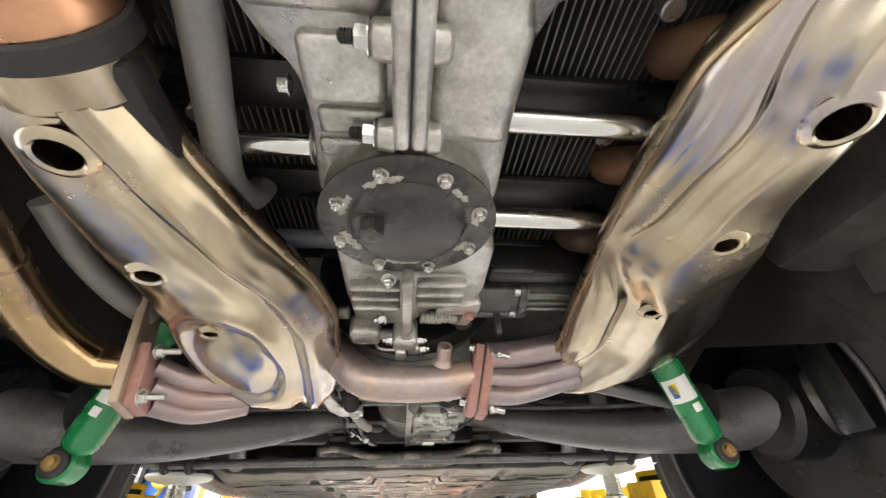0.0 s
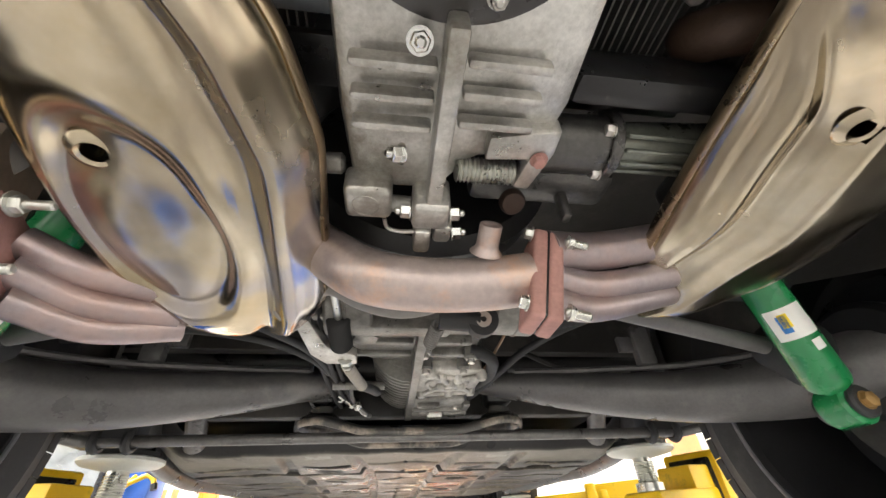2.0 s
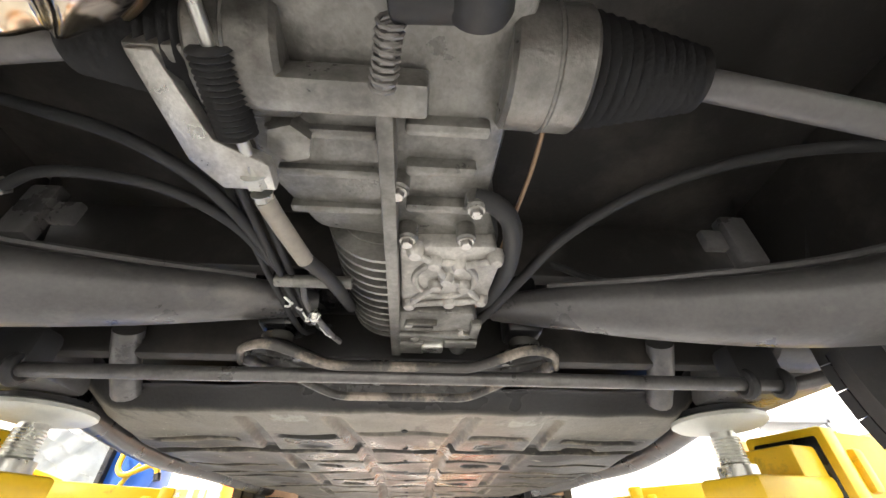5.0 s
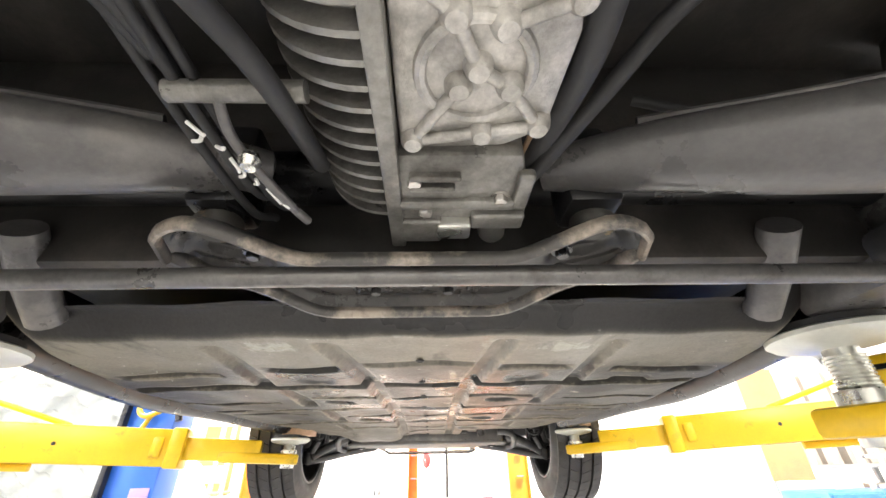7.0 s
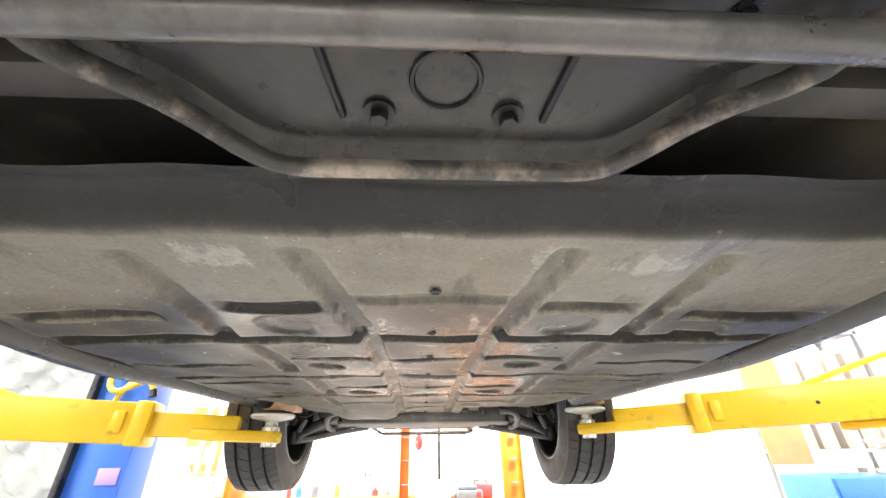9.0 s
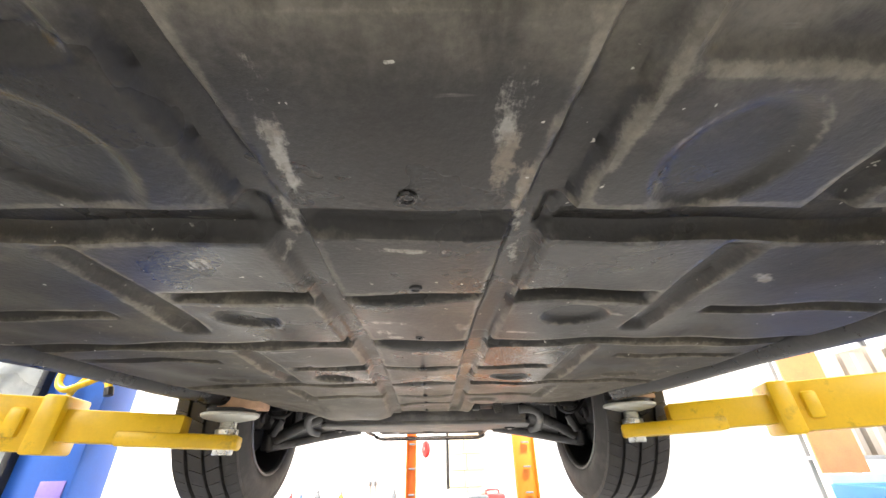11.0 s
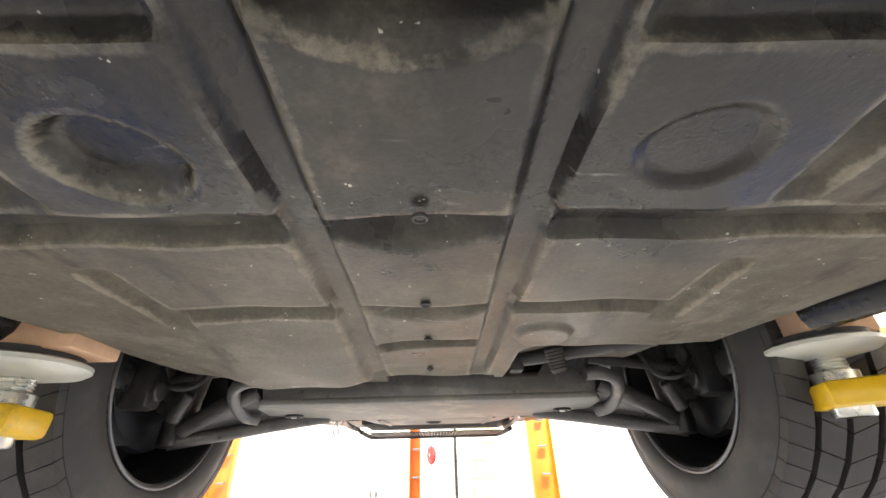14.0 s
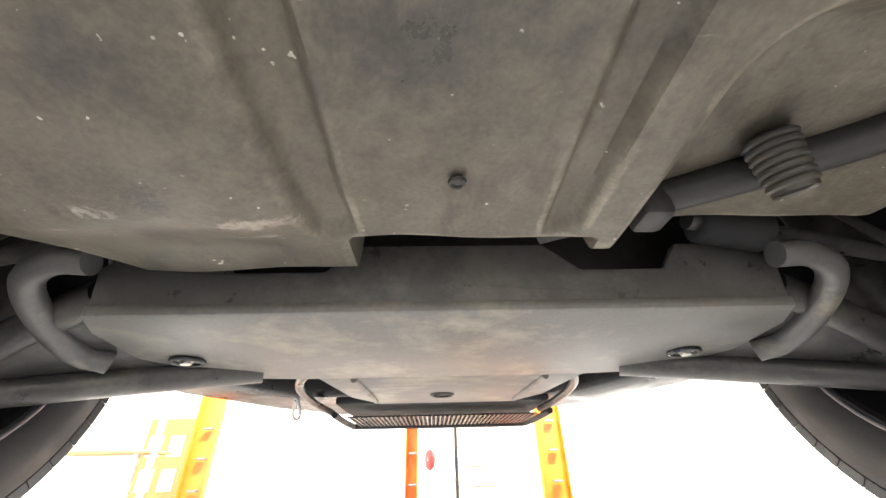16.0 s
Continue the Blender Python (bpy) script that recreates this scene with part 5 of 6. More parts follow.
part("sleeve", tube(B(), [(-0.127, 0.965, 1.818), (-0.120, 1.00, 1.816), (-0.108, 1.055, 1.815)], 0.0095, 14, 5), material("pale_sleeve", (0.34, 0.31, 0.26), 0.6, 0, 0.2, 20, 0.1, 200), cable, "pale fibrous sleeve")
part("outer_cable", tube(B(), [(-0.108, 1.052, 1.815), (-0.092, 1.10, 1.822), (-0.085, 1.16, 1.835), (-0.085, 1.24, 1.86)], 0.0085, 12, 6), RUBBER, cable)
brk = thing("cable_bracket", (-0.17, 0.92, 1.825), "pale angled aluminium cable bracket on the gearbox", "bracket")
bm = B()
prism(bm, [(-0.192, 0.84, 1.835), (-0.172, 0.84, 1.835), (-0.152, 0.905, 1.822), (-0.112, 0.925, 1.818), (-0.112, 0.952, 1.816), (-0.158, 0.952, 1.816), (-0.178, 0.925, 1.82)], (0, 0, 0.014), 0.002)
part("plate", bm, ALU, brk)
part("stay", box(B(), (-0.155, 0.845, 1.850), (0.08, 0.014, 0.022), 0.003), ALUDIRT, brk)
rod = thing("shift_rod", (-0.1, 1.15, 1.84), "dark shift rod and small ball-jointed link", "rod")
part("rod", tube(B(), [(-0.17, 1.142, 1.842), (-0.07, 1.142, 1.842)], 0.0085, 14), ALUDIRT, rod)
part("link", tube(B(), [(-0.135, 1.14, 1.842), (-0.132, 1.175, 1.825), (-0.110, 1.23, 1.812), (-0.10, 1.27, 1.815)], 0.0042, 10, 5), ARMGREY, rod)
part("ball_joint", revolve(B(), [(0, -0.009), (0.006, -0.007), (0.009, 0), (0.006, 0.007), (0, 0.009)], (-0.122, 1.185, 1.814), (0, 0, 1), 18), ZINC, rod)
scrap = thing("torn_insulation", (-0.13, 1.2, 1.82), "torn white scraps of insulation on a wire", "scrap")
for k in range(9):
    a = Vector((-0.158 + 0.006 * k, 1.155 + 0.011 * k, 1.825 - 0.0015 * k))
    d = Vector((random.uniform(-0.014, 0.014), random.uniform(-0.012, 0.016), random.uniform(-0.012, 0.006)))
    part("shred", tube(B(), [a, a + d * 0.5 + Vector((0.003, 0, -0.003)), a + d], 0.0016, 6, 3), WHITE, scrap)


def hose(name, pts, r, m, label, category="hose", per=7):
    th = thing(name, pts[0], label, category)
    part("tube", tube(B(), pts, r, 12, per), m, th)
    return th


h = hose("breather_hose", [(0.062, 0.972, 1.828), (0.082, 0.975, 1.824), (0.102, 1.00, 1.822), (0.113, 1.06, 1.824), (0.113, 1.11, 1.83), (0.103, 1.17, 1.835), (0.085, 1.23, 1.838), (0.06, 1.29, 1.85)], 0.0098, RUBBER, "thick black rubber hose beside the gearbox")
part("clip", box(B(), (0.068, 0.975, 1.826), (0.028, 0.016, 0.016), 0.004), ALUDIRT, h, "pale clip")
hose("earth_wire", [(0.118, 0.875, 1.875), (0.112, 0.94, 1.845), (0.102, 1.02, 1.828), (0.096, 1.10, 1.822), (0.088, 1.19, 1.83)], 0.0022, material("copper_wire", (0.36, 0.24, 0.15), 0.5, 0.5, 0.2, 20, 0.05, 150), "thin coppery wire beside the gearbox", "wire")
hose("braided_strap", [(0.122, 1.12, 1.85), (0.116, 1.17, 1.842), (0.10, 1.22, 1.84), (0.095, 1.26, 1.85)], 0.008, material("braid", (0.22, 0.19, 0.13), 0.6, 0.2, 0.5, 90, 0.4, 400), "woven brown earth strap by the gearbox", "strap")
h = hose("brake_cable", [(0.095, 1.22, 1.83), (0.118, 1.18, 1.838), (0.15, 1.133, 1.856), (0.19, 1.08, 1.880), (0.26, 1.03, 1.905), (0.35, 0.995, 1.924), (0.46, 0.97, 1.935), (0.62, 0.95, 1.93)], 0.0068, RUBBER, "black handbrake cable curving to the wheel")
h = hose("brake_hose", [(0.22, 1.20, 1.93), (0.285, 1.19, 1.895), (0.36, 1.185, 1.875), (0.43, 1.18, 1.872), (0.52, 1.17, 1.88)], 0.0055, RUBBER, "flexible black brake hose")
part("union", cyl(B(), (0.40, 1.182, 1.873), (0.445, 1.178, 1.872), 0.009, n=6), BOLT, h)
h = hose("brake_hose", [(-0.150, 1.10, 1.845), (-0.175, 1.035, 1.848), (-0.24, 1.0, 1.860), (-0.35, 1.007, 1.877), (-0.43, 1.04, 1.878), (-0.55, 1.06, 1.882)], 0.0058, RUBBER, "flexible black brake hose")
part("union", cyl(B(), (-0.405, 1.03, 1.878), (-0.445, 1.043, 1.879), 0.010, n=6), BOLT, h)
hose("brake_cable", [(-0.135, 1.14, 1.84), (-0.165, 1.01, 1.845), (-0.22, 0.95, 1.855), (-0.33, 0.955, 1.902), (-0.45, 0.975, 1.955), (-0.60, 0.98, 1.98)], 0.0062, RUBBER, "black handbrake cable curving to the wheel")
for x, y0, y1 in ((-0.165, 0.86, 1.24), (-0.150, 0.95, 1.26), (-0.18, 1.0, 1.28)):
    hose("cable_loom", [(x - 0.02, y0, 1.885), (x - 0.004, (y0 + y1) / 2, 1.855), (x + 0.012, y1, 1.84), (x + 0.02, y1 + 0.05, 1.86)], 0.0045, RUBBER, "thin black cable beside the gearbox", "cable")

# drive shafts
for s in (-1, 1):
    ds = thing("drive_shaft", (s * 0.3, 0.875, 1.88), "drive shaft with greasy ribbed rubber boot", "drive shaft", "drive shafts")
    bm = cyl(B(), (s * 0.085, 0.87, 1.895), (s * 0.150, 0.87, 1.893), 0.050, n=32, chamfer=0.004)
    ring(bm, (s * 0.120, 0.87, 1.894), (1, 0, 0), 0.050, 0.002, 32, 6)
    part("joint", bm, ALUDIRT, ds)
    bm = tube(B(), [(s * (0.150 + k * 0.0095), 0.87, 1.893) for k in range(12)], lambda q: 0.044 - 0.022 * q, 26, 2, corr=0.004)
    part("boot", bm, RUBBER, ds, "ribbed rubber boot")
    part("shaft", cyl(B(), (s * 0.25, 0.87, 1.891), (s * 0.60, 0.885, 1.82), 0.0135, n=20), ARMGREY, ds)
    bm = tube(B(), [(s * (0.60 - k * 0.009), 0.885 - 0.0003 * k, 1.822 + k * 0.0018) for k in range(9)], lambda q: 0.048 - 0.022 * q, 26, 2, corr=0.004)
    part("boot", bm, RUBBER, ds, "ribbed rubber boot")

# ---- gearbox mount ----
mount = thing("gearbox_mount", (0, 1.30, 1.77), "black pressed steel gearbox mount with scuffed lower lip", "mount")


def mount_sheet():
    us, vs = np.linspace(-1, 1, 121), np.linspace(0, 1, 41)
    U, V = np.meshgrid(us, vs)
    X = 0.207 * U
    A = np.abs(0.252 * U)
    rear = 1.238 - 0.040 * step((A - 0.10) / 0.10)
    front = 1.356 - 0.048 * step((A - 0.12) / 0.10)
    end = np.sqrt(np.clip(1 - np.clip((A - 0.192) / 0.060, 0, 1) ** 2, 0, 1))
    mid = (rear + front) / 2
    Y = mid + (V - 0.5) * (front - rear) * end
    Z = 1.770 + (0.010 + 0.006 * V) * step((A - 0.095) / 0.11)
    lip = np.maximum(step((0.10 - V) / 0.08), step((V - 0.90) / 0.08))
    lip = np.maximum(lip, step((A - 0.238) / 0.01))
    Z -= 0.013 * lip
    Z += 0.010 * step((0.030 - np.hypot(np.abs(X) - 0.163, Y - mid)) / 0.008 + 0.5)
    n = len(us)
    v = np.stack([X, Y, Z], -1).reshape(-1, 3)
    f = [(j * n + i, (j + 1) * n + i, (j + 1) * n + i + 1, j * n + i + 1) for j in range(len(vs) - 1) for i in range(n - 1)]
    return v, f, np.stack([X[0], Y[0], Z[0]], -1), np.stack([X[-1], Y[-1], Z[-1]], -1)


v, f, rear, front = mount_sheet()
plate = sheet_part("plate", v, f, material("oily_black_plate", (0.045, 0.043, 0.041), 0.3, 0.1, 0.35, 12, 0.10, 220, stain=(0.11, 0.10, 0.09), stain_amount=0.3, stain_scale=7, soft=0.06), mount)
SCUFF = material("scuffed_steel_lip", (0.10, 0.095, 0.09), 0.45, 0.4, 0.3, 30, 0.15, 200, stain=(0.42, 0.36, 0.30), stain_amount=0.5, stain_scale=18)
part("rear_lip", tube(B(), [tuple(p) for p in rear[::3]], 0.0042, 10, 1, flat=1.5), SCUFF, plate, "scuffed bare edge")
part("front_lip", tube(B(), [tuple(p) for p in front[::3]], 0.0056, 10, 1, flat=1.5), SCUFF, plate, "scuffed bare edge")
for s in (-1, 1):
    part("mount_bolt", bolt(B(), (s * 0.037, 1.322, 1.7685), (0, 0, -1), 0.0055, 0.006, 1.7), BLACK, mount)
    part("mount_bolt", bolt(B(), (s * 0.055, 1.272, 1.7685), (0, 0, -1), 0.0055, 0.006, 1.7), BLACK, mount)
    part("swage", tube(B(), [(s * 0.064, 1.272, 1.7685), (s * 0.058, 1.325, 1.7685)], 0.0024, 8), BLACK, mount)
    bm = revolve(B(), [(0, 0), (0.017, 0), (0.020, 0.004), (0.020, 0.010), (0, 0.010)], (s * 0.163, 1.241, 1.786), (s * 0.15, 0, 1), 28)
    part("end_washer", bm, material("ochre_washer", (0.045, 0.043, 0.038), 0.5, 0.2, 0.3, 30, 0.1, 200, stain=(0.30, 0.20, 0.08), stain_amount=0.08, stain_scale=40) if "ochre_washer" not in bpy.data.materials else bpy.data.materials["ochre_washer"], mount, "round ochre washer")
    part("mount_bolt", bolt(B(), (s * 0.142, 1.268, 1.781), (0, 0, -1), 0.0065, 0.006, 1.5), BLACK, mount)
part("emboss", ring(B(), (0, 1.300, 1.7690), (0, 0, 1), 0.018, 0.0016, 30, 6), BLACK, mount)
for s in (-1, 1):
    part("leg", box(B(), (s * 0.163, 1.241, 1.846), (0.05, 0.05, 0.09), 0.008), BLACK, mount)

# ---- dampers ----
STICK = material("damper_sticker", (0.78, 0.78, 0.74), 0.35, 0, 0.05, 20, 0.02, 150)
BLUEST = material("sticker_blue", (0.03, 0.17, 0.48), 0.35, 0, 0.05, 20, 0.02, 150)
YELST = material("sticker_yellow", (0.85, 0.65, 0.02), 0.35, 0, 0.05, 20, 0.02, 150)
for s in (-1, 1):
    sh = thing("shock_absorber", (s * 0.563, 0.85, 1.728), "green shock absorber with worn white maker's sticker", "shock absorber", "rear dampers")
    e = Vector((s * 0.563, 0.850, 1.735))
    t = Vector((s * 0.452, 0.785, 1.97))
    d = (t - e).normalized()
    R = 0.0285
    bm = revolve(B(), [(0, 0.022), (0.018, 0.022), (0.026, 0.030), (R, 0.038), (R, 0.25), (0, 0.25)], e, d, 36)
    body = part("body", bm, GREEN, sh, "glossy green damper tube")
    for m, a0, a1, h0, h1 in ((STICK, -0.55, 1.3, 0.105, 0.150), (BLUEST, -0.15, 0.25, 0.115, 0.140), (YELST, -0.05, 0.35, 0.122, 0.142), (STICK, 0.6, 1.1, 0.083, 0.098)):
        bm = B()
        ax, u, w = frame_of(d)
        see = Vector((0.0, 0.25, 1.62)) - (e + d * 0.12)
        c0 = math.atan2(see.dot(w), see.dot(u))
        rr = R + (0.0006 if m is STICK else 0.0010)
        prev = None
        for k in range(13):
            a = c0 + (a0 + (a1 - a0) * k / 12 - 0.3) * (1 if s > 0 else -1)
            p = [bm.verts.new(e + d * hh + (u * math.cos(a) + w * math.sin(a)) * rr) for hh in (h0, h1)]
            if prev:
                bm.faces.new((prev[0], p[0], p[1], prev[1]))
            prev = p
        part("sticker", bm, m, body, "sticker patch")
    bm = cyl(B(), e + Vector((0, -0.022, 0)), e + Vector((0, 0.022, 0)), 0.027, n=30, chamfer=0.004)
    part("eye", bm, GREEN, sh, "green lower eye")
    bm = cyl(B(), e + Vector((0, -0.030, 0)), e + Vector((0, 0.030, 0)), 0.021, n=26, chamfer=0.003)
    part("bush", bm, RUBBER, sh, "black rubber bush")
    bm = bolt(B(), e + Vector((0, -0.030, 0)), (0, -1, 0), 0.010, 0.008, 1.2)
    part("bolt_head", bm, material("rusty_bolt", (0.36, 0.22, 0.08), 0.6, 0.5, 0.3, 60, 0.2, 300) if "rusty_bolt" not in bpy.data.materials else bpy.data.materials["rusty_bolt"], sh, "rust-yellow bolt head")

# ---- front subframe and suspension ----
SUSP = material("dark_oily_suspension_steel", (0.048, 0.047, 0.048), 0.36, 0.15, 0.35, 18, 0.18, 220, stain=(0.12, 0.11, 0.10), stain_amount=0.3, stain_scale=12, soft=0.05)
SUSPBAR = material("worn_roll_bar_paint", (0.11, 0.108, 0.108), 0.4, 0.1, 0.3, 14, 0.15, 220, stain=(0.24, 0.22, 0.18), stain_amount=0.3, stain_scale=10)
FRONT = material("dusty_grey_subframe", (0.16, 0.155, 0.15), 0.48, 0.1, 0.3, 10, 0.18, 200, stain=(0.30, 0.28, 0.23), stain_amount=0.4, stain_scale=6)
sub = thing("front_crossmember", (0, 3.1, 1.71), "grey pressed front crossmember with flat scuffed underside", "crossmember")
bm = B()
prism(bm, [(-0.325, 3.017, 1.716), (-0.335, 3.02, 1.764), (-0.30, 3.02, 1.787), (-0.225, 3.02, 1.787), (-0.205, 3.02, 1.758), (-0.115, 3.02, 1.758), (-0.085, 3.02, 1.787),
           (0.105, 3.02, 1.787), (0.140, 3.02, 1.758), (0.225, 3.02, 1.758), (0.245, 3.02, 1.787), (0.32, 3.02, 1.787), (0.345, 3.02, 1.764), (0.335, 3.017, 1.716)], (0, 0.012, 0), 0.003)
part("rear_wall", bm, ARMGREY, sub, "dark painted rear wall")
bm = B()
prism(bm, [(-0.327, 3.014, 1.712), (-0.35, 3.06, 1.711), (-0.362, 3.16, 1.709), (-0.345, 3.245, 1.708), (-0.20, 3.262, 1.707), (0.21, 3.262, 1.707), (0.352, 3.245, 1.708), (0.37, 3.16, 1.709), (0.36, 3.06, 1.711), (0.337, 3.014, 1.712)], (0, 0, 0.012), 0.004)
part("bottom_plate", bm, FRONT, sub, "pale scuffed bottom plate")
for s in (-1, 1):
    bm = ring(B(), (s * 0.304, 3.153, 1.7075), (0, 0, 1), 0.017, 0.003, 28, 8)
    cyl(bm, (s * 0.304, 3.153, 1.712), (s * 0.304, 3.153, 1.7078), 0.016, n=24)
    part("access_hole", bm, BLACK, sub)
    part("mount_bolt", bolt(B(), (s * 0.304, 3.150, 1.7076), (0, 0, -1), 0.007, 0.004, 1.2), BOLT, sub)
guard = thing("front_skid_plate", (0.02, 3.4, 1.72), "small grey skid plate with drain hole ahead of the crossmember", "skid plate")
bm = B()
prism(bm, [(-0.185, 3.27, 1.712), (0.225, 3.27, 1.712), (0.215, 3.50, 1.722), (0.17, 3.60, 1.724), (-0.13, 3.60, 1.724), (-0.175, 3.50, 1.722)], (0, 0, 0.012), 0.004)
part("plate", bm, FRONT, guard)
for x in (-0.13, 0.165):
    part("swage", tube(B(), [(x, 3.29, 1.712), (x, 3.55, 1.722)], 0.005, 10), FRONT, guard)
bm = ring(B(), (0.008, 3.47, 1.719), (0, 0, 1), 0.021, 0.003, 28, 8)
cyl(bm, (0.008, 3.47, 1.724), (0.008, 3.47, 1.7195), 0.020, n=24)
part("drain", bm, BLACK, guard, "round drain")
grille = thing("oil_cooler_grille", (0.0, 3.85, 1.70), "black perforated grille under the nose", "grille")
bm = B()
for k in range(42):
    box(bm, (-0.225 + k * 0.0117, 3.83, 1.7005), (0.004, 0.20, 0.004), 0, seg=1)
for k in range(12):
    box(bm, (0.015, 3.735 + k * 0.0174, 1.7005), (0.49, 0.004, 0.0036), 0, seg=1)
tagged(part("mesh", bm, BLACK, grille), "", "", "", "stuff")
part("rim", tube(B(), [(-0.255, 3.70, 1.702), (-0.25, 3.90, 1.70), (-0.20, 3.945, 1.70), (0.22, 3.955, 1.70), (0.275, 3.91, 1.70), (0.285, 3.70, 1.702)], 0.008, 10, 5), RUBBER, grille)
part("backing", box(B(), (0.015, 3.82, 1.735), (0.54, 0.26, 0.02), 0.006), RUBBER, grille)
nosepanel = thing("front_valance", (0, 3.75, 1.76), "dark underside of the front bumper valance", "valance")
bm = B()
prism(bm, [(-0.72, 3.50, 1.775), (-0.50, 3.52, 1.755), (-0.32, 3.62, 1.735), (0.33, 3.62, 1.735), (0.50, 3.52, 1.755), (0.72, 3.50, 1.775), (0.66, 3.72, 1.765), (0.48, 3.90, 1.75), (0.30, 4.0, 1.74), (-0.30, 4.0, 1.74), (-0.48, 3.90, 1.75), (-0.66, 3.72, 1.765)], (0, 0, 0.12), 0.012)
part("panel", bm, BLACK, nosepanel)
part("tow_hook", tube(B(), [(-0.336, 3.64, 1.735), (-0.345, 3.66, 1.700), (-0.336, 3.668, 1.690), (-0.327, 3.66, 1.700), (-0.334, 3.64, 1.735)], 0.0035, 8, 5), BOLT, nosepanel, "bent wire hook")
for s in (-1, 1):
    part("horn_strut", tube(B(), [(s * 0.20, 3.28, 1.72), (s * 0.26, 3.42, 1.715), (s * 0.28, 3.60, 1.715), (s * 0.27, 3.74, 1.712)], 0.008, 12, 6), BLACK, nosepanel)
for s in (-1, 1):
    fa = thing("front_wishbone", (s * 0.45, 3.15, 1.69), "dark dusty lower wishbone with ball joint", "suspension arm", "front suspension arms")
    part("arm", tube(B(), [(s * 0.27, 3.30, 1.722), (s * 0.38, 3.25, 1.70), (s * 0.48, 3.19, 1.675), (s * 0.57, 3.145, 1.655)], lambda q: 0.030 - 0.008 * q, 16, 6, flat=0.7), SUSP, fa)
    part("torsion_leg", tube(B(), [(s * 0.37, 3.10, 1.752), (s * 0.45, 3.115, 1.722), (s * 0.54, 3.135, 1.680)], 0.019, 14, 6), SUSP, fa)
    bm = B()
    prism(bm, [(s * 0.30, 3.27, 1.722), (s * 0.36, 3.10, 1.742), (s * 0.44, 3.105, 1.712), (s * 0.555, 3.14, 1.664), (s * 0.46, 3.20, 1.685)], (0, 0, 0.008), 0.002)
    part("web", bm, SUSP, fa, "pressed web of the wishbone")
    part("dust_shield", revolve(B(), [(0.045, 0.0), (0.075, -0.012), (0.120, -0.010), (0.146, 0.0), (0.152, 0.010), (0.148, 0.012), (0.12, -0.004), (0.045, 0.006)], (s * 0.622, 3.145, 1.788), (s, 0, 0), 44, True), RIM, fa, "dark pressed brake dust shield")
    bm = box(B(), (s * 0.600, 3.055, 1.770), (0.07, 0.055, 0.12), 0.014)
    cyl(bm, (s * 0.566, 3.05, 1.745), (s * 0.552, 3.05, 1.745), 0.020, n=20, chamfer=0.003)
    cyl(bm, (s * 0.566, 3.06, 1.795), (s * 0.552, 3.06, 1.795), 0.020, n=20, chamfer=0.003)
    part("brake_caliper", bm, SUSP, fa, "dark brake caliper")
    part("brake_hose", tube(B(), [(s * 0.56, 3.04, 1.79), (s * 0.51, 3.01, 1.745), (s * 0.47, 3.03, 1.755), (s * 0.45, 3.06, 1.83)], 0.0052, 10, 6), RUBBER, fa, "black rubber brake hose")
    part("steering_lever", tube(B(), [(s * 0.56, 3.04, 1.768), (s * 0.575, 3.08, 1.755), (s * 0.575, 3.13, 1.745)], 0.013, 12, 5), SUSP, fa)
    part("ball_joint", cyl(B(), (s * 0.565, 3.145, 1.645), (s * 0.565, 3.145, 1.70), 0.024, n=20, chamfer=0.004), BLACK, fa)
    bm = B()
    cyl(bm, (s * 0.56, 3.15, 1.70), (s * 0.53, 3.16, 1.96), 0.030, n=24)
    box(bm, (s * 0.575, 3.15, 1.76), (0.06, 0.07, 0.10), 0.015)
    part("upright", bm, SUSP, fa, "strut and upright")
    bar = thing("front_roll_bar", (s * 0.38, 3.05, 1.73), "bent grey end of the front anti-roll bar", "roll bar", "front roll bar ends")
    part("bar", tube(B(), [(s * 0.31, 2.985, 1.752), (s * 0.345, 2.985, 1.752), (s * 0.378, 3.005, 1.742), (s * 0.392, 3.05, 1.722), (s * 0.392, 3.10, 1.705), (s * 0.372, 3.125, 1.70)], 0.0125, 14, 8), SUSPBAR, bar)
    bm = B()
    box(bm, (s * 0.385, 3.20, 1.708), (0.05, 0.03, 0.016), 0.004)
    bolt(bm, (s * 0.375, 3.20, 1.700), (0, 0, -1), 0.008, 0.008, 1.2)
    bolt(bm, (s * 0.398, 3.20, 1.700), (0, 0, -1), 0.008, 0.008, 1.2)
    part("clamp", bm, SUSP, bar)
    tr = thing("tie_rod", (s * 0.42, 3.0, 1.775), "thin dark steering tie rod", "rod", "tie rods")
    part("rod", tube(B(), [(s * 0.24, 2.985, 1.792), (s * 0.40, 3.01, 1.778), (s * 0.56, 3.04, 1.768)], 0.0095, 12, 5), SUSP, tr)
    part("gaiter", tube(B(), [(s * (0.25 + 0.008 * k), 2.987 + 0.0012 * k, 1.791 - 0.0007 * k) for k in range(10)], 0.018, 18, 2, corr=0.003), RUBBER, tr)
    for k in range(4):
        bm = cyl(B(), (s * (0.50 + 0.02 * k), 3.06 + 0.035 * k, 1.74 + 0.012 * (k % 2)), (s * (0.53 + 0.015 * k), 3.07 + 0.03 * k, 1.69), 0.013, n=12, chamfer=0.003)
        part("knuckle_lug", bm, SUSP, fa)
oilp = thing("oil_cooler_pipe", (0.4, 2.8, 1.775), "dark undersealed oil pipe along the sill", "pipe")
part("pipe", tube(B(), [(0.09, 3.02, 1.782), (0.15, 2.985, 1.780), (0.235, 2.94, 1.779), (0.33, 2.885, 1.782), (0.42, 2.815, 1.785), (0.50, 2.73, 1.786), (0.56, 2.60, 1.788), (0.615, 2.42, 1.790), (0.635, 2.2, 1.79)], 0.0155, 16, 7), UNDERDARK, oilp)
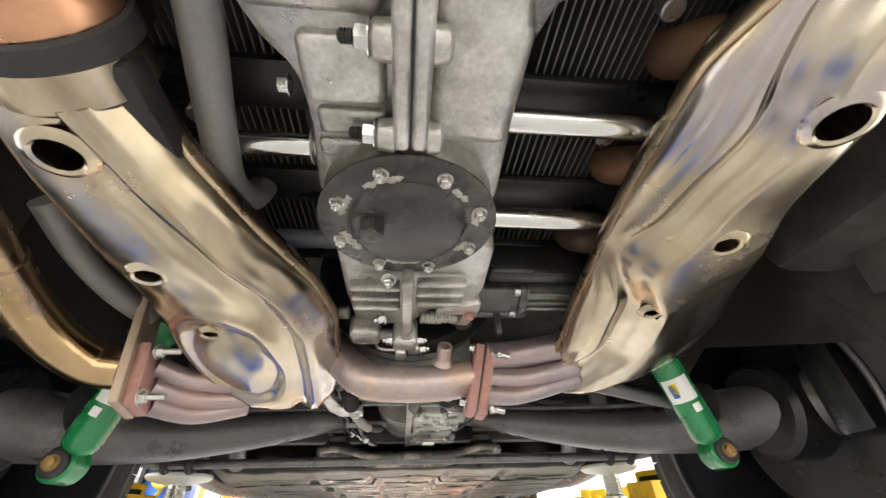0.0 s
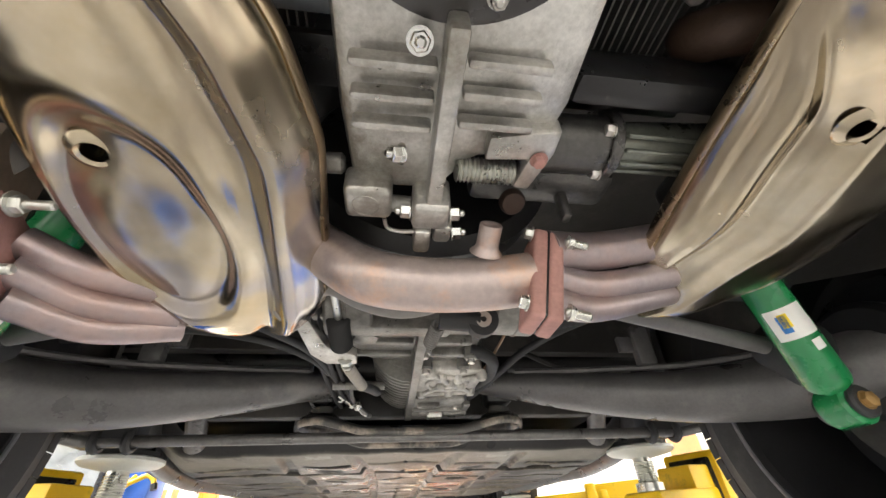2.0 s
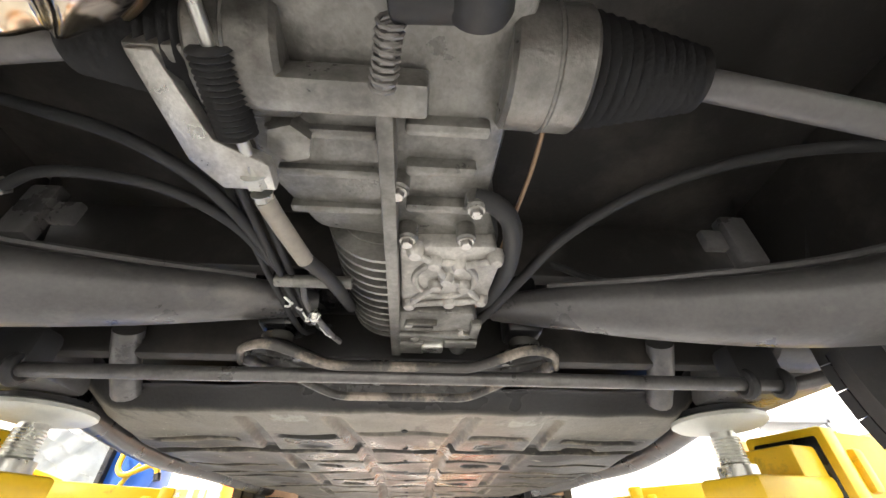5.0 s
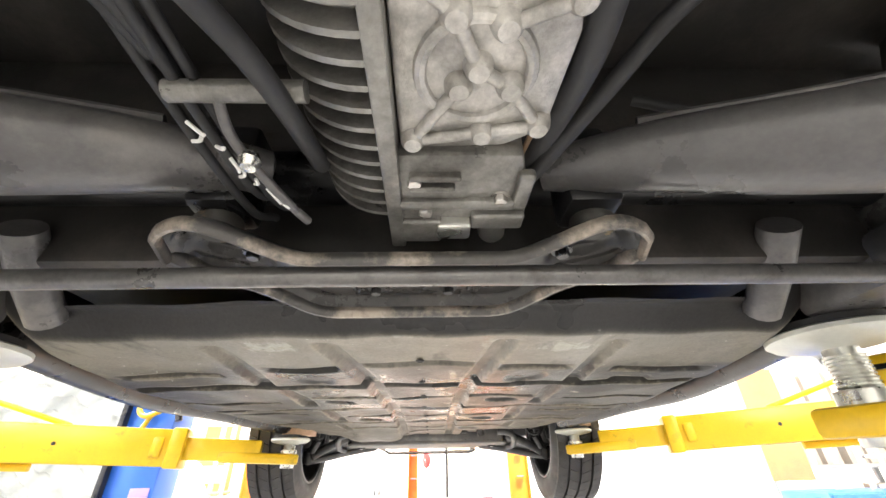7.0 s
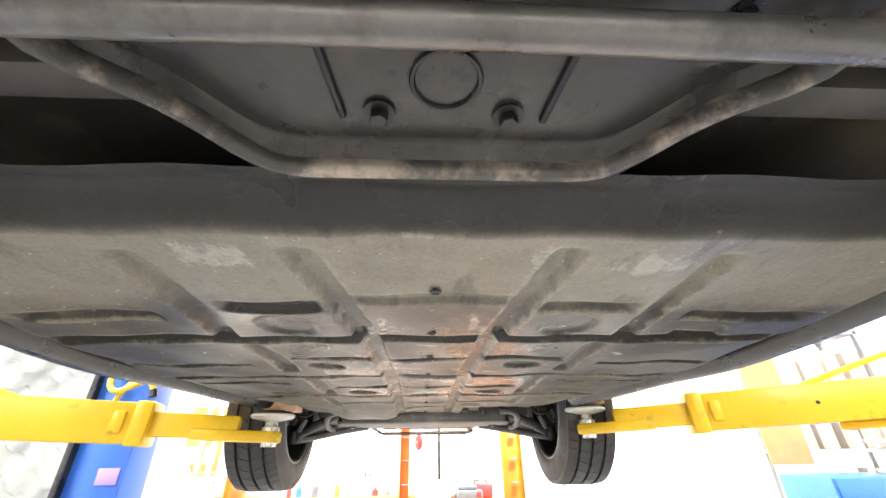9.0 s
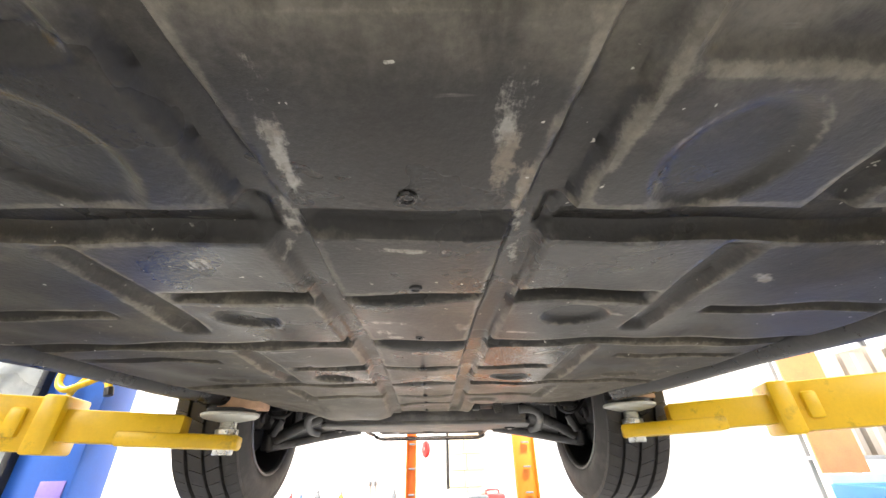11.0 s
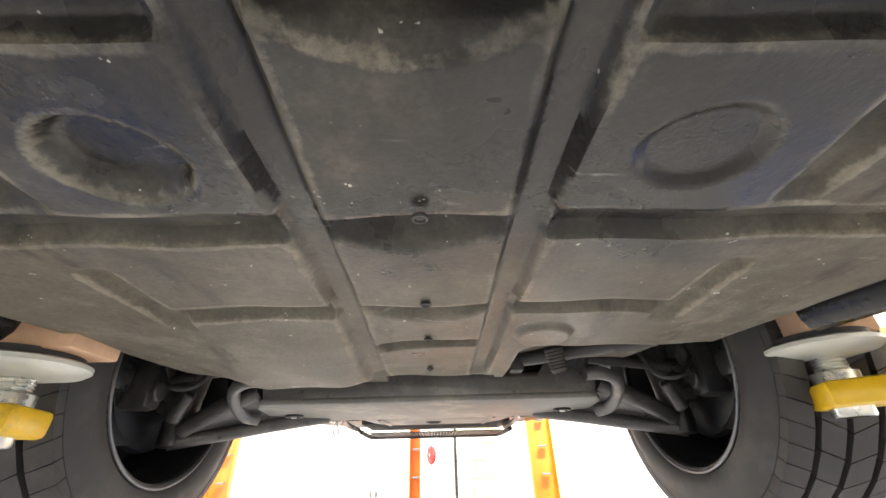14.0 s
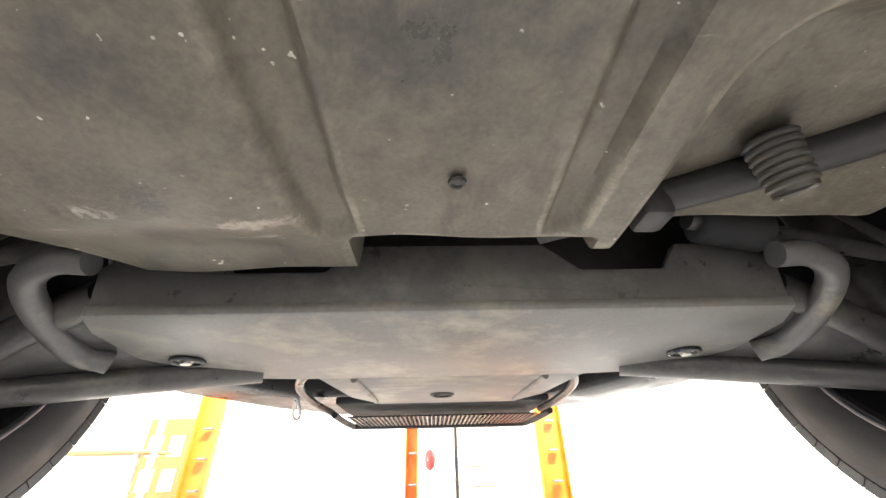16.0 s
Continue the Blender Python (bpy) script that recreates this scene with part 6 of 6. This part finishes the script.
part("joint_sleeve", tube(B(), [(0.345, 2.875, 1.782), (0.40, 2.832, 1.784)], 0.020, 16), UNDERDARK, oilp)
part("clip", box(B(), (0.175, 2.968, 1.772), (0.028, 0.034, 0.040), 0.006), UNDERDARK, oilp, "bolted pipe clip")
boot = thing("drain_boot", (0.262, 2.895, 1.75), "ribbed dark rubber drain spout under the floor", "drain spout")
prof = [(0.015, 0.0)]
for k in range(7):
    prof += [(0.0185 - 0.0004 * k, 0.003 + k * 0.006), (0.0185 - 0.0004 * k, 0.0052 + k * 0.006), (0.0165 - 0.0004 * k, 0.0068 + k * 0.006)]
prof += [(0.0140, 0.0465), (0.011, 0.045), (0.010, 0.02), (0, 0.018)]
part("spout", revolve(B(), prof, (0.236, 2.898, 1.783), (0.22, 0.25, -1), 26), UNDERSEAL, boot, "", 30)

# ---- the drive train set into the bay ----


def things_named(*names):
    return [ob for ob in bpy.data.objects if ob.parent is None and ob.name.split(".")[0] in names]


def sized(k, f, t):
    """Scale by k, taking the point f to the point t."""
    return Matrix.Translation(t) @ Matrix.Scale(k, 4) @ Matrix.Translation(-Vector(f))


seat(things_named("engine", "oil_pipe", "heat_exchanger", "heater_duct", "exhaust_crossover", "exhaust_pipe", "clutch_lever", "shock_absorber", "drive_shaft"), sized(0.8, (0, 1.719, 1.795), (0, 1.561, 1.75)))
seat(things_named("gearbox", "breather_hose", "earth_wire", "braided_strap"), sized(0.93, (0, 1.15, 1.806), (0.004, 1.150, 1.788)))
seat(things_named("clutch_cable", "cable_bracket", "shift_rod", "torn_insulation", "cable_loom"), sized(0.80, (-0.11, 1.05, 1.815), (-0.085, 1.035, 1.777)))
seat(things_named("trailing_arm", "brake_cable", "brake_hose"), sized(0.92, (0, 1.15, 1.83), (0, 1.142, 1.800)))
seat(things_named("front_crossmember", "front_skid_plate", "front_roll_bar", "tie_rod"), sized(1.12, (0, 3.08, 1.714), (-0.006, 3.145, 1.718)))
seat(things_named("oil_cooler_grille", "front_valance"), sized(1.06, (0, 3.08, 1.714), (-0.006, 3.140, 1.728)))
seat(things_named("front_wishbone"), sized(1.06, (0, 3.145, 1.75), (0, 3.160, 1.754)))

# ---- things in the workshop ----
post2 = thing("blue_post", (-1.52, 3.42, 0), "blue steel post of a neighbouring lift with a violet sticker", "post")
part("column", box(B(), (-1.56, 3.46, 1.6), (0.26, 0.20, 3.2), 0.012), BLUE, post2)
part("flange_strip", box(B(), (-1.70, 3.35, 1.6), (0.03, 0.05, 3.2), 0.006), BLACK, post2, "dark cable channel")
part("sticker", box(B(), (-1.50, 3.357, 1.52), (0.10, 0.004, 0.07), 0.001), PURPLE, post2, "violet and white sticker")
hs = thing("air_hose", (-1.43, 3.33, 1.9), "coiled yellow air hose hung on the blue post", "hose")
part("hose", tube(B(), [(-1.62, 3.33, 2.02), (-1.60, 3.30, 1.93), (-1.55, 3.29, 1.895), (-1.49, 3.30, 1.92), (-1.44, 3.31, 1.945), (-1.40, 3.31, 1.93), (-1.385, 3.31, 1.90)], 0.014, 14, 8), YELLOW, hs)
part("hose", tube(B(), [(-1.585, 3.345, 1.84), (-1.54, 3.32, 1.90), (-1.50, 3.32, 1.95)], 0.012, 12, 6), YELLOW, hs)
part("fitting", cyl(B(), (-1.385, 3.31, 1.905), (-1.375, 3.31, 1.87), 0.018, n=16), BLACK, hs, "dark hose fitting")


def upright(name, x0, x1, y, z1, m, label, lean=0.0):
    th = thing(name, ((x0 + x1) / 2, y, 0), label, "upright", "steel uprights")
    bm = B()
    w = x1 - x0
    box(bm, ((x0 + x1) / 2, y, z1 / 2), (w, 0.012, z1), 0.002)
    box(bm, (x0 + 0.006, y - 0.04, z1 / 2), (0.012, 0.08, z1), 0.002)
    box(bm, (x1 - 0.006, y - 0.04, z1 / 2), (0.012, 0.08, z1), 0.002)
    part("channel", bm, m, th)
    for k in range(5):
        bm = B()
        box(bm, ((x0 + x1) / 2 + 0.02, y - 0.05, 0.9 + 0.3 * k), (0.10, 0.05, 0.02), 0.004)
        part("bracket", bm, GREYP, th, "small dark bracket")
    return th


AMBER = material("amber_paint", (0.48, 0.155, 0.010), 0.4, 0, 0.08, 6, 0.05, 100)
upright("orange_upright", -0.33, -0.19, 7.6, 3.3, ORANGE, "orange painted steel upright by the far wall")
upright("orange_upright", 1.16, 1.46, 7.6, 3.3, AMBER, "wide yellow-orange steel upright by the far wall")
upright("orange_upright", -2.72, -2.45, 7.6, 3.3, ORANGE, "orange painted steel upright by the far wall")
panel = thing("door_leaf", (0.1, 7.9, 0), "grey door leaf standing open beside a dark gap", "door")
part("leaf", box(B(), (0.14, 8.0, 1.25), (0.20, 0.05, 2.5), 0.006), material("grey_door_paint", (0.42, 0.44, 0.44), 0.5, 0, 0.08, 4, 0.05, 60), panel)
part("edge", box(B(), (0.26, 7.99, 1.25), (0.035, 0.06, 2.5), 0.004), BLACK, panel, "dark edge")
bm = B()
for j in range(12):
    for i in range(2):
        box(bm, (0.42 + 0.30 * i + (0.0 if j % 2 else 0.04), 8.93, 0.12 + j * 0.24), (0.29, 0.10, 0.23), 0.006)
tagged(single("block_wall", bm, CREAM, "cream painted block wall section", "wall", "structure"))
ext = thing("red_reel", (-0.07, 7.72, 1.75), "red oval reel hung on the white wall", "reel")
part("reel", revolve(B(), [(0, -0.03), (0.06, -0.03), (0.10, -0.02), (0.11, 0), (0.10, 0.02), (0.06, 0.03), (0, 0.03)], (-0.06, 7.72, 1.74), (1, 0.5, 0), 30), RED, ext)
part("hub", cyl(B(), (-0.06, 7.75, 1.74), (-0.06, 7.69, 1.74), 0.03, n=20), WHITE, ext)
part("hanger", box(B(), (-0.06, 7.75, 0.87), (0.03, 0.03, 1.74), 0.004), WHITE, ext)
bench = thing("workbench", (0.55, 7.3, 0), "pale wooden workbench cabinet by the far wall", "workbench")
part("top", box(B(), (0.56, 7.3, 1.02), (1.0, 0.6, 0.05), 0.005), PLY, bench)
part("carcass", box(B(), (0.56, 7.32, 0.50), (0.94, 0.54, 0.98), 0.006), PLY, bench)
part("drawer", box(B(), (0.56, 7.04, 0.88), (0.80, 0.02, 0.16), 0.004), PLY, bench)
case = thing("red_tool_case", (0.80, 7.32, 1.05), "red and grey tool case on the bench", "tool case")
part("case", box(B(), (0.80, 7.34, 1.13), (0.30, 0.20, 0.16), 0.02), RED, case)
part("handle", tube(B(), [(0.72, 7.34, 1.21), (0.73, 7.34, 1.25), (0.87, 7.34, 1.25), (0.88, 7.34, 1.21)], 0.012, 10, 4), RED, case)
drill = thing("grey_tool_box", (0.62, 7.15, 1.05), "dark grey tool box with latches on the bench", "tool box")
part("body", box(B(), (0.62, 7.16, 1.10), (0.34, 0.18, 0.11), 0.012), GREYP, drill)
part("lid", box(B(), (0.60, 7.16, 1.18), (0.24, 0.14, 0.05), 0.012), GREYP, drill)
part("latch", box(B(), (0.74, 7.065, 1.11), (0.06, 0.012, 0.06), 0.003), RED, drill, "red latch")
bag = thing("white_bag", (0.30, 7.3, 1.05), "crumpled white bag on the bench", "bag")
bm = B()
bmesh.ops.create_icosphere(bm, subdivisions=4, radius=1)
for vv in bm.verts:
    k = 1 + 0.25 * noise.noise(vv.co * 2.5) + 0.08 * noise.noise(vv.co * 8)
    vv.co = Vector((0.32 + vv.co.x * 0.20 * k, 7.3 + vv.co.y * 0.16 * k, 1.145 + vv.co.z * 0.12 * k))
part("bag", bm, WHITE, bag)
for x in (-0.99, -0.91):
    pl = thing("wall_hanger", (x, 8.97, 1.27), "small dark socket hung on the white wall", "hanger", "wall hangers")
    part("socket", box(B(), (x, 8.975, 1.28), (0.045, 0.03, 0.075), 0.012), GREYP, pl)
    part("cord", tube(B(), [(x, 8.98, 1.25), (x + 0.01, 8.98, 0.98)], 0.006, 8), GREYP, pl)
ply = thing("plywood_board", (3.5, 5.0, 0), "tall plywood board with a teal panel below", "board")
part("board", box(B(), (3.37, 5.02, 1.95), (0.40, 0.02, 1.0), 0.003), PLY, ply)
part("lower_panel", box(B(), (3.45, 5.02, 0.72), (0.50, 0.03, 1.44), 0.003), TEAL, ply, "teal painted lower panel")
part("upper_panel", box(B(), (3.50, 5.06, 2.57), (0.62, 0.02, 0.16), 0.003), WHITE, ply)
cab = thing("blue_cabinet", (3.72, 4.7, 0), "bright blue steel cabinet with door seam", "cabinet")
part("body", box(B(), (3.58, 4.75, 0.69), (0.82, 0.5, 1.38), 0.012), BLUE, cab)
part("door", box(B(), (3.58, 4.49, 1.29), (0.78, 0.02, 0.16), 0.004), BLUE, cab)
part("door", box(B(), (3.58, 4.49, 0.68), (0.78, 0.02, 0.98), 0.004), BLUE, cab)
lad = thing("step_ladder", (4.24, 4.95, 0), "aluminium step ladder with red end caps", "ladder")
for x in (4.02, 4.46):
    part("stile", box(B(), (x, 4.95, 0.90), (0.05, 0.03, 1.8), 0.004), ALU, lad)
    part("end_cap", box(B(), (x, 4.95, 1.78), (0.06, 0.04, 0.12), 0.006), RED, lad, "red plastic cap")
for k in range(7):
    part("rung", box(B(), (4.24, 4.95, 0.22 + k * 0.235), (0.40, 0.07, 0.03), 0.004), ALU, lad)
shelf_unit = thing("shelf_unit", (4.35, 5.6, 0), "grey steel shelf unit stacked with pale cartons", "shelf")
SHELFGREY = material("grey_shelf_steel", (0.30, 0.31, 0.32), 0.5, 0.3, 0.15, 5, 0.05, 90)
for x in (3.78, 4.98):
    for y in (5.35, 5.80):
        part("shelf_post", box(B(), (x, y, 1.45), (0.05, 0.05, 2.9), 0.004), SHELFGREY, shelf_unit)
for z in (0.35, 0.95, 1.55, 2.15, 2.75):
    part("shelf_board", box(B(), (4.38, 5.575, z), (1.24, 0.50, 0.035), 0.004), SHELFGREY, shelf_unit)
CARTON = material("pale_carton", (0.46, 0.40, 0.33), 0.7, 0, 0.12, 6, 0.08, 90, random_tint=0.35)
rnd = random.Random(12)
for z in (0.3675, 0.9675, 1.5675, 2.1675):
    x = 3.86
    while x < 4.80:
        w, h = rnd.uniform(0.16, 0.32), rnd.uniform(0.20, 0.46)
        box_thing = thing("carton", (x + w / 2, 5.55, z), "pale carton stacked on the grey shelf unit", "carton", "cartons on the shelf")
        part("body", box(B(), (x + w / 2, 5.55, z + h / 2), (w, 0.34, h), 0.004), CARTON, box_thing)
        part("tape", box(B(), (x + w / 2, 5.379, z + h / 2), (0.05, 0.003, h * 0.98), 0.0005), CREAM, box_thing)
        x += w + rnd.uniform(0.02, 0.09)
sheetm = thing("plastic_sheet", (-3.2, 4.2, 0), "crumpled translucent plastic sheet draped over stored goods", "plastic sheet")


def drape(X, Y):
    Z = 2.55 - 0.30 * (Y - 3.6) ** 2 - 0.25 * np.clip(-2.2 - X, 0, 3) * 0.2
    Z = np.minimum(Z, 2.55) - 2.5 * step((np.abs(X + 3.2) - 0.95) / 0.55)
    return np.maximum(Z + 0.05 * np.sin(7 * X + 9 * Y) * np.sin(5 * Y - 3 * X) + 0.025 * np.sin(23 * X - 11 * Y) + 0.02 * np.sin(31 * Y + 17 * X), 0.02)


v, f = grid(drape, np.linspace(-4.7, -1.9, 110), np.linspace(4.3, 6.4, 80))
sheet_part("sheet", v, f, FOIL, sheetm)
rack = thing("steel_rack", (-2.9, 7.0, 0), "slotted steel rack post with small fittings", "rack")
for x in (-2.9, -2.75):
    part("rack_post", box(B(), (x, 7.0, 1.2), (0.05, 0.05, 2.4), 0.004), ALU, rack)
for k in range(4):
    part("shelf", box(B(), (-3.2, 7.1, 0.5 + 0.45 * k), (0.9, 0.4, 0.03), 0.004), PLY, rack)

long_bench = thing("long_workbench", (-1.9, 8.6, 0), "long wooden workbench along the white wall", "workbench")
part("top", box(B(), (-1.9, 8.62, 0.98), (3.6, 0.62, 0.05), 0.005), PLY, long_bench)
for x in (-3.5, -1.9, -0.3):
    part("leg", box(B(), (x, 8.4, 0.478), (0.08, 0.08, 0.955), 0.004), PLY, long_bench)
for k, (x, m, r, hh) in enumerate(((-3.3, WHITE, 0.05, 0.24), (-3.05, RED, 0.04, 0.17), (-2.85, GREYP, 0.06, 0.14), (-2.1, RED, 0.035, 0.2), (-1.95, BLUE, 0.045, 0.18), (-1.7, GREYP, 0.05, 0.22), (-1.35, ORANGE, 0.04, 0.2), (-0.75, RED, 0.05, 0.12), (-0.55, GREYP, 0.035, 0.22))):
    bt = thing("bottle", (x, 8.45, 1.005), ("white", "red", "dark grey", "red", "blue", "dark grey", "orange", "red", "dark grey")[k] + " workshop bottle standing on the long bench", "bottle", "bottles on the bench")
    part("body", revolve(B(), [(0, 0), (r, 0), (r, hh * 0.65), (r * 0.4, hh * 0.82), (r * 0.35, hh * 0.88), (0, hh * 0.88)], (x, 8.45, 1.005), (0, 0, 1), 20), m, bt)
    part("cap", cyl(B(), (x, 8.45, 1.005 + hh * 0.87), (x, 8.45, 1.005 + hh), r * 0.42, n=16), GREYP, bt)
board = thing("pinboard", (-3.85, 8.98, 1.3), "brown wooden pinboard with pale papers on the wall", "board")
part("panel", box(B(), (-3.85, 8.975, 1.85), (0.62, 0.03, 1.1), 0.004), PLY, board)
for k in range(4):
    part("paper", box(B(), (-4.0 + 0.30 * (k % 2), 8.955, 1.62 + 0.42 * (k // 2)), (0.2, 0.006, 0.27), 0.001), CREAM, board)
strut = thing("steel_strut", (-3.15, 8.6, 0), "pale perforated steel strut standing by the wall", "strut")
part("strut", box(B(), (-3.2, 8.75, 1.5), (0.10, 0.06, 3.0), 0.004), ALU, strut)
for k in range(14):
    part("slot", box(B(), (-3.2, 8.718, 0.9 + k * 0.13), (0.03, 0.004, 0.06), 0.001), BLACK, strut)

# ---- ceiling lamps ----
GLOW = bpy.data.materials.new("lamp_diffuser")
GLOW.use_nodes = True
GLOW.node_tree.nodes["Principled BSDF"].inputs["Emission Color"].default_value = (1, 0.98, 0.94, 1)
GLOW.node_tree.nodes["Principled BSDF"].inputs["Emission Strength"].default_value = 4
for lx, ly in LAMPS:
    lamp = thing("ceiling_lamp", (lx, ly, 4.2), "long white ceiling lamp", "ceiling lamp", "ceiling lamps")
    part("housing", box(B(), (lx, ly, 4.15), (1.3, 0.36, 0.09), 0.01), WHITE, lamp)
    part("diffuser", box(B(), (lx, ly, 4.10), (1.2, 0.30, 0.02), 0.004), GLOW, lamp, "glowing diffuser")
